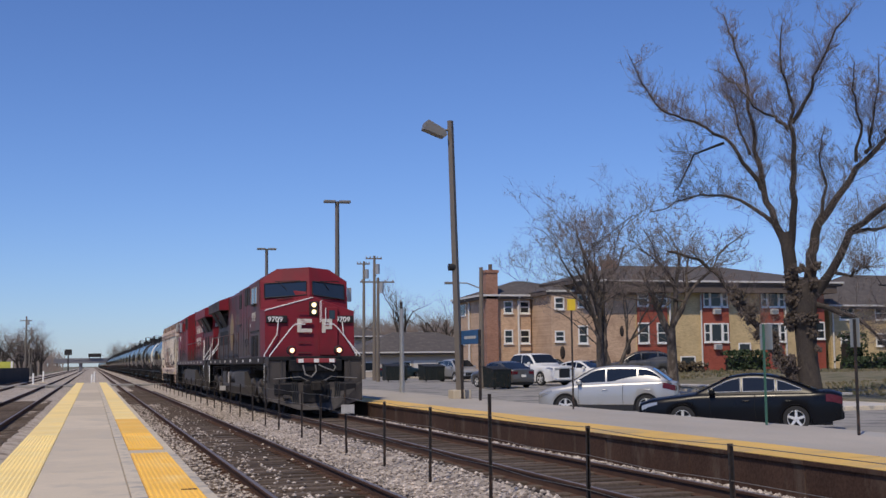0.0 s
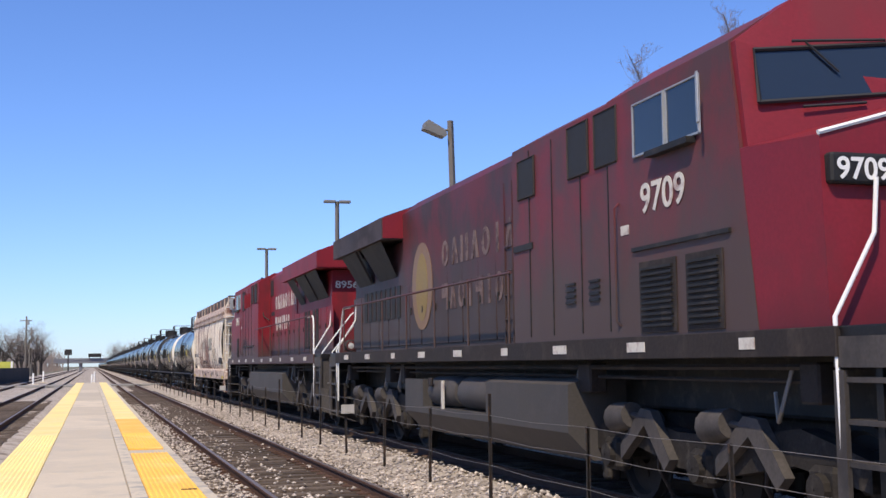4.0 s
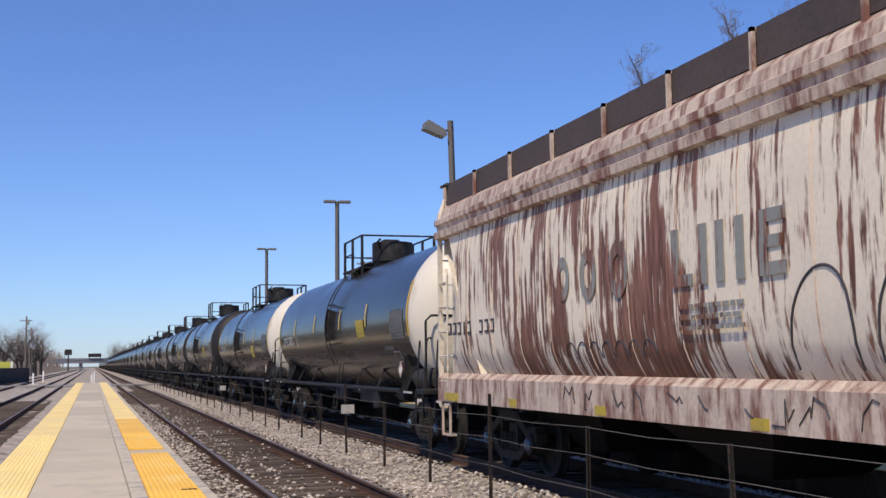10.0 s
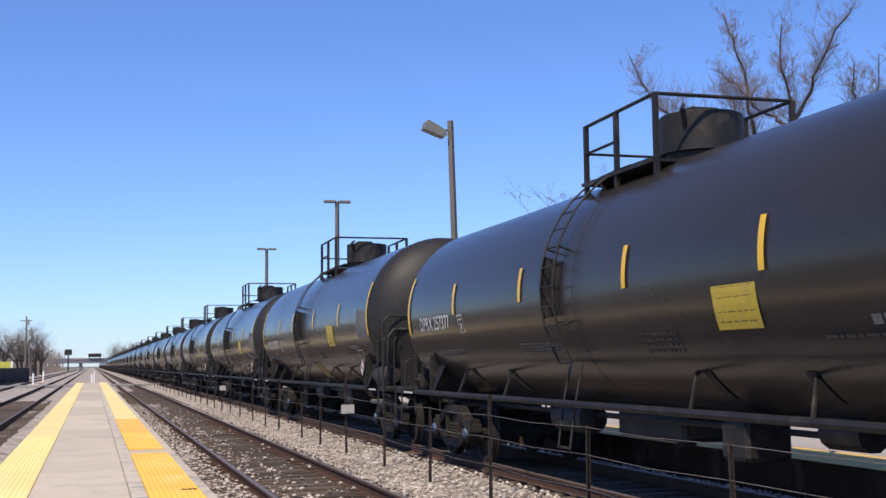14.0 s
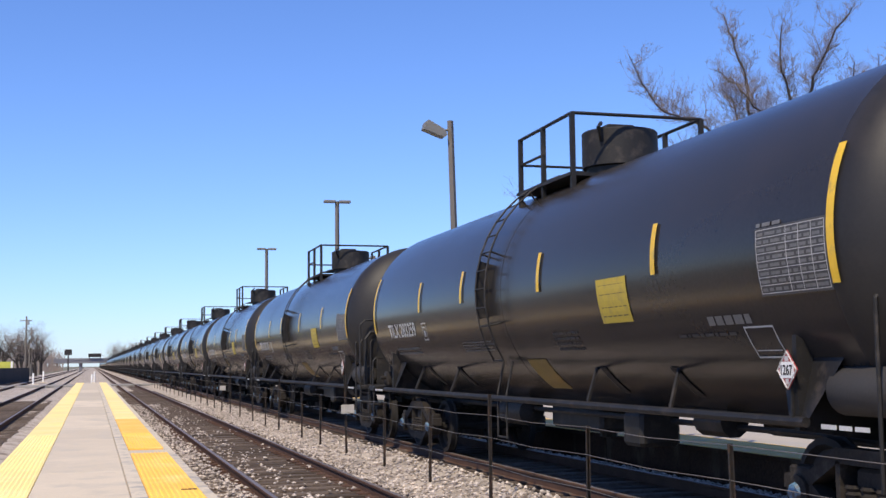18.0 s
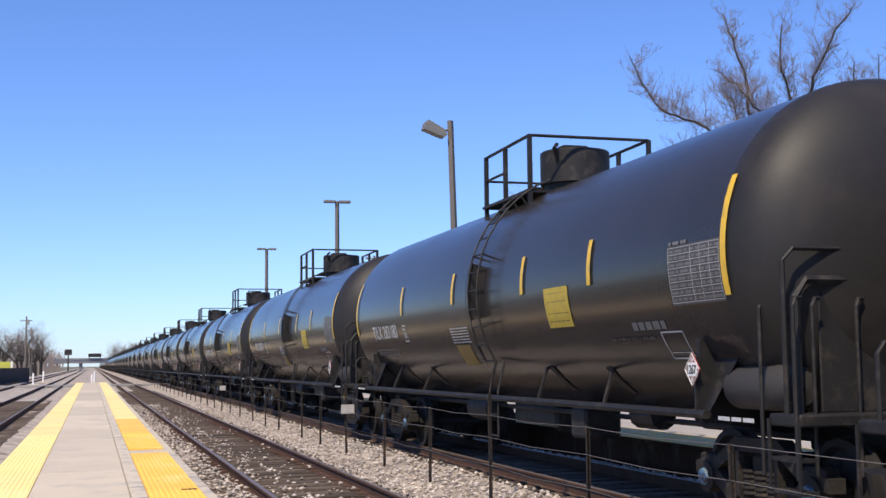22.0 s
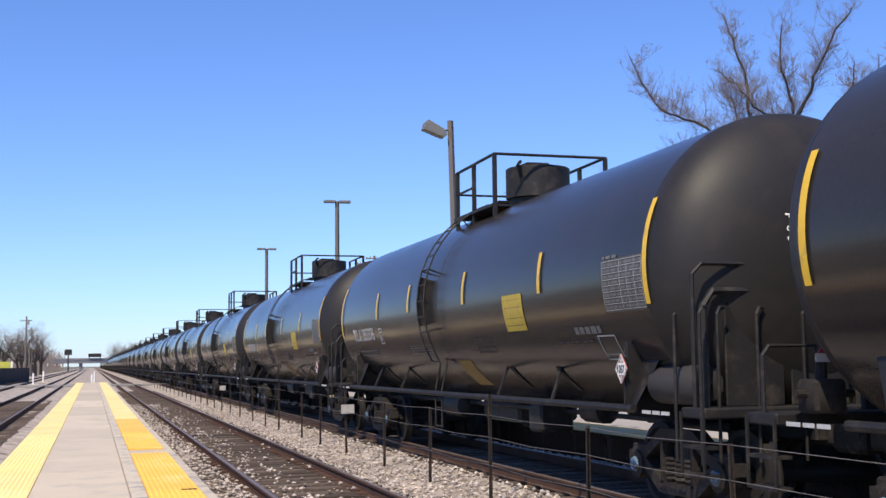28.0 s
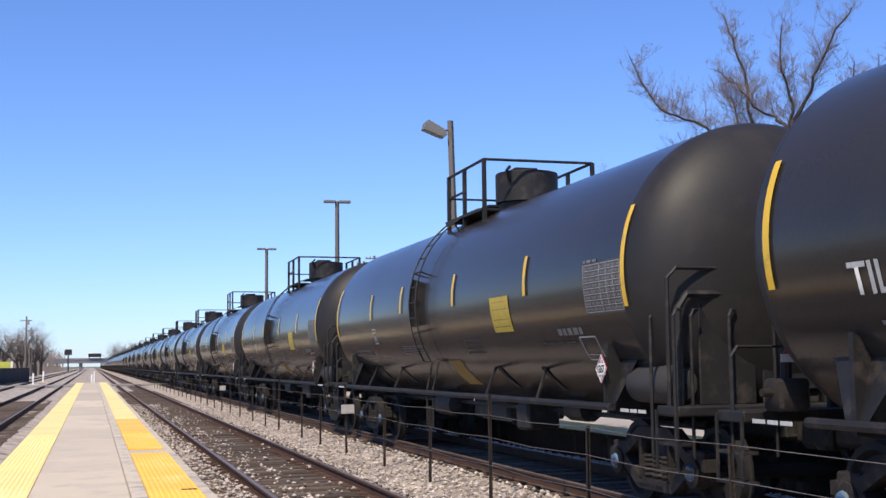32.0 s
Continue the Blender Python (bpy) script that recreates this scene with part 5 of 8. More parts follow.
            part("step_front", Shape().box(min(s_ * 0.95, s_ * 1.48), max(s_ * 0.95, s_ * 1.48), min(y + d * 0.04, y + d * 0.08), max(y + d * 0.04, y + d * 0.08), 0.9, 1.72), PLOUGH, st)
            for k in range(4):
                part("tread", Shape().box(s_ * 1.30 - 0.2, s_ * 1.30 + 0.2, min(y + d * 0.08, y + d * 0.82), max(y + d * 0.08, y + d * 0.82), 0.48 + 0.31 * k, 0.52 + 0.31 * k), PLOUGH, st)
            rail_white(c, [(s_ * 1.50, y + d * 0.88, 0.85), (s_ * 1.52, y + d * 0.88, 1.90), (s_ * 1.10, y + d * 0.94, 2.55), (s_ * 1.06, y + d * 0.94, 2.98)])
            rail_white(c, [(s_ * 1.44, y + d * 0.06, 1.15), (s_ * 1.46, y + d * 0.06, 1.86), (s_ * 0.72, y + d * 0.18, 2.78), (s_ * 0.62, y + d * 0.18, 2.86), (s_ * 0.30, y + d * 0.18, 2.86)])
            dl = part("ditch_light", Shape().lathe([(0.15, d * 0.16), (0.15, -d * 0.02), (0.12, -d * 0.05)], 14, "y", (s_ * 0.76, y, 2.02)).box(s_ * 0.76 - 0.05, s_ * 0.76 + 0.05, y - 0.05, y + 0.05, 1.80, 1.90), FRAMEBLACK, c)
            part("lamp", Shape().lathe([(0.075, -d * 0.053), (0.004, -d * 0.07)], 14, "y", (s_ * 0.76, y, 2.02)), LAMP if lit and d > 0 else LENS, dl, "lit ditch light" if lit and d > 0 else "")
            part("uncoupling_lever", Shape().tube([(s_ * 1.35, y - d * 0.05, 1.12), (s_ * 0.5, y - d * 0.05, 1.18), (s_ * 0.25, y - d * 0.08, 1.05)], 0.016, 5), HOSE, c)
            for k in range(3):
                x = s_ * (0.62 + 0.07 * k)
                part("air_hose", Shape().tube([(x, y - d * 0.04, 1.02), (x, y - d * 0.10, 0.65), (x - s_ * 0.04, y - d * 0.12, 0.32)], 0.022, 6), RUBBER, c)
        part("cable", Shape().tube([(-0.42, y - d * 0.08, 1.55), (-0.36, y - d * 0.16, 1.25), (-0.16, y - d * 0.18, 1.17), (0.0, y - d * 0.14, 1.35), (-0.02, y - d * 0.08, 1.56)], 0.026, 6), HOSE, c, smooth=40)
        part("cable", Shape().tube([(0.08, y - d * 0.08, 1.56), (0.28, y - d * 0.16, 1.46), (0.55, y - d * 0.16, 1.36), (0.62, y - d * 0.12, 1.48), (0.56, y - d * 0.08, 1.57)], 0.022, 6), HOSE, c, smooth=40)
        coupler(c, 0.0 if d > 0 else LL, -d)
        hose(c, 0.0 if d > 0 else LL, -d)
    # fuel tank, air reservoirs
    part("fuel_tank", Shape().prism([(-1.50, 0.75), (-1.18, 0.42), (1.18, 0.42), (1.50, 0.75), (1.50, 1.31), (1.30, 1.38), (-1.30, 1.38), (-1.50, 1.31)], 7.65 if not lit else 6.9, 15.4 if not lit else 10.0), TANKGREY, c)
    if lit:
        part("fuel_tank_end", Shape().prism([(-1.50, 0.75), (-1.18, 0.42), (1.18, 0.42), (1.50, 0.75), (1.50, 0.86), (-1.50, 0.86)], 10.0, 13.4).prism([(-1.50, 0.75), (-1.18, 0.42), (1.18, 0.42), (1.50, 0.75), (1.50, 1.31), (-1.50, 1.31)], 13.4, 14.6), TANKGREY, c)
        for y in (10.1, 11.8):
            part("air_reservoir", Shape().lathe([(0.01, y - 0.02), (0.20, y + 0.03), (0.25, y + 0.15), (0.25, y + 1.40), (0.20, y + 1.52), (0.01, y + 1.57)], 18, "y", (-1.22, 0, 1.12)), TANKGREY, c, smooth=40)
    for d in (-1, 1):
        part("air_pipe", Shape().tube([(d * 1.30, 2.2, 1.52), (d * 1.30, 20.0, 1.50)], 0.030, 6).tube([(d * 1.22, 2.2, 1.40), (d * 1.22, 20.0, 1.42)], 0.022, 6), GRIME, c)
        if not lit:
            part("slack_chain", Shape().tube([(d * 1.42, 17.8, 1.58), (d * 1.42, 17.82, 1.25), (d * 1.44, 17.95, 1.10), (d * 1.44, 18.25, 1.0), (d * 1.44, 18.6, 1.10), (d * 1.42, 18.74, 1.25), (d * 1.42, 18.76, 1.58)], 0.013, 6), CASTING, c)
            part("slack_chain", Shape().tube([(d * 1.42, 18.76, 1.25), (d * 1.44, 18.95, 1.08), (d * 1.44, 19.2, 1.04), (d * 1.42, 19.5, 1.2)], 0.013, 6), CASTING, c)
        for k, y in enumerate((2.0, 6.6, 15.3, 16.4, 20.2)):
            part("junction_box", flat(d, 1.12, 1.34, y, y + 0.28 + 0.1 * (k % 2), 1.22, 1.56, 0.02), GRIME, c)
            part("drop_hose", Shape().tube([(d * 1.26, y + 0.5, 1.5), (d * 1.30, y + 0.62, 1.15), (d * 1.22, y + 0.8, 1.05), (d * 1.18, y + 0.9, 1.3)], 0.02, 5), HOSE, c)
    part("filler_cap", Shape().box(-1.53, -1.48, 12.8, 13.0, 1.2, 1.34, 0.02), GRIME, c)
    part("sight_gauge", Shape().box(-1.53, -1.495, 12.1, 12.2, 0.85, 1.30, 0.006), CREAM, c)
    part("roof_gear", Shape().tube([(-0.5, 3.5, 4.74), (-0.5, 3.5, 4.82), (0.1, 3.5, 4.82), (0.1, 3.5, 4.74)], 0.02, 6).box(-0.5, -0.2, 3.6, 3.9, 4.70, 4.79, 0.02), FRAMEBLACK, c)
    part("horn", Shape().tube([(0.6, 4.6, 4.70), (0.6, 4.6, 4.85), (0.6, 4.2, 4.88)], [0.02, 0.03, 0.06], 8), FRAMEBLACK, c)
    for yc in (4.35, 17.95):
        loco_truck(c, yc)
    return c


lead = build_loco(RED1, "9709", True, "dirty red diesel freight locomotive with lit headlights and white handrails", True)
second = build_loco(RED2, "8956", False, "red diesel freight locomotive running with its radiator end first", False)
fit_length(lead, LK)
fit_length(second, LK)
TRAIN.append((lead, HEAD0, False))
TRAIN.append((second, HEAD0 + 2 * LL * LK, True))
for eng, sgn, y0 in ((lead, 1, HEAD0), (second, -1, HEAD0 + 2 * LL * LK)):
    for tr in [o for o in eng.children if o.name.startswith("truck")]:
        for w in [o for o in tr.children if o.name.startswith("wheelset")]:
            AXLES.append((w, y0 + sgn * (tr.location.y + w.location.y), 0.53 * sgn))

# ---- covered hopper ----
def rusty(name, col, rust):
    """Pale paint with rust that runs down in streaks out of large patches."""
    m = surface(name, col, 0.6, var=0.10, scale=0.8, grain=20, bump=0.06)
    nt = m.node_tree
    bs = nt.nodes["Principled BSDF"]
    src = bs.inputs["Base Color"].links[0].from_socket
    tc = nt.nodes.new("ShaderNodeTexCoord")
    facs = []
    for sc, st, det in ((0.9, (1, 0.85, 0.62), 6), (2.4, (1, 4.6, 0.42), 11)):
        mp = nt.nodes.new("ShaderNodeMapping")
        mp.inputs["Scale"].default_value = st
        mp.inputs["Location"].default_value = (0.0, 1.9, 0.7)
        no = nt.nodes.new("ShaderNodeTexNoise")
        no.inputs["Scale"].default_value, no.inputs["Detail"].default_value, no.inputs["Roughness"].default_value = sc, det, 0.62
        link(nt, tc.outputs["Object"], mp.inputs["Vector"])
        link(nt, mp.outputs["Vector"], no.inputs["Vector"])
        facs.append(no.outputs["Fac"])
    ad = nt.nodes.new("ShaderNodeMath")
    link(nt, facs[0], ad.inputs[0])
    link(nt, facs[1], ad.inputs[1])
    mr = nt.nodes.new("ShaderNodeMapRange")
    mr.inputs["From Min"].default_value, mr.inputs["From Max"].default_value = 1.075, 1.16
    sx = nt.nodes.new("ShaderNodeSeparateXYZ")
    link(nt, tc.outputs["Object"], sx.inputs[0])
    rear = nt.nodes.new("ShaderNodeMapRange")
    rear.inputs["From Min"].default_value, rear.inputs["From Max"].default_value = 2.0, 12.0
    rear.inputs["To Min"].default_value, rear.inputs["To Max"].default_value = 0.0, 0.19
    link(nt, sx.outputs["Y"], rear.inputs["Value"])
    ad2 = nt.nodes.new("ShaderNodeMath")
    link(nt, ad.outputs[0], ad2.inputs[0])
    link(nt, rear.outputs["Result"], ad2.inputs[1])
    clean = nt.nodes.new("ShaderNodeMapRange")
    clean.inputs["From Min"].default_value, clean.inputs["From Max"].default_value = 11.5, 14.0
    clean.inputs["To Min"].default_value, clean.inputs["To Max"].default_value = 0.0, -0.17
    link(nt, sx.outputs["Y"], clean.inputs["Value"])
    ad3 = nt.nodes.new("ShaderNodeMath")
    link(nt, ad2.outputs[0], ad3.inputs[0])
    link(nt, clean.outputs["Result"], ad3.inputs[1])
    link(nt, ad3.outputs[0], mr.inputs["Value"])
    mx = nt.nodes.new("ShaderNodeMix")
    mx.data_type = "RGBA"
    link(nt, mr.outputs["Result"], mx.inputs[0])
    link(nt, src, mx.inputs[6])
    # the rust itself is mottled, dark scabs and pale washed streaks
    mm = nt.nodes.new("ShaderNodeMapping")
    mm.inputs["Scale"].default_value = (1, 9, 0.8)
    mn = nt.nodes.new("ShaderNodeTexNoise")
    mn.inputs["Scale"].default_value, mn.inputs["Detail"].default_value, mn.inputs["Roughness"].default_value = 1.8, 9, 0.7
    link(nt, tc.outputs["Object"], mm.inputs["Vector"])
    link(nt, mm.outputs["Vector"], mn.inputs["Vector"])
    tone_ = nt.nodes.new("ShaderNodeValToRGB")
    tone_.color_ramp.elements[0].position, tone_.color_ramp.elements[1].position = 0.40, 0.66
    tone_.color_ramp.elements[0].color = (rust[0] * 0.62, rust[1] * 0.62, rust[2] * 0.62, 1)
    tone_.color_ramp.elements[1].color = (rust[0] * 2.1, rust[1] * 2.5, rust[2] * 3.2, 1)
    link(nt, mn.outputs["Fac"], tone_.inputs["Fac"])
    link(nt, tone_.outputs["Color"], mx.inputs[7])
    link(nt, mx.outputs[2], bs.inputs["Base Color"])
    return m


BEIGE = rusty("hopper_beige", (0.84, 0.74, 0.585), (0.17, 0.066, 0.034))
ENDCREAM = surface("hopper_end_cream", (0.68, 0.60, 0.48), 0.65, var=0.18, scale=2.5, grain=20, bump=0.08, stain=(0.30, 0.17, 0.11), amount=0.12)
BEIGE2 = surface("hopper_beige_sill", (0.62, 0.50, 0.40), 0.65, var=0.2, scale=1.8, grain=20, bump=0.1, stain=(0.22, 0.10, 0.07), amount=0.44, stretch=(1, 1.8, 0.5))
LINEGREY = rusty("faded_line_letters", (0.27, 0.275, 0.25), (0.17, 0.066, 0.034))
ROOFDARK = surface("hopper_roof", (0.075, 0.055, 0.05), 0.75, var=0.3, scale=2, grain=20, bump=0.1)
# near-black so that the shade under the hopper sits in the bays' colour
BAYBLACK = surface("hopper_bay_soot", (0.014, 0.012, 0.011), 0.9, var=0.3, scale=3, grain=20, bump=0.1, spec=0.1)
SCRAWL = surface("sprayed_paint", (0.05, 0.045, 0.05), 0.6, var=0.2)
HL = 16.62
HOPPER0 = 81.20


def bulge(z):
    """Half width of the curved side sheet, tucked in above the sill."""
    return float(np.interp(z, (1.40, 1.55, 1.70, 1.95, 2.6, 3.2, 3.56), (1.345, 1.435, 1.495, 1.535, 1.55, 1.54, 1.50)))


def build_hopper():
    c = thing("hopper_car", "rust-streaked beige covered hopper car with end ladders", "hopper car")
    # curved side sheet: bulging out between top chord and side sill
    prof = [(-bulge(z), z) for z in [1.40 + 0.06 * i for i in range(6)] + [1.76 + 0.12 * i for i in range(16)]]
    for d in (-1, 1):
        s = Shape()
        n = 24
        rows = []
        for x, z in prof:
            row = []
            for k in range(n + 1):
                u = k / n
                # the ends are cut back in a curve at mid height
                cut = 0.55 + 1.05 * math.sin(math.pi * min(1, max(0, (z - 1.3) / 2.35))) ** 1.0
                ya, yb = 0.55 + cut * 0.72, HL - 0.55 - cut * 0.72
                row.append((-x * d if d > 0 else x, ya + (yb - ya) * u, z))
            rows.append(row)
        flat = [p for r in rows for p in r]
        s.add(flat, [(i * (n + 1) + k, i * (n + 1) + k + 1, (i + 1) * (n + 1) + k + 1, (i + 1) * (n + 1) + k) for i in range(len(prof) - 1) for k in range(n)])
        part("side_sheet", s, BEIGE, c, smooth=60)
        part("top_chord", Shape().prism([(d * 1.48, 3.54), (d * 1.58, 3.56), (d * 1.59, 3.66), (d * 1.53, 3.69), (d * 1.54, 3.76), (d * 1.58, 3.78), (d * 1.58, 3.86), (d * 1.50, 3.90), (d * 1.47, 4.02), (d * 1.30, 4.16), (d * 1.2, 3.6)], 0.50, HL - 0.50), BEIGE2, c)
        part("side_sill", Shape().prism([(d * 1.40, 0.98), (d * 1.54, 0.98), (d * 1.54, 1.34), (d * 1.44, 1.42), (d * 1.36, 1.38)], 0.50, HL - 0.50), BEIGE2, c)
        for k in range(14):
            y = 1.2 + k * 1.11
            part("weld_seam", Shape().tube([((x - 0.004) * -d if d > 0 else x - 0.004, y, z) for x, z in prof], 0.008, 4), BEIGE2, c) if 1.9 < y < HL - 1.9 else None
    # plates that close the cut-back ends, then sloped end sheets and hopper bottoms
    for d in (-1, 1):
        for y0, y1 in ((0.66, 2.9), (HL - 2.9, HL - 0.66)):
            part("corner_plate", Shape().box(min(d * 1.335, d * 1.325), max(d * 1.335, d * 1.325), y0, y1, 1.40, 3.56), ENDCREAM, c)
    part("slope_sheet", Shape().add([(-1.47, 0.80, 3.30), (1.47, 0.80, 3.30), (1.47, 2.6, 1.3), (-1.47, 2.6, 1.3)], [(0, 1, 2, 3)]).add([(-1.45, 0.62, 3.3), (1.45, 0.62, 3.3), (1.45, 0.62, 3.95), (-1.45, 0.62, 3.95)], [(0, 1, 2, 3)]), ENDCREAM, c)
    part("slope_sheet", Shape().add([(-1.47, HL - 0.80, 3.30), (1.47, HL - 0.80, 3.30), (1.47, HL - 2.6, 1.3), (-1.47, HL - 2.6, 1.3)], [(3, 2, 1, 0)]).add([(-1.45, HL - 0.62, 3.3), (1.45, HL - 0.62, 3.3), (1.45, HL - 0.62, 3.95), (-1.45, HL - 0.62, 3.95)], [(3, 2, 1, 0)]), ENDCREAM, c)
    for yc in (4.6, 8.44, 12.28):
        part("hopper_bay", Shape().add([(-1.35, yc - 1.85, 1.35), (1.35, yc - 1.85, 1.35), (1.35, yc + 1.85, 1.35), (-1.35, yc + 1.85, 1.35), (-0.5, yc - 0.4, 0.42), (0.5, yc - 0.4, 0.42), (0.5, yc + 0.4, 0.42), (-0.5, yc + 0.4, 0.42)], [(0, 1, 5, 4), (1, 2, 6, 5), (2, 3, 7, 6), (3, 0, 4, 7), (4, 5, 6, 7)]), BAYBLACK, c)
    part("roof", Shape().prism([(-1.32, 4.12), (-0.6, 4.30), (0.6, 4.30), (1.32, 4.12), (1.32, 4.0), (-1.32, 4.0)], 0.52, HL - 0.52), ROOFDARK, c)
    rw = part("running_board", Shape().box(-0.95, -0.45, 0.3, HL - 0.3, 4.46, 4.50).box(0.45, 0.95, 0.3, HL - 0.3, 4.46, 4.50).box(-1.4, 1.4, 0.25, 0.65, 4.44, 4.48).box(-1.4, 1.4, HL - 0.65, HL - 0.25, 4.44, 4.48), ROOFDARK, c)
    for k in range(11):
        y = 0.33 + k * 1.575
        part("bracket", Shape().box(-1.42, -1.38, y, y + 0.05, 4.02, 4.46).box(-1.42, -0.9, y, y + 0.05, 4.42, 4.46), BEIGE2, rw)
        part("bracket", Shape().box(1.38, 1.42, y, y + 0.05, 4.02, 4.46).box(0.9, 1.42, y, y + 0.05, 4.42, 4.46), BEIGE2, rw)
    part("running_board_edge", Shape().box(-1.37, -1.33, 0.5, HL - 0.5, 4.12, 4.46), ROOFDARK, rw)
    for y in (2.8, 6.6, 10.4, 14.2):
        part("hatch", Shape().lathe([(0.40, 4.28), (0.40, 4.46), (0.3, 4.52), (0.01, 4.54)], 18, "z", (0, y, 0)), ROOFDARK, c, smooth=30)
    # ends: ladders, posts, platforms
    for y, d in ((0.55, 1), (HL - 0.55, -1)):
        for x in (-1.50, -0.92, 1.50, 0.92):
            part("end_post", Shape().box(x - 0.035, x + 0.035, y - 0.03, y + 0.03, 1.0, 3.98 if abs(x) > 1 else 4.44), ENDCREAM, c)
        part("corner_post", Shape().tube([(-1.50, y, 3.95), (-1.40, y - d * 0.05, 4.2), (-1.30, y - d * 0.1, 4.45)], 0.035, 6), ENDCREAM, c)
        for k in range(8):
            z = 1.30 + k * 0.385
            part("rung", Shape().tube([(-1.50, y - d * 0.045, z), (-0.92, y - d * 0.045, z)], 0.016, 6), WHITE, c)
            part("rung", Shape().tube([(1.50, y - d * 0.045, z), (0.92, y - d * 0.045, z)], 0.016, 6), ENDCREAM, c)
            if k < 5:
                part("rung", Shape().tube([(-1.53, y + d * 0.05, z), (-1.53, y + d * 0.48, z)], 0.015, 6), ENDCREAM, c)
        part("side_stile", Shape().tube([(-1.53, y + d * 0.48, 1.2), (-1.53, y + d * 0.48, 2.95), (-1.52, y + d * 0.40, 3.05)], 0.018, 6), ENDCREAM, c)
        part("end_sill", Shape().box(-1.50, 1.50, y - 0.14, y + 0.14, 1.0, 1.28, 0.02), BEIGE2, c)
        part("end_beam", Shape().box(-0.25, 0.25, min(y - d * 0.1, y + d * 3), max(y - d * 0.1, y + d * 3), 0.80, 1.15, 0.02), ROOFDARK, c)
        part("end_step", Shape().box(-1.52, -1.40, y + d * 0.3 - 0.2, y + d * 0.3 + 0.2, 0.45, 0.48).box(-1.52, -1.49, y + d * 0.3 - 0.22, y + d * 0.3 - 0.18, 0.45, 1.0).box(-1.52, -1.49, y + d * 0.3 + 0.18, y + d * 0.3 + 0.22, 0.45, 1.0), BEIGE2, c)
        part("yellow_mark", Shape().box(-1.548, -1.541, y + d * 0.7 - 0.35, y + d * 0.7 + 0.35, 1.0, 1.12), NOTICE, c)
        part("brace", Shape().tube([(-1.2, y + d * 0.2, 3.5), (-0.9, y + d * 1.1, 1.3)], 0.05, 6), ENDCREAM, c)
        coupler(c, 0.0 if d > 0 else HL + 0.35, -d)
        hose(c, 0.0 if d > 0 else HL + 0.35, -d)
    part("brake_gear", Shape().tube([(-0.2, 0.9, 1.9), (0.2, 0.9, 1.9)], 0.2, 12).lathe([(0.27, 0.58), (0.29, 0.60), (0.27, 0.62), (0.25, 0.60), (0.27, 0.58)], 18, "y", (0.2, 0, 2.1)).tube([(0.4, 0.9, 1.5), (0.4, 1.8, 1.5)], 0.18, 10), CASTING, c, smooth=40)
    # faded marks, panels, scrawls
    rnd0 = random.Random(8)
    part("dark_panel", Shape().box(-1.540, -1.47, 2.32, 2.90, 1.64, 1.90, 0.003), GRIME, c, "pair of grey painted panels")
    part("dark_panel", Shape().box(-1.540, -1.47, 1.72, 2.27, 1.62, 1.88, 0.003), GRIME, c, "pair of grey painted panels")
    for a, ry, rz in ((10.72, 0.19, 0.26), (9.98, 0.23, 0.30), (9.18, 0.24, 0.31)):
        lt = Shape()
        for k in range(18):
            t0, t1 = 2 * math.pi * k / 18, 2 * math.pi * (k + 1) / 18
            lt.add([(-1.562, a + r * ry * math.cos(t), 2.55 + r * rz * math.sin(t)) for r, t in ((1, t0), (1, t1), (0.50, t1), (0.50, t0))], [(0, 1, 2, 3)])
        part("faded_ring", lt, LINEGREY, c, "faded grey ring shape")
    for boxes in (((7.82, 7.96, 2.27, 2.82), (7.56, 7.82, 2.27, 2.38)), ((7.28, 7.43, 2.27, 2.82),), ((6.98, 7.12, 2.27, 2.82), (6.64, 6.77, 2.27, 2.82)), ((6.28, 6.42, 2.27, 2.82), (6.00, 6.28, 2.71, 2.82), (6.05, 6.28, 2.50, 2.60), (6.00, 6.28, 2.27, 2.38))):
        bar = Shape()
        for y0, y1, z0, z1 in boxes:
            bar.box(-1.566, -1.556, y0, y1, z0, z1)
        part("faded_bar", bar, LINEGREY, c, "faded grey letter bar")
    small = Shape()
    for k in range(3):
        y = 7.85
        while y > 6.7:
            wd = rnd0.uniform(0.05, 0.14)
            small.box(-1.560, -1.553, y - wd, y, 1.86 + 0.10 * k, 1.90 + 0.10 * k)
            y -= wd + 0.03
    prints("load_print", small, LINEGREY, c)
    # two tall looping sprayed outlines
    for y0, wy, z0, z1 in ((5.55, 0.42, 1.50, 2.30), (4.45, 0.40, 1.55, 2.35)):
        pts = []
        for k in range(25):
            a = math.pi * k / 24
            z = z0 + (z1 - z0) * math.sin(a) ** 0.7
            pts.append((-bulge(z) - 0.003, y0 - wy * math.cos(a) + 0.15 * (z1 - z), z))
        part("scrawl", Shape().tube(pts, 0.013, 5), SCRAWL, c, "looping dark sprayed line")
    for k in range(7):
        y = 8.6 + k * 0.34
        part("scrawl", Shape().tube([(-bulge(z) - 0.002, y - 0.15 * math.cos(a), z) for a, z in [(math.pi * q / 10, 1.62 + 0.18 * math.sin(math.pi * q / 10)) for q in range(11)]], 0.010, 4), SCRAWL, c)
    for y in (13.3, 13.55, 13.80, 14.35, 14.6, 14.85, 15.10, 15.35):
        part("stencil_bar", Shape().box(-1.548, -1.53, y, y + 0.04, 2.0, 2.19).box(-1.548, -1.53, y + 0.04, y + 0.15, 2.155, 2.19).box(-1.548, -1.53, y + 0.04, y + 0.15, 2.0, 2.035) if y != 14.6 else Shape().box(-1.548, -1.53, y + 0.05, y + 0.10, 2.0, 2.19), SCRAWL, c, "dark stencil mark")
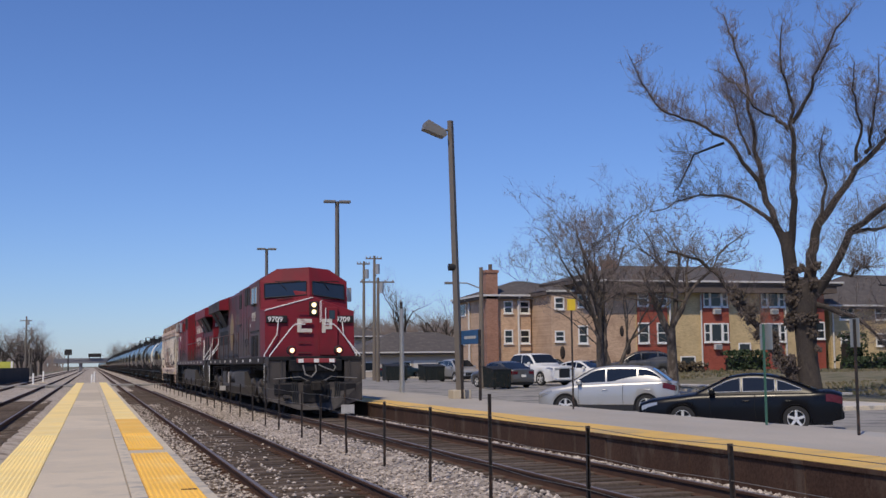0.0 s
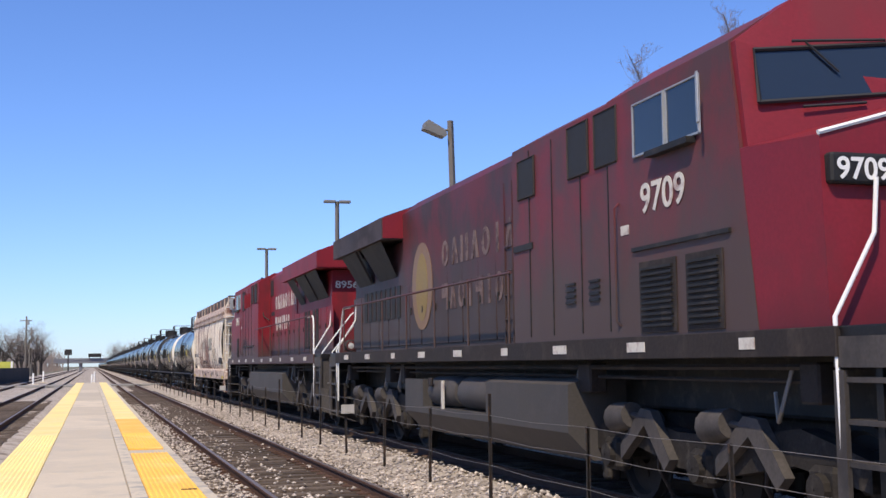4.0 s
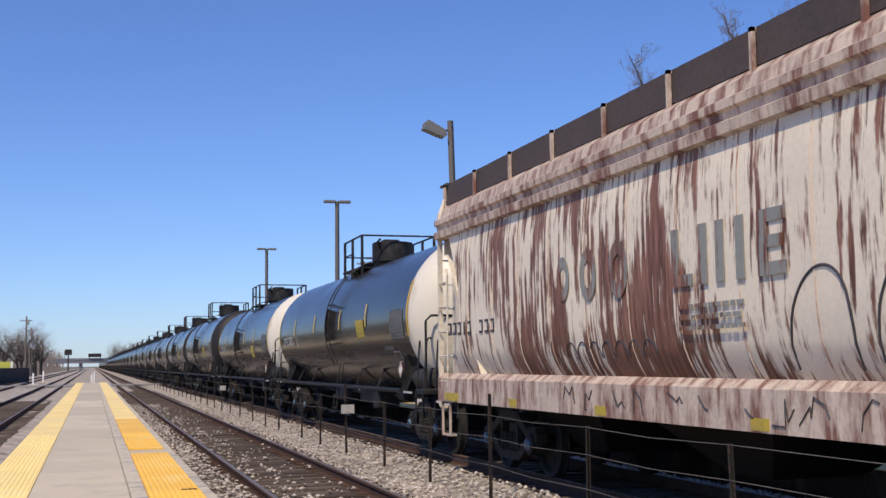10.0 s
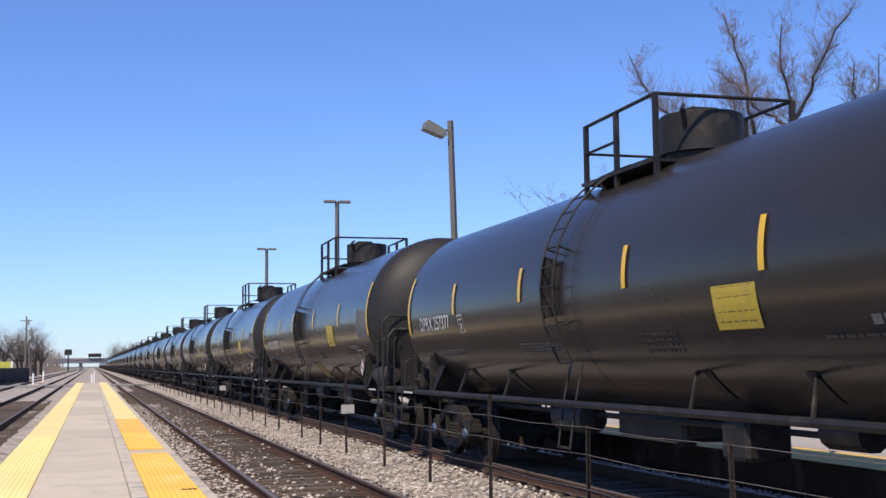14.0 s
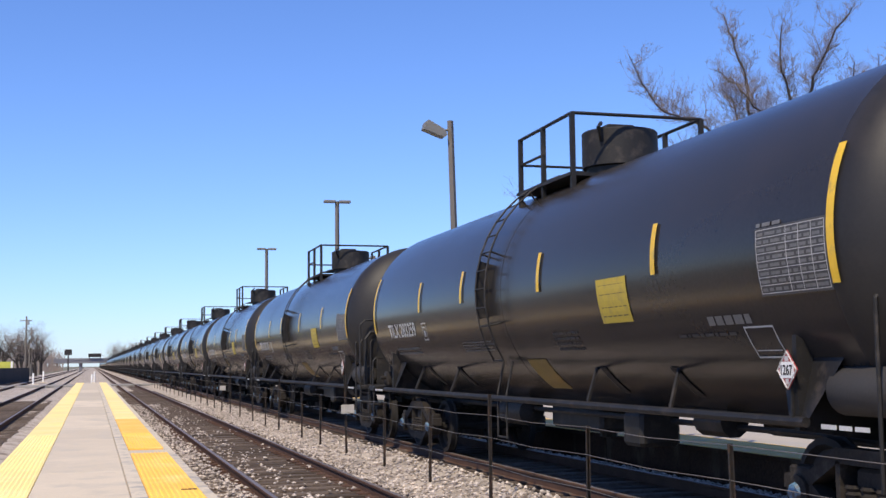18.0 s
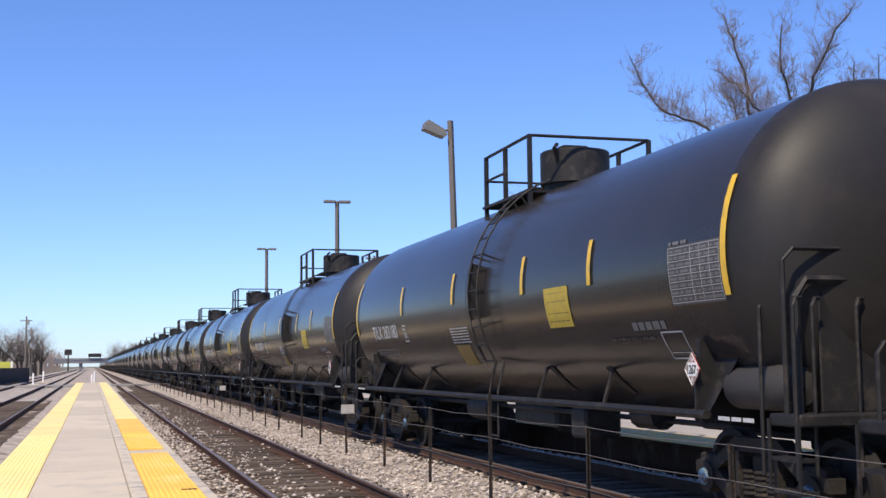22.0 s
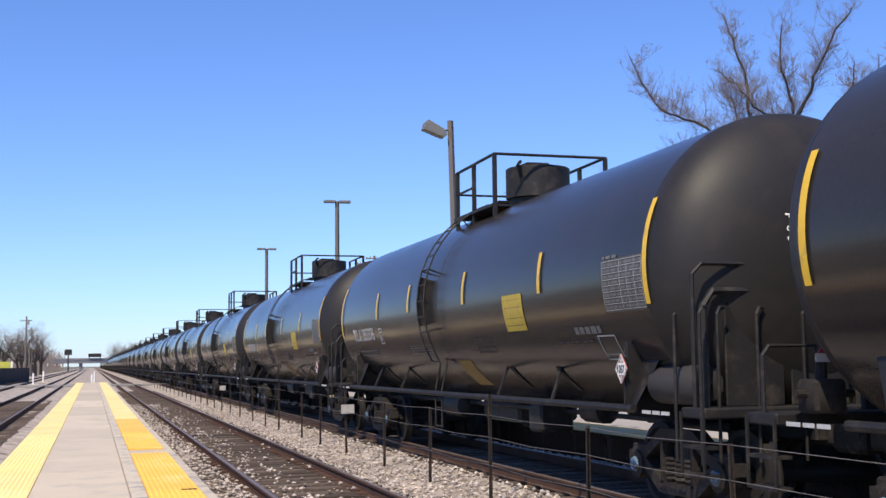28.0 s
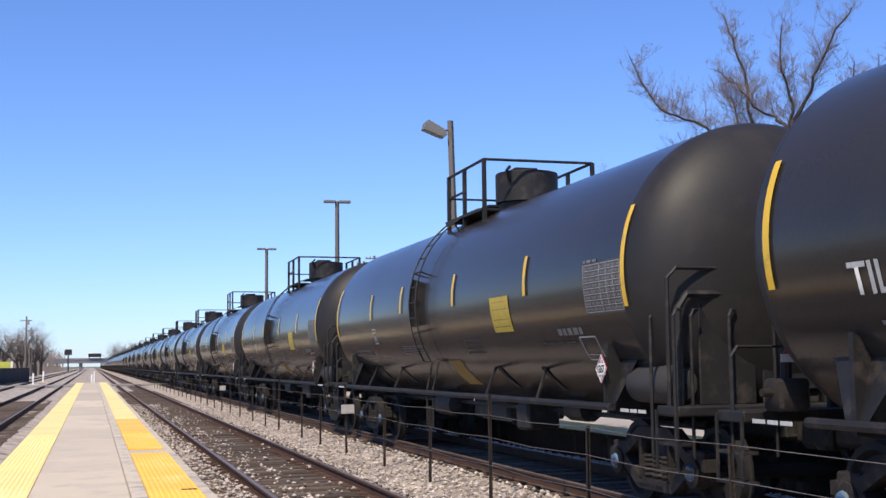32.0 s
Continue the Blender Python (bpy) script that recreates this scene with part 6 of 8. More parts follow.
    for y in (6.51, 9.76, 12.59):
        part("yellow_mark", Shape().box(-1.546, -1.535, y - 0.14, y + 0.14, 0.995, 1.10), NOTICE, c)
    rnd = random.Random(12)
    for k in range(13):
        y, pts = 3.0 + k * 0.62 + rnd.uniform(-0.2, 0.2), []
        for i in range(rnd.randint(3, 6)):
            pts.append((-1.546, y + i * rnd.uniform(0.04, 0.10), rnd.uniform(1.04, 1.30)))
        part("scrawl", Shape().tube(pts, 0.008, 4), SCRAWL, c)
    for yc in (2.5, HL - 2.5):
        truck(c, yc, 0.0)
    return c


hopper = build_hopper()
TRAIN.append((hopper, HOPPER0, False))
for tr in [o for o in hopper.children if o.name.startswith("truck")]:
    for w in [o for o in tr.children if o.name.startswith("wheelset")]:
        AXLES.append((w, HOPPER0 + tr.location.y + w.location.y, 0.457))


# ---- rails' ties, fence between the tracks, posts and lamps of the platform ----
def ties():
    rnd = random.Random(2)
    tie = Shape().box(-1.30, 1.30, -0.115, 0.115, -0.32, -0.150, 0.012).mesh("tie", TIE)
    plate = Shape().box(-0.17, 0.17, -0.09, 0.09, -0.150, -0.132).mesh("tie_plate", RUSTRAIL)
    for track, cx, top, a, n in ((track_1, XN, ZN, 9.0, 150), (track_2, XT, ZT, 8.0, 110), (track_3, XL, ZN, 30.0, 70)):
        for k in range(n):
            y = a + 0.53 * k + rnd.uniform(-0.03, 0.03)
            ob = new("tie", tie)
            ob.parent = track
            ob.matrix_basis = pose(cx + rnd.uniform(-0.05, 0.05), y, top + rnd.uniform(-0.012, 0.010), 0, 0, rnd.uniform(-1.2, 1.2))
            if k < 60 and track is track_1:
                for d in (-0.7525, 0.7525):
                    pl = new("tie_plate", plate)
                    pl.parent = track
                    pl.location = (cx + d, y, top)


ties()


def tactile(parent, x0, x1, y0, y1, m, first):
    """A yellow panel with raised domes."""
    s = Shape().box(x0, x1, y0 + 0.004, y1 - 0.004, PZ - 0.03, PZ + 0.006, 0.006)
    if first:
        ny = int((y1 - y0) / 0.06)
        nx = int((x1 - x0) / 0.06)
        for j in range(ny):
            for i in range(nx):
                x, y = x0 + 0.035 + i * 0.06, y0 + 0.03 + j * 0.06
                r = 0.016
                s.add([(x - r, y - r, PZ + 0.006), (x + r, y - r, PZ + 0.006), (x + r, y + r, PZ + 0.006), (x - r, y + r, PZ + 0.006), (x - r * 0.5, y - r * 0.5, PZ + 0.012), (x + r * 0.5, y - r * 0.5, PZ + 0.012), (x + r * 0.5, y + r * 0.5, PZ + 0.012), (x - r * 0.5, y + r * 0.5, PZ + 0.012)],
                      [(4, 5, 6, 7), (0, 1, 5, 4), (1, 2, 6, 5), (2, 3, 7, 6), (3, 0, 4, 7)])
    return part("tactile_panel", s, m, parent)


y = 6.0
while y < 110.0:
    step = 1.22 if y < 50 else 6.0
    tactile(platform_1, -1.286, -0.668, y, min(y + step, 110.8), YELLOW, y < 26)
    y += step
y = 6.0
while y < 110.0:
    step = 1.22 if y < 50 else 6.0
    gap = 20.5 < y < 21.8
    if not gap:
        tactile(platform_1, 0.632, 1.232, y, min(y + step, 110.8), ORANGE if y < 33.0 else YELLOW, y < 26)
    y += step
part("debris", Shape().box(1.02, 1.20, 14.35, 14.40, PZ + 0.006, PZ + 0.016), RUSTRAIL, platform_1)
crossing = thing("pedestrian_crossing", "grey asphalt crossing over the tracks at the platform end", "crossing", kind="structure",
                 shape=Shape().box(-12.0, 8.5, 112.0, 117.0, -0.30, -0.03, 0.02), material=ASPHALT)


WIRE = surface("dull_wire", (0.16, 0.145, 0.13), 0.6, 0.3, var=0.2)
PLATE = surface("dull_sign_plate", (0.42, 0.40, 0.37), 0.6, var=0.2, scale=8)


def fence_posts():
    ys = [8.55, 11.48, 14.62, 17.48, 20.4, 23.65, 26.5, 28.95, 32.7, 35.3, 38.2, 41.6, 44.6, 47.6, 50.6, 53.8, 57, 60, 63, 66, 69, 72, 76, 80, 84, 88, 92, 96, 100]
    f = thing("track_fence", "low dark steel post and wire fence between the two tracks", "fence")
    for k, y in enumerate(ys):
        tall = k in (2, 5, 8, 12)
        h = 1.38 if tall else 1.12
        p = part("post", Shape().box(-0.022, 0.022, -0.008, 0.008, 0, h).box(-0.008, 0.008, -0.008, 0.02, 0, h), POSTSTEEL, f)
        p.location = (4.9, y, -0.25 + 0.12)
        p.rotation_euler = (radians((k * 37 % 5 - 2) * 0.5), radians((k * 53 % 5 - 2) * 0.4), 0)
    for z in (0.98, 0.70, 0.35):
        pts = [(4.9 - 0.02, ys[0] - 6, z)]
        for a, b in zip(ys, ys[1:]):
            pts += [(4.88, a, z), (4.88, (a + b) / 2, z - 0.025)]
        part("wire", Shape().tube(pts, 0.0035, 4), WIRE, f)
    for y, w in ((23.6, 0.15), (47.5, 0.13)):
        part("warning_plate", Shape().box(4.9 - w * 0.8, 4.9 + w, y - 0.03, y - 0.02, 0.66, 0.84, 0.004), PLATE, f, "small white sign plate")
    return f


fence_posts()


POLEBROWN = surface("lamp_pole", (0.16, 0.14, 0.12), 0.6, 0.2, var=0.15, scale=2, grain=40, bump=0.05)
LAMPHEAD = surface("lamp_head", (0.20, 0.19, 0.17), 0.55, 0.2, var=0.1, scale=4)
SIGNBLUE = surface("station_sign_blue", (0.035, 0.11, 0.24), 0.5, var=0.1, scale=4)
GREENPOST = surface("green_post", (0.045, 0.13, 0.09), 0.6, var=0.2, scale=5)
SIGNBACK = surface("sign_back", (0.30, 0.32, 0.32), 0.5, 0.4, var=0.1, scale=5)
YSIGN = surface("yellow_sign", (0.75, 0.52, 0.03), 0.5, var=0.1, scale=6)
WOODPOLE = surface("utility_pole_wood", (0.17, 0.145, 0.12), 0.9, var=0.25, scale=3, grain=30, bump=0.3, stretch=(1, 1, 0.2))


def station_lamp(x, y, twin, lean=0.0):
    c = thing("station_lamp", "tall brown steel platform lamp with a box lantern" if not twin else "tall steel platform lamp with two flat lanterns", "street lamp", (x, y, QZ), group="platform lamps")
    part("base", Shape().box(-0.33, 0.33, -0.33, 0.33, -0.02, 0.30, 0.03), CONCRETE, c)
    part("pole", Shape().tube([(0, 0, 0.28), (-lean, 0, 9.95)], [0.14, 0.115], 4), POLEBROWN, c)
    if not twin:
        part("lantern", Shape().prism([(-1.28, 9.58), (-1.20, 9.84), (-1.10, 9.92), (-0.48, 9.58), (-0.42, 9.38), (-0.52, 9.30)], -0.22, 0.22), LAMPHEAD, c)
        part("arm", Shape().tube([(-0.6, 0, 9.52), (-0.2, 0, 9.66)], 0.04, 6), POLEBROWN, c)
        part("speaker", Shape().lathe([(0.02, -0.34), (0.13, -0.36), (0.12, -0.10), (0.02, -0.06)], 12, "x", (0, 0, 4.65)), RUBBER, c, "round black loudspeaker")
    else:
        for d in (-1, 1):
            part("lantern", Shape().box(min(d * 0.10, d * 0.72), max(d * 0.10, d * 0.72), -0.18, 0.18, 9.86, 10.0, 0.03), LAMPHEAD, c)
    return c


station_lamp(12.5, 40.6, False, 0.24)
station_lamp(12.5, 62.6, True)
station_lamp(12.5, 89.7, True)


def platform_sign():
    c = thing("station_sign", "blue station name board on two dark posts", "sign", (12.4, 38.95, QZ))
    for y in (-1.0, 1.0):
        part("post", Shape().box(-0.04, 0.04, y - 0.04, y + 0.04, 0, 2.35), POSTSTEEL, c)
    b = part("board", Shape().box(-0.03, 0.03, -1.0, 1.0, 1.88, 2.36, 0.01), SIGNBLUE, c)
    part("lettering", Shape().box(-0.034, -0.031, -0.7, 0.6, 2.06, 2.16), STENCIL, b, "unreadable pale bar")
    return c


platform_sign()


def post_sign(x, y, h, m, panel, pm, label):
    c = thing("sign_post", label, "sign", (x, y, QZ))
    part("post", Shape().box(-0.018, 0.018, -0.018, 0.018, 0, h), m, c)
    part("panel", Shape().box(*panel, 0.004), pm, c)
    return c


post_sign(12.55, 20.6, 1.95, GREENPOST, (0.05, 0.065, -0.22, 0.22, 1.45, 1.95), SIGNBACK, "green steel post with a small sign seen edge-on")
post_sign(12.2, 17.2, 1.92, POSTSTEEL, (0.02, 0.032, -0.10, 0.16, 1.45, 1.93), SIGNBACK, "brown steel post with a grey sign panel")
post_sign(12.3, 29.7, 2.75, POSTSTEEL, (-0.10, 0.10, -0.05, 0.05, 2.62, 2.92), YSIGN, "dark steel post with a yellow box on top")


def light_pole(x, y, h):
    c = thing("grey_pole", "plain light grey metal pole on the platform", "pole", (x, y, QZ))
    part("pole", Shape().tube([(0, 0, 0), (0, 0, h)], [0.11, 0.09], 8), GALV, c)
    part("cap", Shape().tube([(0, 0, h), (0, 0, h + 0.3)], [0.05, 0.06], 6), POSTSTEEL, c)
    return c


light_pole(12.8, 50.0, 3.6)


def utility_pole(x, y, z, h, arms, label, lamp=False):
    c = thing("utility_pole", label, "utility pole", (x, y, z), group="utility poles")
    part("pole", Shape().tube([(0, 0, 0), (0.05, 0, h)], [0.17, 0.11], 8), WOODPOLE, c)
    for a, w in arms:
        ar = part("crossarm", Shape().box(-w, w, -0.05, 0.05, a, a + 0.11), WOODPOLE, c)
        for k in (-0.9, -0.45, 0.45, 0.9):
            part("insulator", Shape().lathe([(0.05, a + 0.11), (0.06, a + 0.2), (0.02, a + 0.27)], 6, "z", (k * w, 0, 0)), GALV, ar)
    if lamp:
        part("lamp_arm", Shape().tube([(0, 0, h - 1.2), (-0.8, 0, h - 0.9), (-1.4, 0, h - 0.9)], 0.04, 6), GALV, c)
        part("lamp_head", Shape().box(-2.1, -1.3, -0.12, 0.12, h - 0.98, h - 0.84, 0.03), LAMPHEAD, c)
    else:
        part("transformer", Shape().lathe([(0.01, h * 0.86), (0.22, h * 0.86), (0.22, h * 0.86 + 0.8), (0.01, h * 0.86 + 0.85)], 12, "z", (0.3, 0, 0)), GALV, c)
    return c


utility_pole(22.7, 98.0, -0.2, 10.9, ((10.6, 0.7),), "brown wooden utility pole with a transformer")
utility_pole(23.8, 107.0, -0.2, 11.2, ((10.9, 0.6),), "brown wooden utility pole beside another pole")
utility_pole(21.6, 92.0, -0.2, 8.6, ((8.2, 1.4),), "wooden utility pole with a wide crossarm")
utility_pole(21.0, 64.0, 0.1, 6.9, (), "slender grey wooden pole with a lamp arm", True)
for x, y, h in ((-10.2, 201, 10.0), (-13.5, 290, 11), (-14.5, 340, 11), (-11.5, 240, 6.5), (-12.2, 265, 6.5), (-16, 420, 10)):
    utility_pole(x, y, -0.3, h, ((h - 0.8, 0.9),), "distant wooden utility pole beside the tracks")


# ---- car park, road edge, lawn ----


def brick(name, col, dark):
    m = surface(name, col, 0.85, var=0.2, scale=0.6, grain=12, bump=0.15, stain=dark, amount=0.25)
    nt = m.node_tree
    bs = nt.nodes["Principled BSDF"]
    src = bs.inputs["Base Color"].links[0].from_socket
    tc = nt.nodes.new("ShaderNodeTexCoord")
    mp = nt.nodes.new("ShaderNodeMapping")
    mp.inputs["Rotation"].default_value = (radians(90), 0, 0)
    br = nt.nodes.new("ShaderNodeTexBrick")
    br.inputs["Scale"].default_value = 1.0
    br.inputs["Brick Width"].default_value, br.inputs["Row Height"].default_value, br.inputs["Mortar Size"].default_value = 0.21, 0.075, 0.006
    br.inputs["Color1"].default_value, br.inputs["Color2"].default_value, br.inputs["Mortar"].default_value = (1, 1, 1, 1), (0.78, 0.76, 0.74, 1), (0.9, 0.9, 0.92, 1)
    nt.links.new(tc.outputs["Object"], mp.inputs["Vector"])
    nt.links.new(mp.outputs["Vector"], br.inputs["Vector"])
    mx = nt.nodes.new("ShaderNodeMix")
    mx.data_type, mx.blend_type = "RGBA", "MULTIPLY"
    mx.inputs[0].default_value = 1.0
    nt.links.new(src, mx.inputs[6])
    nt.links.new(br.outputs["Color"], mx.inputs[7])
    nt.links.new(mx.outputs[2], bs.inputs["Base Color"])
    return m


TAN = brick("tan_brick", (0.58, 0.405, 0.275), (0.46, 0.31, 0.21))
YELBRICK = brick("yellow_brick", (0.60, 0.465, 0.255), (0.50, 0.375, 0.20))
REDBRICK = brick("red_brick", (0.33, 0.080, 0.052), (0.25, 0.060, 0.042))
CHIMBRICK = brick("chimney_brick", (0.37, 0.20, 0.14), (0.28, 0.145, 0.10))
SHINGLE = surface("roof_shingles", (0.085, 0.075, 0.07), 0.9, var=0.25, scale=1.0, grain=10, bump=0.3, stain=(0.12, 0.105, 0.095), amount=0.3)
EAVE = surface("brown_eave", (0.11, 0.085, 0.07), 0.8, var=0.15, scale=2)
GUTTER = surface("white_gutter", (0.62, 0.60, 0.57), 0.6, var=0.08, scale=3)
WINGLASS = pane("window_glass", (0.015, 0.02, 0.025), 0.08)
HEDGE = surface("hedge_leaf", (0.030, 0.050, 0.018), 0.8, var=0.3, scale=4, grain=30, island=0.4)
BUSH = surface("brown_shrub", (0.11, 0.085, 0.055), 0.9, var=0.3, scale=4, grain=30, island=0.4)
SIDEWALK = surface("sidewalk", (0.52, 0.49, 0.45), 0.85, var=0.1, scale=0.6, grain=30, bump=0.15)
SIDING = surface("pale_siding", (0.48, 0.42, 0.35), 0.8, var=0.1, scale=1)
BINGREEN = surface("dumpster_green", (0.007, 0.012, 0.010), 0.6, var=0.25, scale=3, stain=(0.05, 0.035, 0.025), amount=0.2)

def lot(y):
    """Height of the car park: it climbs gently away from the station."""
    t = min(1.0, max(0.0, (y - 38) / 28))
    return -0.2 + 0.4 * t * t * (3 - 2 * t)


def car_park():
    s = Shape()
    ys = [-20, 0, 20, 38] + [38 + 2.8 * k for k in range(1, 11)] + [80, 100, 125, 150]
    for x0, x1, lift in ((12.98, 29.0, 0.0), (29.0, 90.0, 0.004)):
        for a, b in zip(ys, ys[1:]):
            if x0 > 20 and not (56 < (a + b) / 2 < 66):
                continue
            s.add([(x0, a, lot(a) + lift), (x1, a, lot(a) + lift), (x1, b, lot(b) + lift), (x0, b, lot(b) + lift), (x0, a, -0.6), (x1, a, -0.6), (x1, b, -0.6), (x0, b, -0.6)],
                  [(0, 1, 2, 3), (4, 5, 1, 0), (6, 7, 3, 2), (1, 5, 6, 2), (4, 0, 3, 7)])
    return thing("car_park", "light grey worn asphalt car park beside the station platform", "car park", kind="structure", shape=s, material=ASPHALT)


car_park()
kerb = thing("kerb", "pale concrete kerb and sidewalk along the car park", "kerb", kind="structure")
for k in range(20):
    a = -10 + 8 * k
    if not (54 < a < 66):
        part("kerb_stone", Shape().box(29.0, 29.18, a + 0.02, a + 7.98, -0.5, lot(a) + 0.15, 0.02), KERB, kerb)
        if a > 44:
            part("sidewalk_slab", Shape().box(30.6, 32.4, a + 0.02, a + 7.98, -0.4, lot(a) + 0.26, 0.01), SIDEWALK, kerb)
part("wheel_stop_kerb", Shape().box(13.0, 13.2, -10, 120, -0.4, 0.02, 0.02), KERB, kerb)
# the walk that crosses behind the parked sedan
for k in range(7):
    part("sidewalk_slab", Shape().box(23.4 + 2.4 * k, 25.76 + 2.4 * k, 37.2, 43.5, -0.4, -0.06, 0.01), SIDEWALK, kerb)
part("kerb_stone", Shape().box(23.4, 40.2, 37.0, 37.19, -0.5, -0.05, 0.02), KERB, kerb)


def lawn():
    """A bank that rises from the car park to the houses."""
    s = Shape()
    xs = [29.18, 30.6, 32.4, 36, 40, 45, 52, 60, 75, 100, 160]
    ys = [-40, -10, 10, 25, 40, 50, 60, 70, 80, 90, 110, 150, 220]
    for y in ys:
        for x in xs:
            d = max(0.0, x - 32.4) + max(0.0, y - 78) * 0.8
            z = lot(y) + 0.14 + 0.45 * min(1.0, d / 10.0) + 0.06 * noise.noise((x * 0.3, y * 0.3, 0)) * (d > 0)
            s.v.append((x, y, z))
    n = len(xs)
    s.f = [(j * n + i, j * n + i + 1, (j + 1) * n + i + 1, (j + 1) * n + i) for j in range(len(ys) - 1) for i in range(n - 1)]
    s.mi = [0] * len(s.f)
    return thing("lawn", "rough spring grass bank in front of the apartment houses", "lawn", kind="structure", shape=s, material=LAWN, smooth=True)


lawn()


# ---- apartment houses ----
def window(parent, x0, x1, z0, z1, y, frame_mat=None, mid=True):
    w = part("window", Shape().box(x0 - 0.10, x1 + 0.10, y - 0.06, y + 0.02, z0 - 0.10, z0, 0.01).box(x0 - 0.10, x1 + 0.10, y - 0.06, y + 0.02, z1, z1 + 0.10, 0.01).box(x0 - 0.10, x0, y - 0.06, y + 0.02, z0, z1).box(x1, x1 + 0.10, y - 0.06, y + 0.02, z0, z1), WHITE, parent)
    part("pane", Shape().box(x0, x1, y - 0.02, y + 0.01, z0, z1), WINGLASS, w)
    if mid:
        zm = (z0 + z1) / 2
        part("sash_bar", Shape().box(x0, x1, y - 0.05, y - 0.021, zm - 0.04, zm + 0.04), WHITE, w)
    part("window_sill", Shape().box(x0 - 0.15, x1 + 0.15, y - 0.12, y - 0.0, z0 - 0.17, z0 - 0.101), WHITE, w)
    return w


def hip_roof(parent, x0, x1, y0, y1, z, rise, over=0.5):
    a, b, c, d = x0 - over, x1 + over, y0 - over, y1 + over
    r = min(b - a, d - c) / 2
    if b - a > d - c:
        p, q = (a + r, (c + d) / 2, z + rise), (b - r, (c + d) / 2, z + rise)
        fs = [(0, 1, 5, 4), (1, 2, 5), (2, 3, 4, 5), (3, 0, 4), (3, 2, 1, 0)]
    else:
        p, q = ((a + b) / 2, c + r, z + rise), ((a + b) / 2, d - r, z + rise)
        fs = [(0, 1, 4), (1, 2, 5, 4), (2, 3, 5), (3, 0, 4, 5), (3, 2, 1, 0)]
    rf = part("roof", Shape().add([(a, c, z), (b, c, z), (b, d, z), (a, d, z), p, q], fs), SHINGLE, parent)
    part("eave", Shape().box(a + 0.05, b - 0.05, c + 0.05, d - 0.05, z - 0.32, z - 0.01, 0.01), EAVE, rf)
    part("gutter", Shape().box(a, b, c - 0.08, c, z - 0.12, z + 0.02), GUTTER, rf)
    return rf


def chimney(parent, x, y, z0, z1, w=0.5):
    c = part("chimney", Shape().box(x - w, x + w, y - w, y + w, z0, z1, 0.01).box(x - w - 0.06, x + w + 0.06, y - w - 0.06, y + w + 0.06, z1 - 0.25, z1, 0.01), CHIMBRICK, parent)
    part("flue", Shape().tube([(x, y, z1), (x, y, z1 + 0.4)], 0.16, 8), EAVE, c)
    return c


def apartment_left():
    h = thing("apartment_house", "two-storey tan brick apartment house with white windows and grey hip roof", "apartment house", group="apartment houses")
    Y, X = 88.0, 29.3
    part("wall", Shape().box(X, 33.0, Y, Y + 7.2, -0.4, 6.7), TAN, h)
    part("wall_recess", Shape().box(33.0, 36.2, Y + 1.6, Y + 7.2, -0.4, 6.7), TAN, h)
    hip_roof(h, X, 37.5, Y, Y + 7.2, 6.85, 1.35)
    stack = part("chimney", Shape().box(X - 0.1, X + 0.85, Y - 0.45, Y + 0.4, -0.3, 8.75, 0.01), CHIMBRICK, h)
    part("flue", Shape().tube([(X + 0.4, Y, 8.8), (X + 0.4, Y, 9.25)], 0.16, 8), EAVE, stack)
    part("chimney_cap", Shape().box(X - 0.18, X + 0.93, Y - 0.53, Y + 0.48, 8.55, 8.78, 0.01), CHIMBRICK, stack)
    for z0, z1 in ((3.15, 4.05), (5.5, 6.3)):
        for x0, x1 in ((30.85, 31.4), (32.15, 32.8)):
            window(h, x0, x1, z0, z1, Y)
        w = part("window", Shape().box(X - 0.06, X + 0.02, Y + 5.2, Y + 6.9, z0 - 0.12, z1 + 0.12, 0.01), WHITE, h)
        part("pane", Shape().box(X - 0.075, X - 0.061, Y + 5.35, Y + 6.0, z0, z1), WINGLASS, w)
        part("pane", Shape().box(X - 0.075, X - 0.061, Y + 6.1, Y + 6.75, z0, z1), WINGLASS, w)
    window(h, 34.9, 35.6, 3.4, 4.2, Y + 1.6)
    part("air_conditioner", Shape().box(35.0, 35.5, Y + 1.2, Y + 1.6, 3.1, 3.45, 0.02), GUTTER, h)
    part("downspout", Shape().tube([(X - 0.45, Y + 4.0, 6.7), (X - 0.12, Y + 4.0, 6.4), (X - 0.12, Y + 4.0, 0.4)], 0.09, 6), GUTTER, h)
    part("downspout", Shape().tube([(31.95, Y - 0.45, 6.7), (31.95, Y - 0.12, 6.4), (31.95, Y - 0.12, 0.4)], 0.09, 6), GUTTER, h)
    part("gutter", Shape().box(X - 0.58, X - 0.50, Y - 0.5, Y + 7.7, 6.73, 6.87), GUTTER, h)
    part("band", Shape().box(32.05, 33.0, Y - 0.04, Y, 2.35, 2.5), EAVE, h)
    return h


apartment_left()


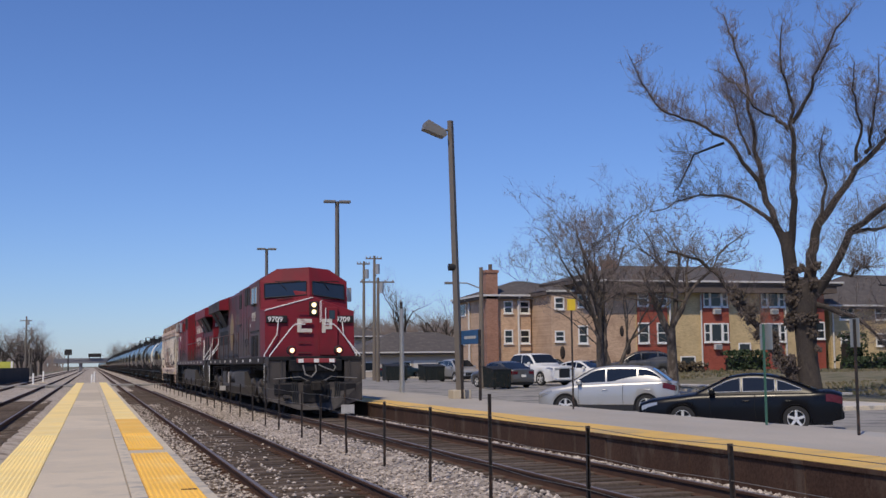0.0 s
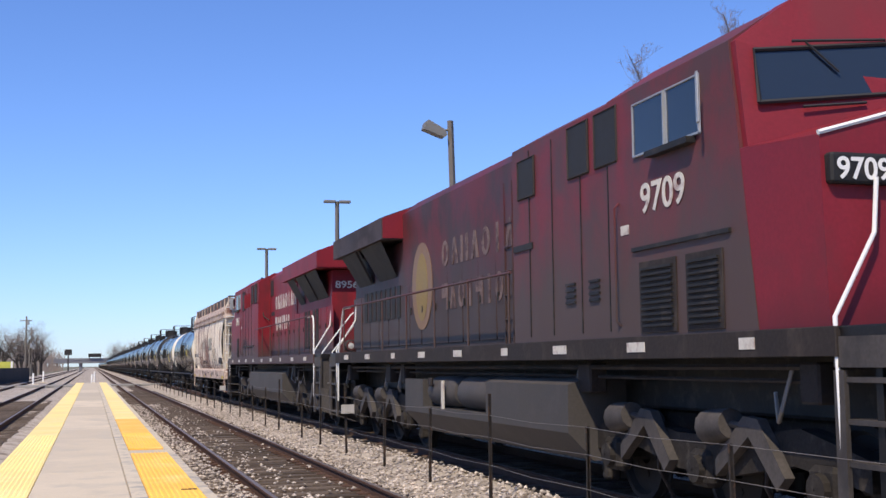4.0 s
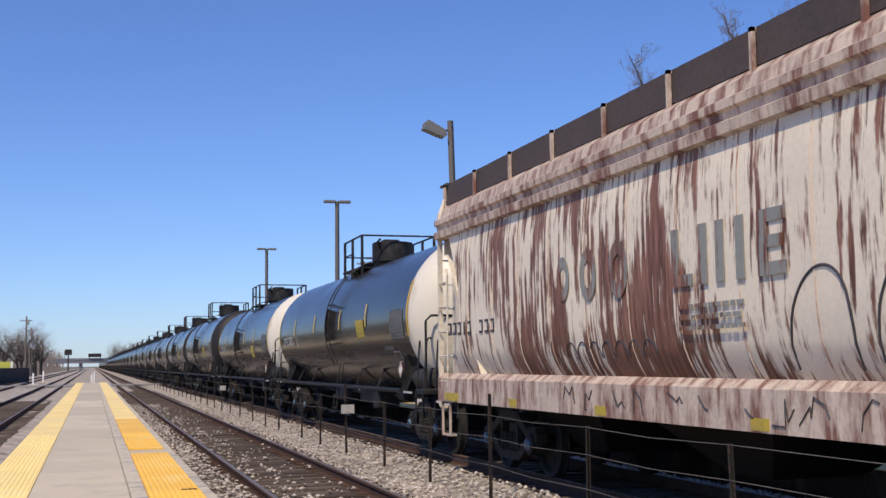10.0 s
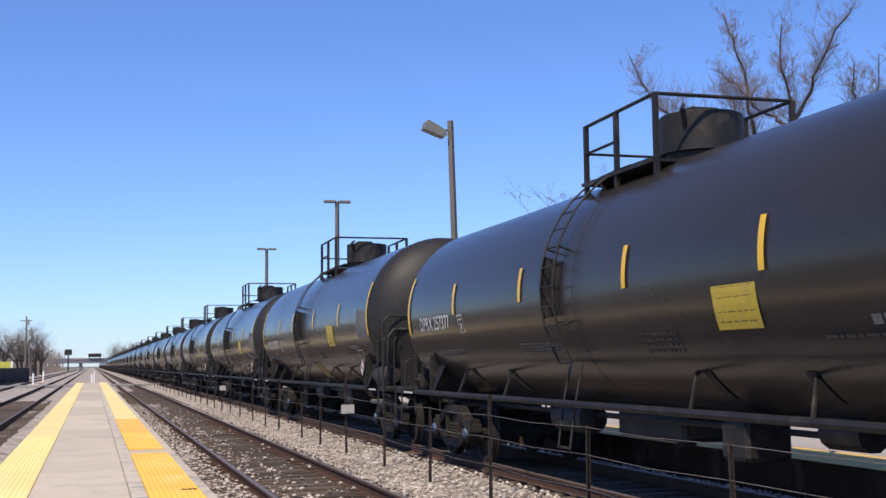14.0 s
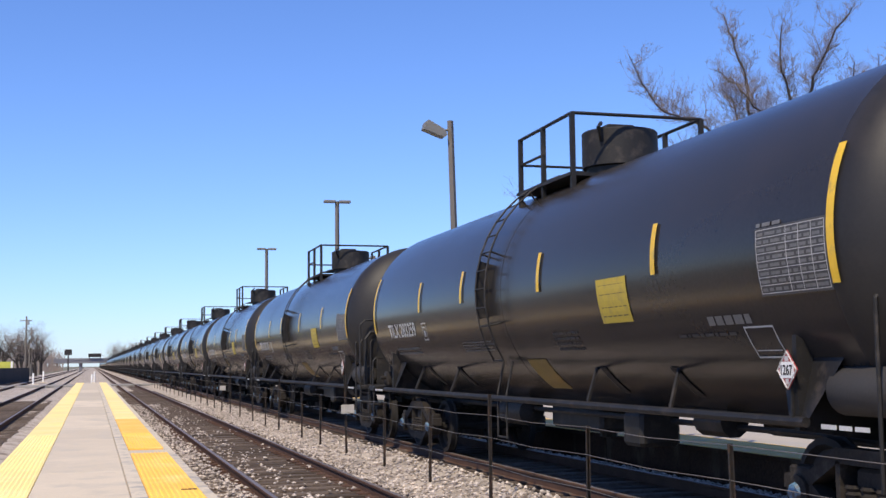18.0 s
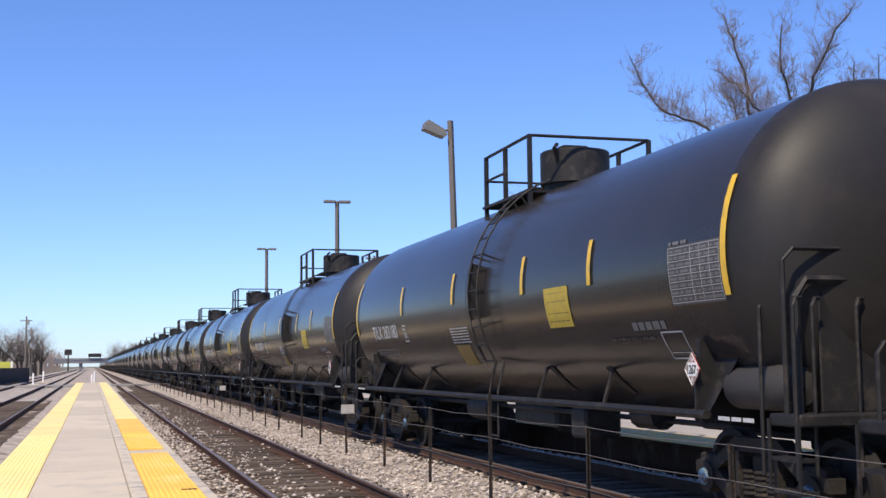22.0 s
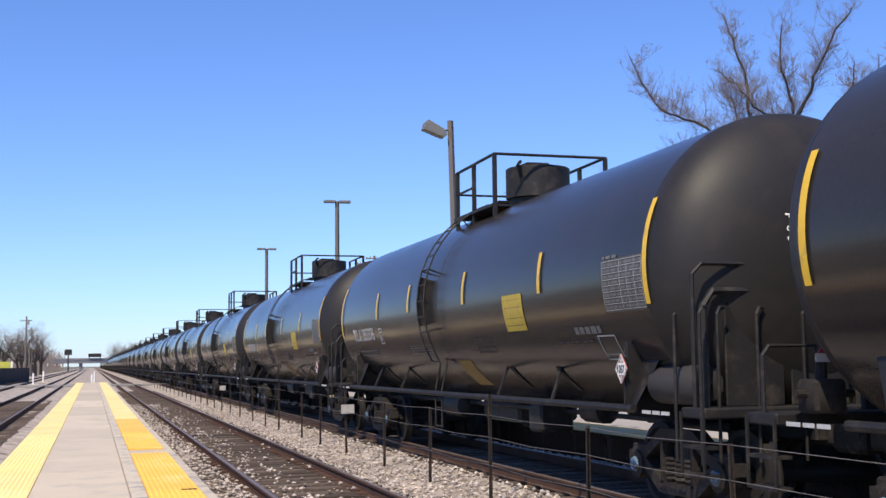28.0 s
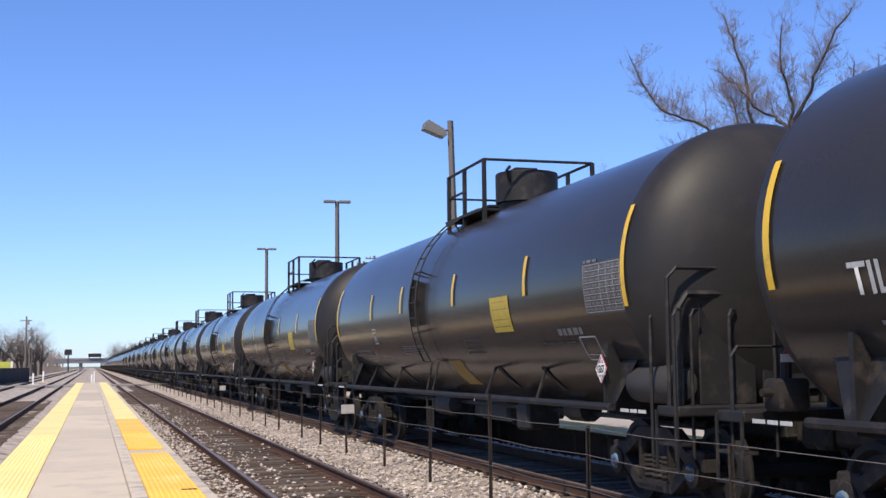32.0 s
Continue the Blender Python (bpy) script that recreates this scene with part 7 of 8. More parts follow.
def apartment_right():
    h = thing("apartment_house", "yellow and red brick apartment house with white windows and brown eaves", "apartment house", group="apartment houses")
    Y = 84.0
    part("wall", Shape().box(33.15, 40.05, Y, Y + 12, 0.2, 6.9), TAN, h)
    part("wall", Shape().box(40.05, 56.8, Y + 0.004, Y + 12, 0.2, 7.05), YELBRICK, h)
    hip_roof(h, 35.6, 56.8, Y, Y + 12, 7.75, 1.7, 1.15)
    hip_roof(h, 33.15, 40.0, Y + 0.3, Y + 11, 7.0, 1.2, 0.4)
    part("fascia", Shape().box(35.0, 57.4, Y - 1.0, Y + 12, 6.85, 7.43), EAVE, h)
    chimney(h, 38.3, Y + 4, 7.8, 9.2, 0.36)
    chimney(h, 40.2, Y + 5, 7.8, 9.75, 0.50)
    for x0, x1 in ((40.2, 42.75), (45.8, 48.1), (50.95, 53.0), (55.7, 56.75)):
        by = Y - 0.12
        bay = part("red_bay", Shape().box(x0, x1, by, Y + 0.1, 0.4, 7.05, 0.01), REDBRICK, h)
    for x0 in (40.3, 41.9):
        for z0, z1 in ((3.05, 4.45), (5.9, 6.9)):
            window(h, x0, x0 + 0.75, z0, z1, Y - 0.13)
    for x0 in (45.95, 51.05):
        for z0 in (3.10, 5.85):
            hi = 1.30 if z0 < 5 else 1.1
            window(h, x0, x0 + 0.38, z0, z0 + hi, Y - 0.13, mid=True)
            window(h, x0 + 0.58, x0 + 1.40, z0, z0 + hi, Y - 0.13, mid=False)
            window(h, x0 + 1.60, x0 + 1.95, z0, z0 + hi, Y - 0.13, mid=True)
            ac = part("air_conditioner", Shape().box(x0 + 0.70, x0 + 1.30, Y - 0.45, Y - 0.13, z0 - 0.65, z0 - 0.25, 0.02), GUTTER, h)
            part("grille", Shape().box(x0 + 0.75, x0 + 1.25, Y - 0.46, Y - 0.451, z0 - 0.60, z0 - 0.30), SIGNBACK, ac)
    for z0, z1 in ((3.2, 3.85), (5.65, 6.4)):
        window(h, 33.5, 34.1, z0, z1, Y)
    window(h, 35.4, 36.0, 3.05, 4.25, Y)
    window(h, 35.4, 36.0, 5.8, 6.6, Y)
    window(h, 43.9, 45.0, 1.1, 1.85, Y, mid=False)
    window(h, 49.0, 49.9, 2.15, 2.85, Y, mid=False)
    window(h, 55.85, 56.6, 3.3, 4.5, Y - 0.13)
    for x in (45.65, 53.15, 42.95):
        part("downspout", Shape().tube([(x, Y - 0.4, 7.0), (x, Y - 0.16, 6.7), (x, Y - 0.16, 0.9)], 0.07, 6), GUTTER, h)
    for x, z, r in ((36.7, 3.9, 0.2), (37.5, 2.9, 0.62), (38.9, 3.9, 0.5), (39.4, 2.6, 0.65), (34.0, 2.3, 0.6)):
        part("wall_ornament", Shape().lathe([(0.01, -0.10), (r * 0.32, -0.09), (r * 0.5, -0.02)], 12, "y", (0, 0, 0)), POSTSTEEL, h, "dark metal wall ornament", at=(x, Y - 0.004, z)).scale = (0.7, 1, 1.7)
    return h


apartment_right()


def apartment_far():
    h = thing("apartment_house", "yellow brick apartment house behind bare trees", "apartment house", group="apartment houses")
    Y = 80.0
    part("wall", Shape().box(58.0, 84.0, Y + 5, Y + 15, 0.4, 5.9), YELBRICK, h)
    hip_roof(h, 58.0, 84.0, Y + 5, Y + 15, 6.0, 2.9, 0.6)
    for x in (59.0, 62.4, 66.0, 70.5):
        for z in (2.7, 4.9):
            window(h, x, x + 1.2, z, z + 0.9, Y + 5)
    for x in (58.2, 64.6):
        part("downspout", Shape().tube([(x, Y + 4.88, 5.7), (x, Y + 4.88, 0.8)], 0.08, 6), GUTTER, h)
    return h


apartment_far()


def bungalow(x, y, w, d, z, h, rise, wall, label, doors):
    b = thing("house", label, "house", (x, y, z), group="low houses beyond the car park")
    part("wall", Shape().box(0, w, 0, d, -0.5, h), wall, b)
    rf = hip_roof(b, 0, w, 0, d, h + 0.1, rise, 0.6)
    for a, c in doors:
        part("garage_door", Shape().box(a, c, -0.05, 0.02, 0.0, 2.1, 0.01), GUTTER, b)
    for k in range(int(w // 4)):
        wn = part("window", Shape().box(k * 4 + 0.6, k * 4 + 1.7, -0.05, 0.01, 1.0, 2.0), WHITE, b)
        part("pane", Shape().box(k * 4 + 0.7, k * 4 + 1.6, -0.06, -0.051, 1.1, 1.9), WINGLASS, wn)
    return b


bungalow(26.5, 122, 15, 10, -0.2, 2.9, 2.2, SIDING, "low pale house with a brown shingle roof", ((6.0, 8.5), (9.5, 12.0)))
bungalow(24.5, 140, 9, 9, -0.2, 5.0, 1.8, SIDING, "two-storey pale house with a grey roof", ((1.0, 3.2),))
bungalow(42.5, 140, 14, 10, 0, 3.0, 2.5, SIDING, "low house behind bare trees", ())


def dumpster(x, y, w, d, h, rz):
    c = thing("dumpster", "dark green steel waste bin with a black lid", "waste bin", (x, y, lot(y)), rz, group="waste bins in the car park")
    part("body", Shape().prism([(-d / 2, 0.12), (d / 2, 0.12), (d / 2 + 0.1, h - 0.1), (d / 2 + 0.1, h), (-d / 2 - 0.02, h * 0.86), (-d / 2 - 0.02, h * 0.76)], -w / 2, w / 2, "x"), BINGREEN, c)
    part("lid", Shape().prism([(-d / 2 - 0.05, h * 0.86), (d / 2 + 0.12, h), (d / 2 + 0.12, h + 0.06), (-d / 2 - 0.05, h * 0.86 + 0.06)], -w / 2 - 0.03, w / 2 + 0.03, "x"), RUBBER, c)
    for k in range(4):
        part("rib", Shape().box(-w / 2 + w * (k + 0.5) / 4 - 0.03, -w / 2 + w * (k + 0.5) / 4 + 0.03, -d / 2 - 0.06, -d / 2 - 0.0, 0.2, h * 0.74), BINGREEN, c)
    for a in (-1, 1):
        part("wheel", Shape().lathe([(0.01, a * w * 0.4), (0.08, a * w * 0.4), (0.08, a * w * 0.4 + 0.05), (0.01, a * w * 0.4 + 0.05)], 10, "x", (0, -d / 2 + 0.1, 0.08)), RUBBER, c)
    return c


dumpster(21.21, 61.91, 1.15, 0.95, 1.2, 15)
dumpster(24.88, 88.0, 1.7, 1.2, 1.3, 5)
dumpster(22.6, 90.5, 1.7, 1.2, 1.35, 0)


# ---- vehicles ----
def paint(name, col, metal=0.3):
    return surface(name, col, 0.34, metal, var=0.05, scale=2, grain=60, bump=0.0, coat=0.5)


TYRE = surface("tyre_rubber", (0.02, 0.02, 0.021), 0.8, var=0.2, scale=6)
ALLOY = surface("alloy_rim", (0.72, 0.72, 0.71), 0.35, 0.3, var=0.05)
CARGLASS = pane("car_glass", (0.012, 0.014, 0.016), 0.04)
TAIL = surface("tail_lamp_red", (0.09, 0.005, 0.010), 0.2, var=0.1)
HLENS = surface("headlamp_clear", (0.42, 0.42, 0.42), 0.12, 0.4, var=0.2, scale=20)
CHROME = surface("bright_trim", (0.50, 0.50, 0.50), 0.3, var=0.03)
TRIM = surface("black_trim", (0.018, 0.018, 0.019), 0.5, var=0.1)
SHUT = surface("panel_gap", (0.008, 0.008, 0.008), 0.8, var=0.1)


def wheel(parent, x, y, r, d):
    w = part("wheel", Shape().lathe([(r * 0.66, d * 0.0), (r * 0.97, d * 0.01), (r, d * 0.05), (r, d * 0.17), (r * 0.96, d * 0.21), (r * 0.66, d * 0.21)], 28, "x"), TYRE, parent, smooth=40, at=(x, y, r))
    rim = Shape().lathe([(r * 0.66, d * 0.205), (r * 0.64, d * 0.19), (r * 0.60, d * 0.12), (0.02, d * 0.12)], 28, "x")
    part("rim_dish", rim, TRIM, w, smooth=40)
    sp = Shape().lathe([(r * 0.67, d * 0.207), (r * 0.64, d * 0.215), (r * 0.60, d * 0.19)], 28, "x").lathe([(r * 0.16, d * 0.14), (r * 0.16, d * 0.20), (0.01, d * 0.205)], 14, "x")
    for k in range(5):
        a = k * 2 * math.pi / 5 + 0.3
        ca, sa = math.cos(a), math.sin(a)
        tx, ty = -sa * r * 0.11, ca * r * 0.11
        sp.add([(d * 0.195, ca * r * 0.1 + tx, sa * r * 0.1 + ty), (d * 0.195, ca * r * 0.1 - tx, sa * r * 0.1 - ty), (d * 0.203, ca * r * 0.64 - tx * 0.8, sa * r * 0.64 - ty * 0.8), (d * 0.203, ca * r * 0.64 + tx * 0.8, sa * r * 0.64 + ty * 0.8)], [(0, 1, 2, 3)])
    part("rim", sp, ALLOY, w)
    return w


def vehicle(name, label, at, rz, m, L, W, prof, roof, wheels, r, lower=None, boxy=1.0, truck_bed=None, rails=False, trim=None):
    """A car along y, its nose towards -y. prof: (y, top) of the body; roof: glass base front, roof front, roof rear, glass base rear, roof height, belt height."""
    c = thing(name, label, "car", at, rz, group="parked cars")
    hw = W / 2
    zb = 0.22
    py, pz = [p[0] for p in prof], [p[1] for p in prof]

    def top(y):
        return sum(np.interp(y + o, py, pz) for o in (-0.14, -0.07, 0, 0.07, 0.14)) / 5

    def half(y):
        e = min(1.0, (L / 2 - abs(y)) / 0.75)
        return hw * (0.78 + 0.22 * math.sin(math.pi / 2 * max(0.0, e)) ** 0.7)

    body = Shape()
    rows = []
    ns = 72
    for k in range(ns + 1):
        y = -L / 2 + L * k / ns
        z, wid = top(y), half(y)
        low = zb + 0.10 * max(0.0, 1 - (L / 2 - abs(y)) / 0.5)
        for wy in wheels:
            dd = r * 1.14
            if abs(y - wy) < dd:
                low = max(low, r + math.sqrt(dd * dd - (y - wy) ** 2))
        low = min(low, z - 0.10)
        zm = max(low + 0.02, z * 0.60)
        zs = max(zm + 0.02, z - 0.13)
        ring = [(-wid * 0.90, low), (-wid * 0.985, low + 0.015), (-wid * 0.992, low + (zm - low) * 0.5), (-wid, zm), (-wid * 0.985, zs), (-wid * 0.955, z - 0.045), (-wid * 0.90, z - 0.012), (-wid * 0.55, z + 0.02), (0, z + 0.03)]
        ring += [(-p, q) for p, q in ring[-2::-1]]
        rows.append([(p, y, q) for p, q in ring])
    n = len(rows[0])
    body.add([p for q in rows for p in q], [(j * n + i, (j + 1) * n + i, (j + 1) * n + i + 1, j * n + i + 1) for j in range(ns) for i in range(n - 1)] + [tuple(range(n)), tuple(ns * n + i for i in range(n - 1, -1, -1))])
    part("body", body, m, c, smooth=60)
    part("underbody", Shape().box(-hw * 0.86, hw * 0.86, -L / 2 + 0.25, L / 2 - 0.25, 0.18, 0.62), TRIM, c)
    g0, r0, r1, g1, zr, zbelt = roof
    gw, rw = hw * 0.93, hw * 0.72 * boxy
    ctrl_y = [g0 - 0.15, g0, r0, r0 + 0.35, (r0 + r1) / 2, r1 - 0.3, r1, g1, g1 + 0.15]
    ctrl_z = [zbelt - 0.12, zbelt - 0.02, zr - 0.07, zr - 0.015, zr, zr - 0.02, zr - 0.08, top(g1) - 0.02, top(g1) - 0.1]

    def crown(y):
        return sum(np.interp(y + o, ctrl_y, ctrl_z) for o in (-0.16, -0.08, 0, 0.08, 0.16)) / 5

    def flank(z):
        k = max(0.0, (z - zbelt) / (zr - zbelt))
        return gw + (rw - gw) * k

    gh = Shape()
    ng = 40
    st = [g0 + (g1 - g0) * k / ng for k in range(ng + 1)]
    vs = []
    for y in st:
        z = crown(y)
        zl = min(z - 0.02, top(y) - 0.03)
        ze = max(zl + 0.005, z - 0.07)
        w1 = flank(ze)
        vs += [(-min(gw, half(y) * 0.95), y, zl), (-w1, y, ze), (-w1 * 0.94, y, max(ze, z - 0.02)), (-w1 * 0.6, y, z), (0, y, z + 0.015)]
        vs += [(w1 * 0.6, y, z), (w1 * 0.94, y, max(ze, z - 0.02)), (w1, y, ze), (min(gw, half(y) * 0.95), y, zl)]
    gh.add(vs, [(j * 9 + i, (j + 1) * 9 + i, (j + 1) * 9 + i + 1, j * 9 + i + 1) for j in range(ng) for i in range(8)])
    part("roof", gh, m, c, smooth=50)

    def belt(y):
        return top(y) + 0.035

    lo = [y for y in st if crown(y) - 0.105 > belt(y) + 0.02]
    ya, yb = lo[0], lo[-1]
    if truck_bed is None:
        cuts = [0.0, 0.36, 0.73, 1.0]
    else:
        cuts = [0.0, 0.50, 1.0]
    for d in (-1, 1):
        for ca, cb in zip(cuts, cuts[1:]):
            p0, p1 = ya + (yb - ya) * ca + (0.03 if ca else 0), ya + (yb - ya) * cb - (0.03 if cb < 1 else 0)
            up, dn = [], []
            for k in range(9):
                y = p0 + (p1 - p0) * k / 8
                z1, z0 = crown(y) - 0.10, belt(y)
                up.append((d * (flank(z1) + 0.012), y, z1))
                dn.append((d * (flank(z0) + 0.004), y, z0))
            loop = dn + up[::-1]
            wn = part("side_window", Shape().add(dn + up, [(k, k + 1, k + 10, k + 9) for k in range(8)]), CARGLASS, c)
            if trim:
                part("window_trim", Shape().tube(loop + [loop[0]], 0.011, 4), trim, wn)
        for yy in (g0 + 0.45, (r0 + r1) / 2 + 0.02):
            part("door_gap", Shape().tube([(d * hw * 0.99, yy, zbelt - 0.02), (d * (hw + 0.001), yy - 0.02, 0.60), (d * hw * 0.995, yy + 0.02, 0.32)], 0.007, 4), SHUT, c)
        for yy in (g0 + 1.25, (r0 + r1) / 2 + 0.75):
            part("door_handle", Shape().box(d * hw - 0.02, d * hw + 0.02, yy, yy + 0.18, zbelt - 0.21, zbelt - 0.18, 0.005), m, c)
        part("mirror", Shape().box(d * (hw + 0.06) - 0.10, d * (hw + 0.06) + 0.08, g0 + 0.42, g0 + 0.56, zbelt - 0.02, zbelt + 0.13, 0.03), m, c)
        hl = Shape()
        for k in range(6):
            y = -L / 2 + 0.06 + 0.085 * k
            z = top(y)
            hl.v += [(d * (half(y) * 0.993 + 0.010), y, z - 0.20 + 0.012 * k), (d * (half(y) * 0.975 + 0.012), y, z - 0.075 + 0.0 * k)]
        hl.f = [(2 * k, 2 * k + 2, 2 * k + 3, 2 * k + 1) for k in range(5)]
        hl.mi = [0] * 5
        part("headlight", hl, HLENS, c)
        part("front_lamp", Shape().add([(d * half(-L / 2) * 0.98, -L / 2 - 0.012, top(-L / 2) - 0.19), (d * half(-L / 2) * 0.55, -L / 2 - 0.012, top(-L / 2) - 0.16), (d * half(-L / 2) * 0.60, -L / 2 - 0.012, top(-L / 2) - 0.05), (d * half(-L / 2) * 0.97, -L / 2 - 0.012, top(-L / 2) - 0.06)], [(0, 1, 2, 3)]), HLENS, c)
        tl = Shape()
        for k in range(5):
            y = L / 2 - 0.40 + 0.10 * k
            z = top(y)
            tl.v += [(d * (half(y) * 0.99 + 0.010), y, z - 0.26), (d * (half(y) * 0.975 + 0.012), y, z - 0.07)]
        tl.f = [(2 * k, 2 * k + 2, 2 * k + 3, 2 * k + 1) for k in range(4)]
        tl.mi = [0] * 4
        part("tail_light", tl, TAIL, c)
        part("rear_lamp", Shape().add([(d * half(L / 2) * 0.98, L / 2 + 0.012, top(L / 2) - 0.26), (d * half(L / 2) * 0.50, L / 2 + 0.012, top(L / 2) - 0.24), (d * half(L / 2) * 0.50, L / 2 + 0.012, top(L / 2) - 0.08), (d * half(L / 2) * 0.97, L / 2 + 0.012, top(L / 2) - 0.08)], [(0, 1, 2, 3)]), TAIL, c)
        for wy in wheels:
            wheel(c, d * (hw - 0.225), wy, r, d)
            arch = [(d * hw * 0.97, wy + r * 1.12 * math.cos(q * math.pi / 12), r + r * 1.12 * math.sin(q * math.pi / 12)) for q in range(-1, 14)]
            part("wheel_arch", Shape().tube(arch, 0.035, 4), lower or m, c)
        if rails:
            part("roof_rail", Shape().tube([(d * rw * 0.9, r0 + 0.3, zr - 0.02), (d * rw * 0.9, r0 + 0.4, zr + 0.04), (d * rw * 0.9, r1 - 0.5, zr + 0.04), (d * rw * 0.9, r1 - 0.3, zr - 0.02)], 0.018, 5), TRIM, c)
        if lower:
            part("sill_trim", Shape().box(d * hw - 0.02, d * hw + 0.012, wheels[0] + r * 1.15, wheels[1] - r * 1.15, 0.20, 0.40, 0.015), lower, c)
    for (y0, y1, nm) in ((g0 + 0.10, r0 + 0.02, "windscreen"), (g1 - 0.08, r1 + 0.0, "rear_window")):
        sgn = -1 if y0 < y1 else 1
        q = []
        for k in range(5):
            y = y0 + (y1 - y0) * k / 4
            z = crown(y)
            w1 = flank(z - 0.07) * 0.90
            q += [(-w1, y + sgn * 0.010, z + 0.006), (0, y + sgn * 0.014, z + 0.024), (w1, y + sgn * 0.010, z + 0.006)]
        part(nm, Shape().add(q, [(3 * k + i, 3 * k + 1 + i, 3 * k + 4 + i, 3 * k + 3 + i) for k in range(4) for i in range(2)]), CARGLASS, c)
    fw = half(-L / 2)
    part("grille", Shape().box(-fw * 0.52, fw * 0.52, -L / 2 - 0.02, -L / 2 + 0.06, 0.48, prof[0][1] - 0.06, 0.02), TRIM, c)
    part("front_bumper", Shape().box(-fw * 0.95, fw * 0.95, -L / 2 - 0.03, -L / 2 + 0.2, 0.30, 0.46, 0.05), lower or m, c)
    part("rear_bumper", Shape().box(-fw * 0.97, fw * 0.97, L / 2 - 0.2, L / 2 + 0.04, 0.32, 0.54, 0.05), lower or m, c)
    part("plate", Shape().box(-0.15, 0.15, L / 2 + 0.041, L / 2 + 0.048, 0.60, 0.74), WHITE, c)
    if truck_bed:
        part("bed_rail", Shape().box(-hw * 0.97, hw * 0.97, truck_bed[0], truck_bed[1], truck_bed[2] - 0.05, truck_bed[2] + 0.03, 0.02), m, c)
    return c


def at_heading(x, y):
    """Turn in degrees that points a vehicle's nose along (x, y)."""
    return math.degrees(math.atan2(x, -y))


NAVY = surface("midnight_blue_paint", (0.003, 0.003, 0.0045), 0.3, 0.0, var=0.05, scale=2, grain=60, bump=0.0, spec=0.3)
SILVER = paint("silver_paint", (0.44, 0.437, 0.43), 0.4)
WHITEP = paint("white_car_paint", (0.75, 0.75, 0.74), 0.0)
GREYP = paint("grey_car_paint", (0.10, 0.098, 0.095), 0.3)
BLUEP = paint("blue_car_paint", (0.03, 0.07, 0.22), 0.3)
TEALP = paint("dark_teal_paint", (0.012, 0.03, 0.04), 0.3)
SEDAN = [(-2.55, 0.70), (-2.35, 0.80), (-1.2, 0.95), (-0.9, 0.97), (1.55, 1.02), (2.35, 1.04), (2.55, 0.94)]
SUVP = [(-2.31, 0.76), (-2.05, 0.92), (-1.25, 1.04), (-0.95, 1.08), (2.0, 1.20), (2.31, 1.08)]
PICK = [(-2.95, 1.08), (-2.8, 1.16), (-1.4, 1.24), (-1.2, 1.28), (2.9, 1.32), (2.95, 1.25)]
SROOF = (-1.15, -0.25, 1.05, 2.05, 1.49, 0.98)
UROOF = (-1.35, -0.40, 1.55, 2.20, 1.69, 1.08)
vehicle("sedan", "midnight blue four-door sedan with silver alloy wheels", (16.48, 28.31, -0.2), at_heading(-0.83, 0.55), NAVY, 5.11, 1.85, SEDAN, SROOF, (-1.42, 1.42), 0.335, trim=CHROME)
vehicle("suv", "silver compact sport utility car with dark lower trim", (17.03, 37.87, -0.2), at_heading(-0.83, 0.55), SILVER, 4.62, 1.84, SUVP, UROOF, (-1.36, 1.36), 0.36, TRIM, 1.08, None, True)
vehicle("pickup_truck", "white four-door pickup truck", (26.33, 69.81, lot(69.8)), at_heading(0.30, -0.95), WHITEP, 5.9, 2.03, PICK, (-1.35, -0.7, 1.1, 1.35, 1.96, 1.28), (-1.85, 1.80), 0.42, None, 1.1, (1.3, 2.9, 1.32))
vehicle("sedan", "grey sedan parked with its tail lamps to the platform", (22.59, 65.14, lot(65)), at_heading(-0.19, 0.98), GREYP, 4.8, 1.8, SEDAN, SROOF, (-1.4, 1.4), 0.33)
vehicle("suv", "white sport utility car in the car park", (29.66, 76.1, lot(76)), at_heading(0.45, -0.9), WHITEP, 4.6, 1.85, SUVP, UROOF, (-1.36, 1.33), 0.35, TRIM, 1.08)
vehicle("sedan", "white sedan in the car park", (30.9, 72.6, lot(76)), at_heading(0.5, -0.86), WHITEP, 4.6, 1.78, SEDAN, SROOF, (-1.4, 1.4), 0.33)
vehicle("sedan", "blue sedan in the car park", (33.2, 76.2, lot(80)), at_heading(0.5, -0.86), BLUEP, 4.6, 1.78, SEDAN, SROOF, (-1.4, 1.4), 0.33)
vehicle("suv", "dark grey estate car with roof rails beyond the hedge", (33.6, 70.0, lot(70) + 0.33), at_heading(-0.9, 0.3), GREYP, 4.4, 1.85, SUVP, UROOF, (-1.36, 1.33), 0.35, TRIM, 1.08, None, True)
vehicle("suv", "silver sport utility car behind the lamp base", (26.7, 87.0, lot(87)), at_heading(0.1, -0.99), SILVER, 4.5, 1.84, SUVP, UROOF, (-1.36, 1.33), 0.35, TRIM, 1.08)
vehicle("sedan", "dark teal sedan parked by the low houses", (28.4, 111.0, lot(111)), at_heading(0.98, -0.1), TEALP, 4.7, 1.8, SEDAN, SROOF, (-1.4, 1.4), 0.33)


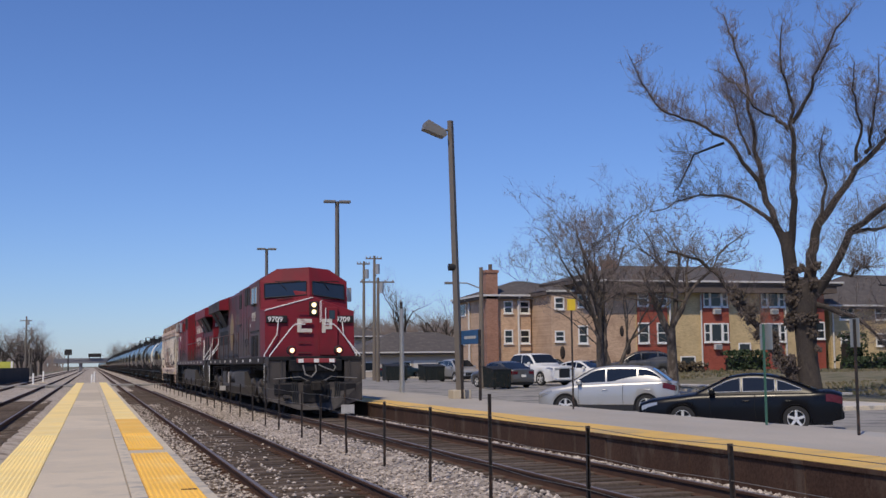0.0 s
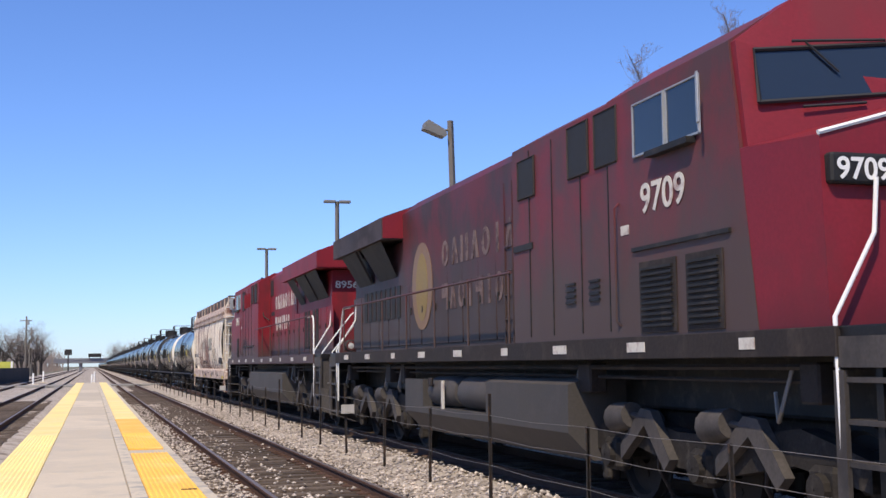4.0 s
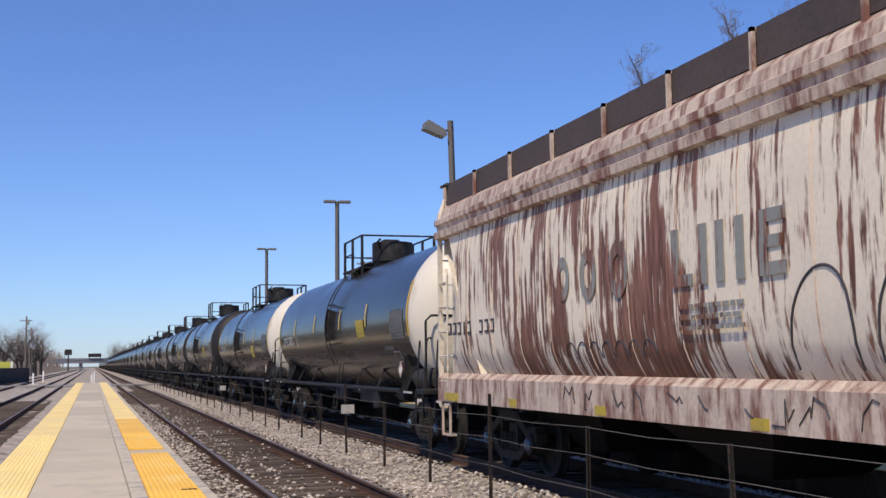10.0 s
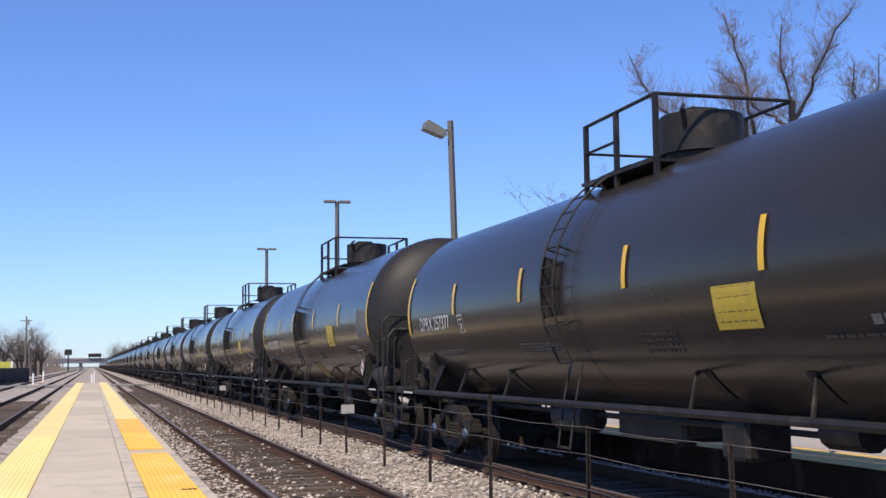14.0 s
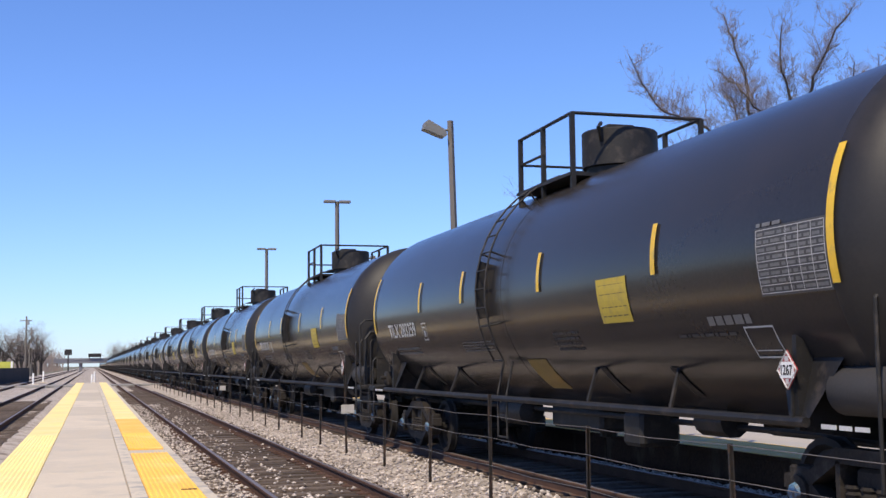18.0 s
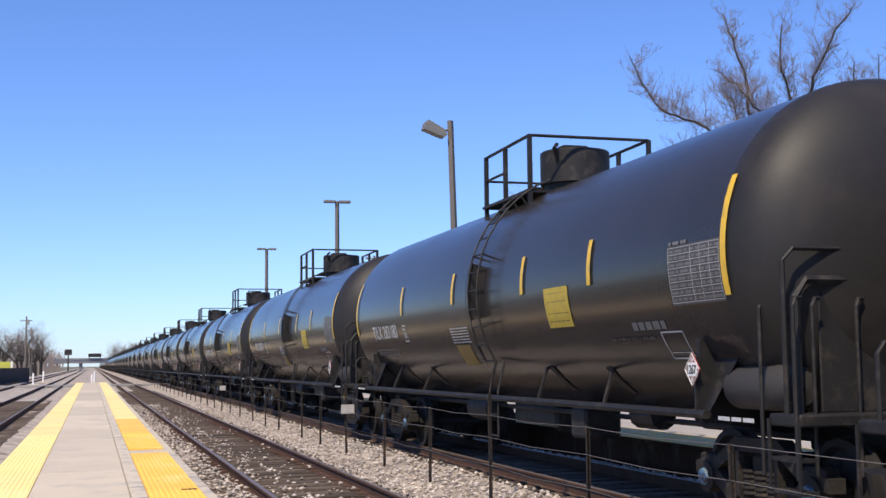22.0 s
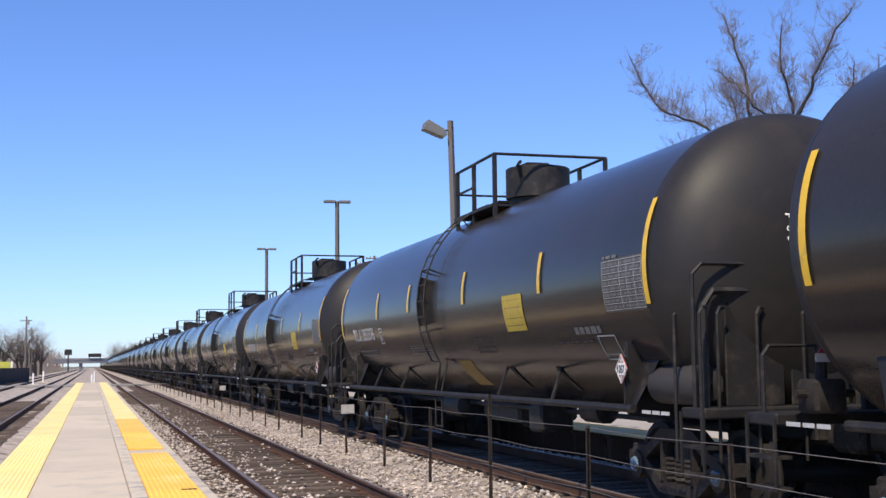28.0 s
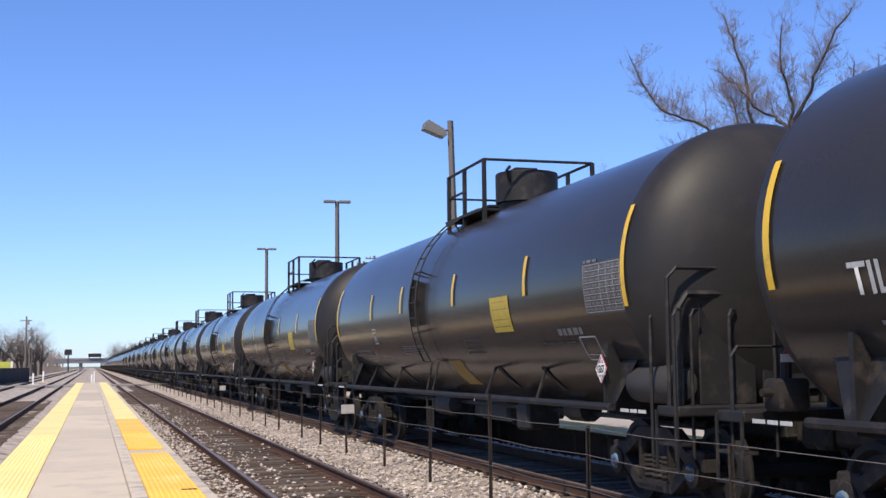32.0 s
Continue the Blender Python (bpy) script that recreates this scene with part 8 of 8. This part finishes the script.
# ---- bare trees ----
BARK = surface("tree_bark", (0.040, 0.032, 0.027), 0.95, var=0.45, scale=2.5, grain=14, bump=1.0, stain=(0.06, 0.048, 0.039), amount=0.25, stretch=(1, 1, 0.4))
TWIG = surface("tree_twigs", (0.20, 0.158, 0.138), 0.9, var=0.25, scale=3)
# paler than TWIG: distance haze is put into the far twigs' colour
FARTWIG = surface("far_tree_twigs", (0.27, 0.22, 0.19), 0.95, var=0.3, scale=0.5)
BURL = surface("tree_burl", (0.085, 0.066, 0.052), 0.95, var=0.4, scale=4, grain=20, bump=0.8)


def grow(s, tw, p, d, length, r, depth, rnd, droop=0.0, spread=0.55, twig_at=2, crook=0.22, thin=0.0045):
    """One branch with its side branches; thick ones go to s, twigs to tw."""
    n = 4 if depth > 1 else 3
    pts, rs = [p.copy()], [r]
    dirs = [d.copy()]
    for i in range(n):
        d = (d + Vector((rnd.uniform(-1, 1), rnd.uniform(-1, 1), rnd.uniform(-0.7, 0.9) - droop)) * crook).normalized()
        p = p + d * length / n
        pts.append(p.copy())
        rs.append(r * (1 - 0.62 * (i + 1) / n))
        dirs.append(d.copy())
    (tw if depth < twig_at else s).tube(pts, rs, 6 if depth > 3 else (4 if depth > 1 else 3), False)
    if depth == 0:
        return
    kids = rnd.randint(3, 4) if depth > 1 else rnd.randint(3, 5)
    for k in range(kids):
        u = 0.25 + 0.75 * (k + rnd.random()) / kids
        i = min(n - 1, int(u * n))
        f = u * n - i
        q = pts[i].lerp(pts[i + 1], min(1, f))
        side = Vector((rnd.uniform(-1, 1), rnd.uniform(-1, 1), rnd.uniform(-0.5, 1))).normalized()
        nd = (dirs[i] * (1 - spread) + side * spread * 1.25 + Vector((0, 0, 0.18 - droop))).normalized()
        grow(s, tw, q, nd, length * rnd.uniform(0.48, 0.72), max(thin, rs[i] * rnd.uniform(0.42, 0.62)), depth - 1, rnd, droop, spread, twig_at, crook, thin)


def tree(x, y, z, h, r, seed, label, stems=1, depth=4, lean=0.1, bark=None, twig=None, group="", spread=0.55, crook=0.22, thin=0.0065, flare=0.75):
    rnd = random.Random(seed)
    s, tw = Shape(), Shape()
    c = thing("tree", label, "tree", (x, y, z), group=group)
    for k in range(stems):
        d = Vector((rnd.uniform(-lean, lean), rnd.uniform(-lean, lean), 1)).normalized()
        fork = 0.34 * h
        pts = [Vector((0.15 * k, 0.1 * k, -0.3)), Vector((0.15 * k, 0.1 * k, 0.1)) + d * fork * 0.5, Vector((0.15 * k, 0.1 * k, 0)) + d * fork]
        s.tube(pts, [r * 1.25, r * 0.95, r * 0.8], 9, False)
        for m in range(rnd.randint(4, 5)):
            a = m * 2 * math.pi / 4.5 + rnd.random()
            nd = (d * 1.0 + Vector((math.cos(a), math.sin(a), 0)) * rnd.uniform(0.4, 1.0) * flare).normalized()
            grow(s, tw, pts[2] - d * fork * rnd.uniform(0, 0.3), nd, h * rnd.uniform(0.36, 0.5), r * rnd.uniform(0.4, 0.62), depth, rnd, 0.0, spread, 2, crook, thin)
    part("trunk", s, bark or BARK, c, smooth=50)
    part("crown", tw, twig or TWIG, c, "fine bare twigs")
    return c


def old_tree():
    """The great bare tree by the car park: a burled trunk and long sweeping limbs, drawn in its broad plane."""
    rnd = random.Random(21)
    c = thing("tree", "huge old bare tree with a burled trunk and sweeping limbs", "tree", (28.1, 43.0, -0.1))
    u, w = Vector((0.837, -0.547, 0)), Vector((0.547, 0.837, 0))
    s, tw = Shape(), Shape()

    def limb(r0, r1, depth0, slope, *uz):
        pts = [u * a + w * (depth0 + slope * i) + Vector((0, 0, b)) for i, (a, b) in enumerate(uz)]
        fine = []
        for i in range(len(pts) - 1):
            for k in range(3):
                q = pts[i].lerp(pts[i + 1], k / 3)
                fine.append(q + Vector((rnd.uniform(-1, 1), rnd.uniform(-1, 1), rnd.uniform(-1, 1))) * 0.10)
        fine.append(pts[-1])
        n = len(fine)
        rs = [0.8 * (r0 + (r1 - r0) * (i / (n - 1)) ** 0.7) for i in range(n)]
        s.tube(fine, rs, 9, False)
        for i in range(2, n):
            for k in range(3 if i < n * 0.3 else (11 if i < n - 2 else 4)):
                d = (fine[i] - fine[i - 1]).normalized()
                side = (u * rnd.uniform(-1, 1) + w * rnd.uniform(-1, 1) + Vector((0, 0, rnd.uniform(-0.35, 1.0)))).normalized()
                big = rnd.random() < 0.25
                grow(tw if rs[i] < 0.06 or not big else s, tw, fine[i].lerp(fine[i - 1], rnd.random()), (d * 0.5 + side * 0.8).normalized(), (rnd.uniform(0.9, 1.5) if big else rnd.uniform(0.4, 0.9)) * (1.0 if i < n * 0.6 else 0.6), 0.014 if big else 0.009, 3 if big else 2, rnd, 0.0, 0.5, 3)

    s.tube([u * 0.2 + Vector((0, 0, -0.4)), u * 0.15 + Vector((0, 0, 0.5)), u * 0.10 + Vector((0, 0, 1.6)), u * 0.05 + Vector((0, 0, 3.0)), u * 0.05 + Vector((0, 0, 4.0)), u * 0.1 + Vector((0, 0, 5.0))], [0.72, 0.50, 0.42, 0.44, 0.52, 0.33], 16, False)
    # two main stems out of the burled trunk, then the limbs
    s.tube([u * -0.15 + Vector((0, 0, 3.9)), u * -0.40 + Vector((0, 0, 5.0)), u * -0.50 + Vector((0, 0, 6.2)), u * -0.62 + Vector((0, 0, 7.0))], [0.36, 0.28, 0.27, 0.19], 12, False)
    limb(0.25, 0.025, 0.0, 0.25, (-0.50, 6.0), (-1.0, 7.4), (-1.5, 9.0), (-1.6, 10.1), (-1.8, 11.8), (-2.1, 14.2), (-2.5, 15.8), (-2.9, 17.0))
    limb(0.14, 0.022, 0.5, -0.3, (-1.5, 9.0), (-2.2, 10.0), (-2.9, 11.1), (-4.1, 11.8), (-5.2, 12.2), (-6.0, 13.0), (-6.7, 14.7))
    limb(0.08, 0.02, 0.2, 0.3, (-1.9, 10.4), (-2.4, 11.6), (-2.6, 12.9), (-3.1, 13.5))
    limb(0.08, 0.02, 0.2, 0.4, (-3.0, 11.0), (-4.3, 10.5), (-4.8, 9.6), (-5.3, 8.9))
    limb(0.13, 0.025, 0.3, 0.5, (-1.1, 7.4), (-2.1, 8.3), (-3.2, 8.9), (-4.7, 8.9), (-6.4, 8.4))
    limb(0.24, 0.03, 0.0, -0.3, (-0.50, 6.2), (-0.3, 7.6), (-0.1, 9.4), (-0.2, 11.0), (-0.1, 12.2), (-0.5, 13.4), (-0.4, 15.3))
    limb(0.13, 0.025, -0.9, -0.4, (-0.1, 11.4), (0.7, 12.5), (0.9, 13.4), (1.7, 14.8), (2.3, 15.6))
    limb(0.11, 0.02, -0.9, 0.3, (-0.3, 11.1), (-0.9, 11.8), (-1.7, 12.4), (-2.4, 13.4), (-3.3, 14.2))
    limb(0.36, 0.05, 0.0, 0.3, (0.2, 4.2), (0.35, 6.0), (0.7, 7.3), (1.4, 8.3), (2.4, 9.7), (3.5, 10.9), (4.7, 11.7), (5.6, 13.4))
    limb(0.10, 0.02, 0.9, -0.3, (2.4, 9.9), (2.6, 11.5), (2.3, 12.9), (2.4, 14.0))
    limb(0.11, 0.02, 1.0, -0.2, (2.8, 10.2), (3.0, 11.2), (3.2, 12.3), (3.4, 14.3))
    limb(0.10, 0.02, 0.8, 0.3, (3.6, 11.0), (4.2, 12.6), (4.3, 14.2), (4.8, 15.2))
    limb(0.12, 0.02, 0.5, 0.3, (0.7, 7.3), (1.1, 9.0), (0.9, 10.4), (1.2, 11.6))
    limb(0.30, 0.07, 0.0, -0.4, (0.35, 4.2), (1.2, 5.3), (2.0, 6.8), (3.3, 7.8), (4.7, 8.4), (6.5, 9.0))
    limb(0.13, 0.03, -0.8, 0.3, (2.0, 6.8), (2.9, 6.9), (4.0, 7.2), (5.2, 7.0))
    limb(0.11, 0.03, -0.4, -0.3, (1.2, 5.3), (1.8, 5.0), (2.2, 5.4), (2.6, 5.2))
    # the low leaning stem, shaggy with burls
    limb(0.30, 0.06, 0.0, 0.2, (-0.15, 0.4), (-0.85, 1.6), (-1.6, 2.7), (-2.3, 3.8), (-3.1, 4.9), (-4.2, 6.0), (-5.6, 6.5))
    limb(0.17, 0.04, 0.0, -0.4, (0.4, 4.0), (1.9, 3.5), (2.8, 2.6), (3.5, 1.9))
    part("trunk", s, BARK, c, smooth=50)
    part("crown", tw, TWIG, c, "fine reddish bare twigs")
    # shaggy burls with clumps of sprouts along trunk and low limb
    for k in range(64):
        t = rnd.random()
        if k < 30:
            cen = u * (rnd.uniform(-0.62, 0.1) if k < 22 else rnd.uniform(0.1, 0.6)) + w * rnd.uniform(-0.55, -0.15) + Vector((0, 0, 0.8 + t * 4.9))
        else:
            cen = u * (-0.2 - t * 2.6) + w * rnd.uniform(-0.3, 0.3) + Vector((0, 0, 0.6 + t * 4.0 + rnd.uniform(-0.35, 0.45)))
        b = Shape()
        size = rnd.uniform(0.16, 0.36)
        for m in range(60):
            d = Vector((rnd.gauss(0, 1), rnd.gauss(0, 1), rnd.gauss(0, 1))).normalized()
            rr = size * rnd.uniform(0.55, 1.1)
            o = cen + d * rr * 0.6
            q = d.orthogonal().normalized() * rnd.uniform(0.03, 0.10)
            v = d.cross(q).normalized() * rnd.uniform(0.03, 0.10)
            b.add([o - q, o + v, o + q, o - v, o + d * rr * 0.5], [(0, 1, 4), (1, 2, 4), (2, 3, 4), (3, 0, 4)])
        part("burl", b, BURL, c, "shaggy clump of sprouts and bark")
    return c


old_tree()
PALEBARK = surface("pale_bark", (0.070, 0.056, 0.046), 0.95, var=0.4, scale=3, grain=16, bump=0.9, stain=(0.18, 0.15, 0.125), amount=0.3, stretch=(1, 1, 0.4))
tree(27.1, 52.8, lot(52.8), 9.4, 0.26, 4, "bare spreading tree at the edge of the car park", 1, 5, 0.05, PALEBARK, spread=0.70, crook=0.42, thin=0.009, flare=0.6)
tree(25.35, 57.5, lot(57.5), 11.0, 0.19, 9, "bare leaning tree with two thin stems beside the lawn", 2, 5, 0.10, PALEBARK, spread=0.62, crook=0.36, thin=0.007, flare=0.5, group="bare trees by the lawn")
tree(30.2, 66.5, lot(66), 8.4, 0.13, 15, "slender bare tree beside the lawn", 2, 4, 0.3, PALEBARK, group="bare trees by the lawn")
tree(38.2, 46.6, 0.3, 10.0, 0.30, 31, "dark bare tree with crooked limbs on the lawn", 1, 4, 0.5, spread=0.7)
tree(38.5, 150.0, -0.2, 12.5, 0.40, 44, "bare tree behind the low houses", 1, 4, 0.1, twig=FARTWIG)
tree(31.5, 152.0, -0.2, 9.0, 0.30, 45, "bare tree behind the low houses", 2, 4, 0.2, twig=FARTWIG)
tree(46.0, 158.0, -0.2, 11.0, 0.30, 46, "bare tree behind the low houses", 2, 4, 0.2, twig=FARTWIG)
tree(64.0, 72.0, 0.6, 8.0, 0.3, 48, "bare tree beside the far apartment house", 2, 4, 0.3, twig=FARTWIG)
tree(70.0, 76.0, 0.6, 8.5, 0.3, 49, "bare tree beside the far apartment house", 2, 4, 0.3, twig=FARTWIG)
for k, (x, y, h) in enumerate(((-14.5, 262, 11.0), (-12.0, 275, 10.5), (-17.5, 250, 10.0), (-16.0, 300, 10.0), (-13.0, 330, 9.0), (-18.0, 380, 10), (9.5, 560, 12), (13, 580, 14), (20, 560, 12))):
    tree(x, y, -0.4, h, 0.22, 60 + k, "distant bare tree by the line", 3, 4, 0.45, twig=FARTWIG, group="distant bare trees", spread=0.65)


def far_wood():
    """Brown bare woodland along the skyline: upright tapering twigs in thousands."""
    rnd = random.Random(77)
    s = Shape()
    for k in range(5200):
        zone = rnd.random()
        if zone < 0.55:
            x, y, h = rnd.uniform(24, 75), rnd.uniform(168, 190), rnd.uniform(5.0, 9.5)
        elif zone < 0.8:
            x, y, h = rnd.uniform(-120, -14), rnd.uniform(420, 640), rnd.uniform(5, 11)
        else:
            x, y, h = rnd.uniform(16, 90), rnd.uniform(500, 700), rnd.uniform(7, 14)
        d = rnd.uniform(-0.25, 0.25) * h
        q = 0.03 + y * 0.00022
        z = -0.4
        for m in range(4):
            a = rnd.uniform(0.25, 0.8)
            e = rnd.uniform(-0.3, 0.3) * h
            s.add([(x + d * a - q, y, z + h * a), (x + d * a + q, y, z + h * a), (x + d * a + e, y + rnd.uniform(-1, 1), z + h * min(1, a + 0.35))], [(0, 1, 2)])
        s.add([(x - q * 1.6, y, z), (x + q * 1.6, y, z), (x + d, y, z + h)], [(0, 1, 2)])
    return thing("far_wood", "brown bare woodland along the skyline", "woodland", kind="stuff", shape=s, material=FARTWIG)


far_wood()


def hedge(x0, x1, y0, y1, z0, h, m, seed, label):
    """A clipped or rough hedge of small leaf clumps round a dark core."""
    rnd = random.Random(seed)
    c = thing("hedge", label, "hedge", group="hedges by the houses")
    part("core", Shape().box(x0 + 0.25, x1 - 0.25, y0 + 0.25, y1 - 0.25, z0 - 0.3, z0 + h * 0.75, 0.1), TRIM, c)
    s = Shape()
    n = int(900 * (x1 - x0) * h / 6) + 150
    for k in range(n):
        f = rnd.random()
        x, y, z = rnd.uniform(x0, x1), rnd.uniform(y0, y1), z0 + rnd.uniform(0, h)
        if f < 0.5:
            y = y0 + rnd.uniform(-0.08, 0.25)
        elif f < 0.8:
            z = z0 + h + rnd.uniform(-0.25, 0.12)
        d = Vector((rnd.gauss(0, 1), rnd.gauss(0, 1), rnd.gauss(0, 1))).normalized()
        q = d.orthogonal().normalized() * rnd.uniform(0.06, 0.14)
        v = d.cross(q).normalized() * rnd.uniform(0.06, 0.14)
        o = Vector((x, y, z))
        s.add([o - q, o - v, o + q, o + v], [(0, 1, 2, 3)])
    part("foliage", s, m, c)
    return c


hedge(43.4, 46.8, 76.0, 77.2, 0.6, 1.6, HEDGE, 1, "clipped dark green hedge before the red bays")
hedge(51.5, 56.0, 74.0, 75.2, 0.65, 1.0, HEDGE, 2, "low dark green hedge by the lawn")
hedge(55.4, 57.2, 79.0, 80.6, 0.65, 2.9, HEDGE, 3, "tall rounded evergreen shrub")
hedge(58.2, 61.5, 79.0, 80.6, 0.65, 1.35, HEDGE, 4, "low rounded evergreen shrub")
hedge(39.5, 43.0, 78.0, 79.2, 0.6, 0.8, BUSH, 5, "brown bare shrubs along the wall")
hedge(36.5, 41.5, 79.5, 80.6, 0.5, 1.0, BUSH, 6, "brown bare shrubs along the wall")


def grass_tufts():
    rnd = random.Random(8)
    s = Shape()
    for k in range(9000):
        x, y = rnd.uniform(29.3, 60), rnd.uniform(30, 80)
        if 30.5 < x < 32.5 or 54 < y < 67 or 36.9 < y < 43.6:
            continue
        d = max(0.0, x - 32.4) + max(0.0, y - 78) * 0.8
        z = lot(y) + 0.12 + 0.45 * min(1.0, d / 10.0)
        h, a = rnd.uniform(0.06, 0.20), rnd.uniform(0, 3.14)
        q = Vector((math.cos(a), math.sin(a), 0)) * 0.05
        o = Vector((x, y, z))
        s.add([o - q, o + q, o + q * 1.6 + Vector((rnd.uniform(-0.1, 0.1), 0, h)), o - q * 1.4 + Vector((0, 0, h * 0.8))], [(0, 1, 2, 3)])
    return thing("grass_tufts", "rough tufts of spring grass on the bank", "grass", kind="stuff", shape=s, material=LAWN)


grass_tufts()

# ---- the line towards the horizon ----
DARKBOARD = surface("dark_boards", (0.022, 0.020, 0.020), 0.85, var=0.3, scale=1, each=0.25)
LIME = surface("yellow_green_panel", (0.50, 0.50, 0.08), 0.6, var=0.15, scale=1)
BRIDGE = surface("bridge_concrete", (0.20, 0.20, 0.215), 0.85, var=0.15, scale=0.3)


def dark_fence():
    f = thing("board_fence", "long dark board fence beside the siding", "fence")
    a, b = Vector((-10.2, 122, -0.4)), Vector((-7.6, 160, -0.4))
    d = (b - a).normalized()
    for k in range(38):
        p = a + (b - a) * (k / 38)
        q = a + (b - a) * ((k + 0.96) / 38)
        part("board", Shape().add([tuple(p), tuple(q), (q.x, q.y, 1.55), (p.x, p.y, 1.55), (p.x - 0.06, p.y, -0.4), (q.x - 0.06, q.y, -0.4), (q.x - 0.06, q.y, 1.55), (p.x - 0.06, p.y, 1.55)], [(0, 1, 2, 3), (7, 6, 5, 4), (3, 2, 6, 7), (1, 5, 6, 2), (0, 3, 7, 4)]), DARKBOARD, f)
    return f


dark_fence()
box = thing("storage_container", "yellow-green metal container behind the dark fence", "container", (-13.2, 166, -0.4))
part("body", Shape().box(-4.5, 3.2, 0, 2.4, 0, 2.75, 0.03), LIME, box)
for k in range(12):
    part("corrugation", Shape().box(-4.3 + 0.62 * k, -4.1 + 0.62 * k, -0.05, 0.0, 0.1, 2.65), LIME, box)
part("corner_casting", Shape().box(3.0, 3.25, -0.08, 0.0, 0, 2.78), WHITE, box)


def bollard(x, y, h):
    c = thing("marker_post", "white plastic marker post on a pale base by the crossing", "post", (x, y, -0.22), group="marker posts by the crossing")
    part("post", Shape().lathe([(0.09, 0.1), (0.09, h), (0.06, h + 0.06), (0.01, h + 0.07)], 10, "z"), WHITE, c, smooth=40)
    part("base", Shape().box(-0.5, 0.5, -0.5, 0.5, 0.0, 0.12, 0.03), KERB, c)
    return c


bollard(-5.7, 128, 1.15)
bollard(-5.4, 146, 1.3)
bollard(0.0, 122, 1.05)
bollard(0.25, 130, 1.25)


def overpass():
    c = thing("road_bridge", "distant grey road bridge across the railway", "bridge")
    part("deck", Shape().box(-90, 90, 520, 532, 2.9, 4.1, 0.1), BRIDGE, c)
    part("parapet", Shape().box(-90, 90, 519.8, 520.2, 4.1, 5.0), BRIDGE, c)
    for x in (-34, -22, -4.6, 11.5, 26, 40):
        part("pier", Shape().box(x - 0.7, x + 0.7, 521, 531, -0.5, 2.9, 0.1), BRIDGE, c)
    for d in (-1, 1):
        part("embankment", Shape().add([(d * 60, 519, -0.5), (d * 90, 519, 2.9), (d * 90, 533, 2.9), (d * 60, 533, -0.5)], [(0, 1, 2, 3)]), SOIL, c)
    return c


overpass()
bb = thing("billboard", "dark billboard on a single steel mast", "billboard", (-8.1, 441, -0.4))
part("mast", Shape().tube([(0, 0, 0), (0, 0, 6.2)], 0.25, 8), POSTSTEEL, bb)
part("panel", Shape().box(-1.3, 1.2, -0.2, 0.2, 6.0, 8.0, 0.03), DARKBOARD, bb)
bs2 = thing("bridge_sign", "wide dark sign board on the road bridge", "sign", (1.0, 519.0, 5.0))
part("panel", Shape().box(-2.6, 2.6, -0.1, 0.1, 0.4, 1.9, 0.03), DARKBOARD, bs2)
for x in (-2.2, 2.2):
    part("leg", Shape().box(x - 0.1, x + 0.1, -0.1, 0.1, -0.6, 0.4), POSTSTEEL, bs2)




# ---- what moves: the train rolls by ----
SPEED_T = (0.0, 4.0, 8.0, 12.0, 18.0, 24.0, 32.0)
SPEED_V = (7.666, 7.838, 8.027, 8.222, 8.416, 8.583, 8.788)


def rolled(t):
    """Metres that the train has gone by time t."""
    d, ts, vs = 0.0, SPEED_T, SPEED_V
    for a, b, u, w in zip(ts, ts[1:], vs, vs[1:]):
        if t <= a:
            break
        e = min(t, b)
        d += (e - a) * (u + (u + (w - u) * (e - a) / (b - a))) / 2
    return d


def motions():
    times = [0.0, 1.5, 3.0, 4.5, 6.0, 8.0, 10.0, 12.0, 14.0, 16.0, 18.0, 20.0, 22.0, 24.0, 26.0, 28.0, 30.0, 32.0]
    for ob, y0, flip in TRAIN:
        walk(ob, [(t, pose(XT, y0 - rolled(t), ZT, 0, 0, 180 if flip else 0)) for t in times])
    for axle, y0, r in AXLES:
        base = axle.location.copy()
        rows, t, step = [(0.0, 0.0)], 0.0, 0.075
        while t < 32.0 - step:
            t += step
            y = y0 - rolled(t)
            if 5.0 < y < 45.0:
                rows.append((t, rolled(t) / r))
        if rows[-1][0] < 32.0:
            rows.append((32.0, rows[-1][1]))
        if len(rows) > 3:
            rows[0] = (0.0, rows[1][1] - 0.5) if rows[1][0] > 0.1 else rows[0]
            walk(axle, [(t, pose(*base) @ Matrix.Rotation(a, 4, "X")) for t, a in rows])


motions()
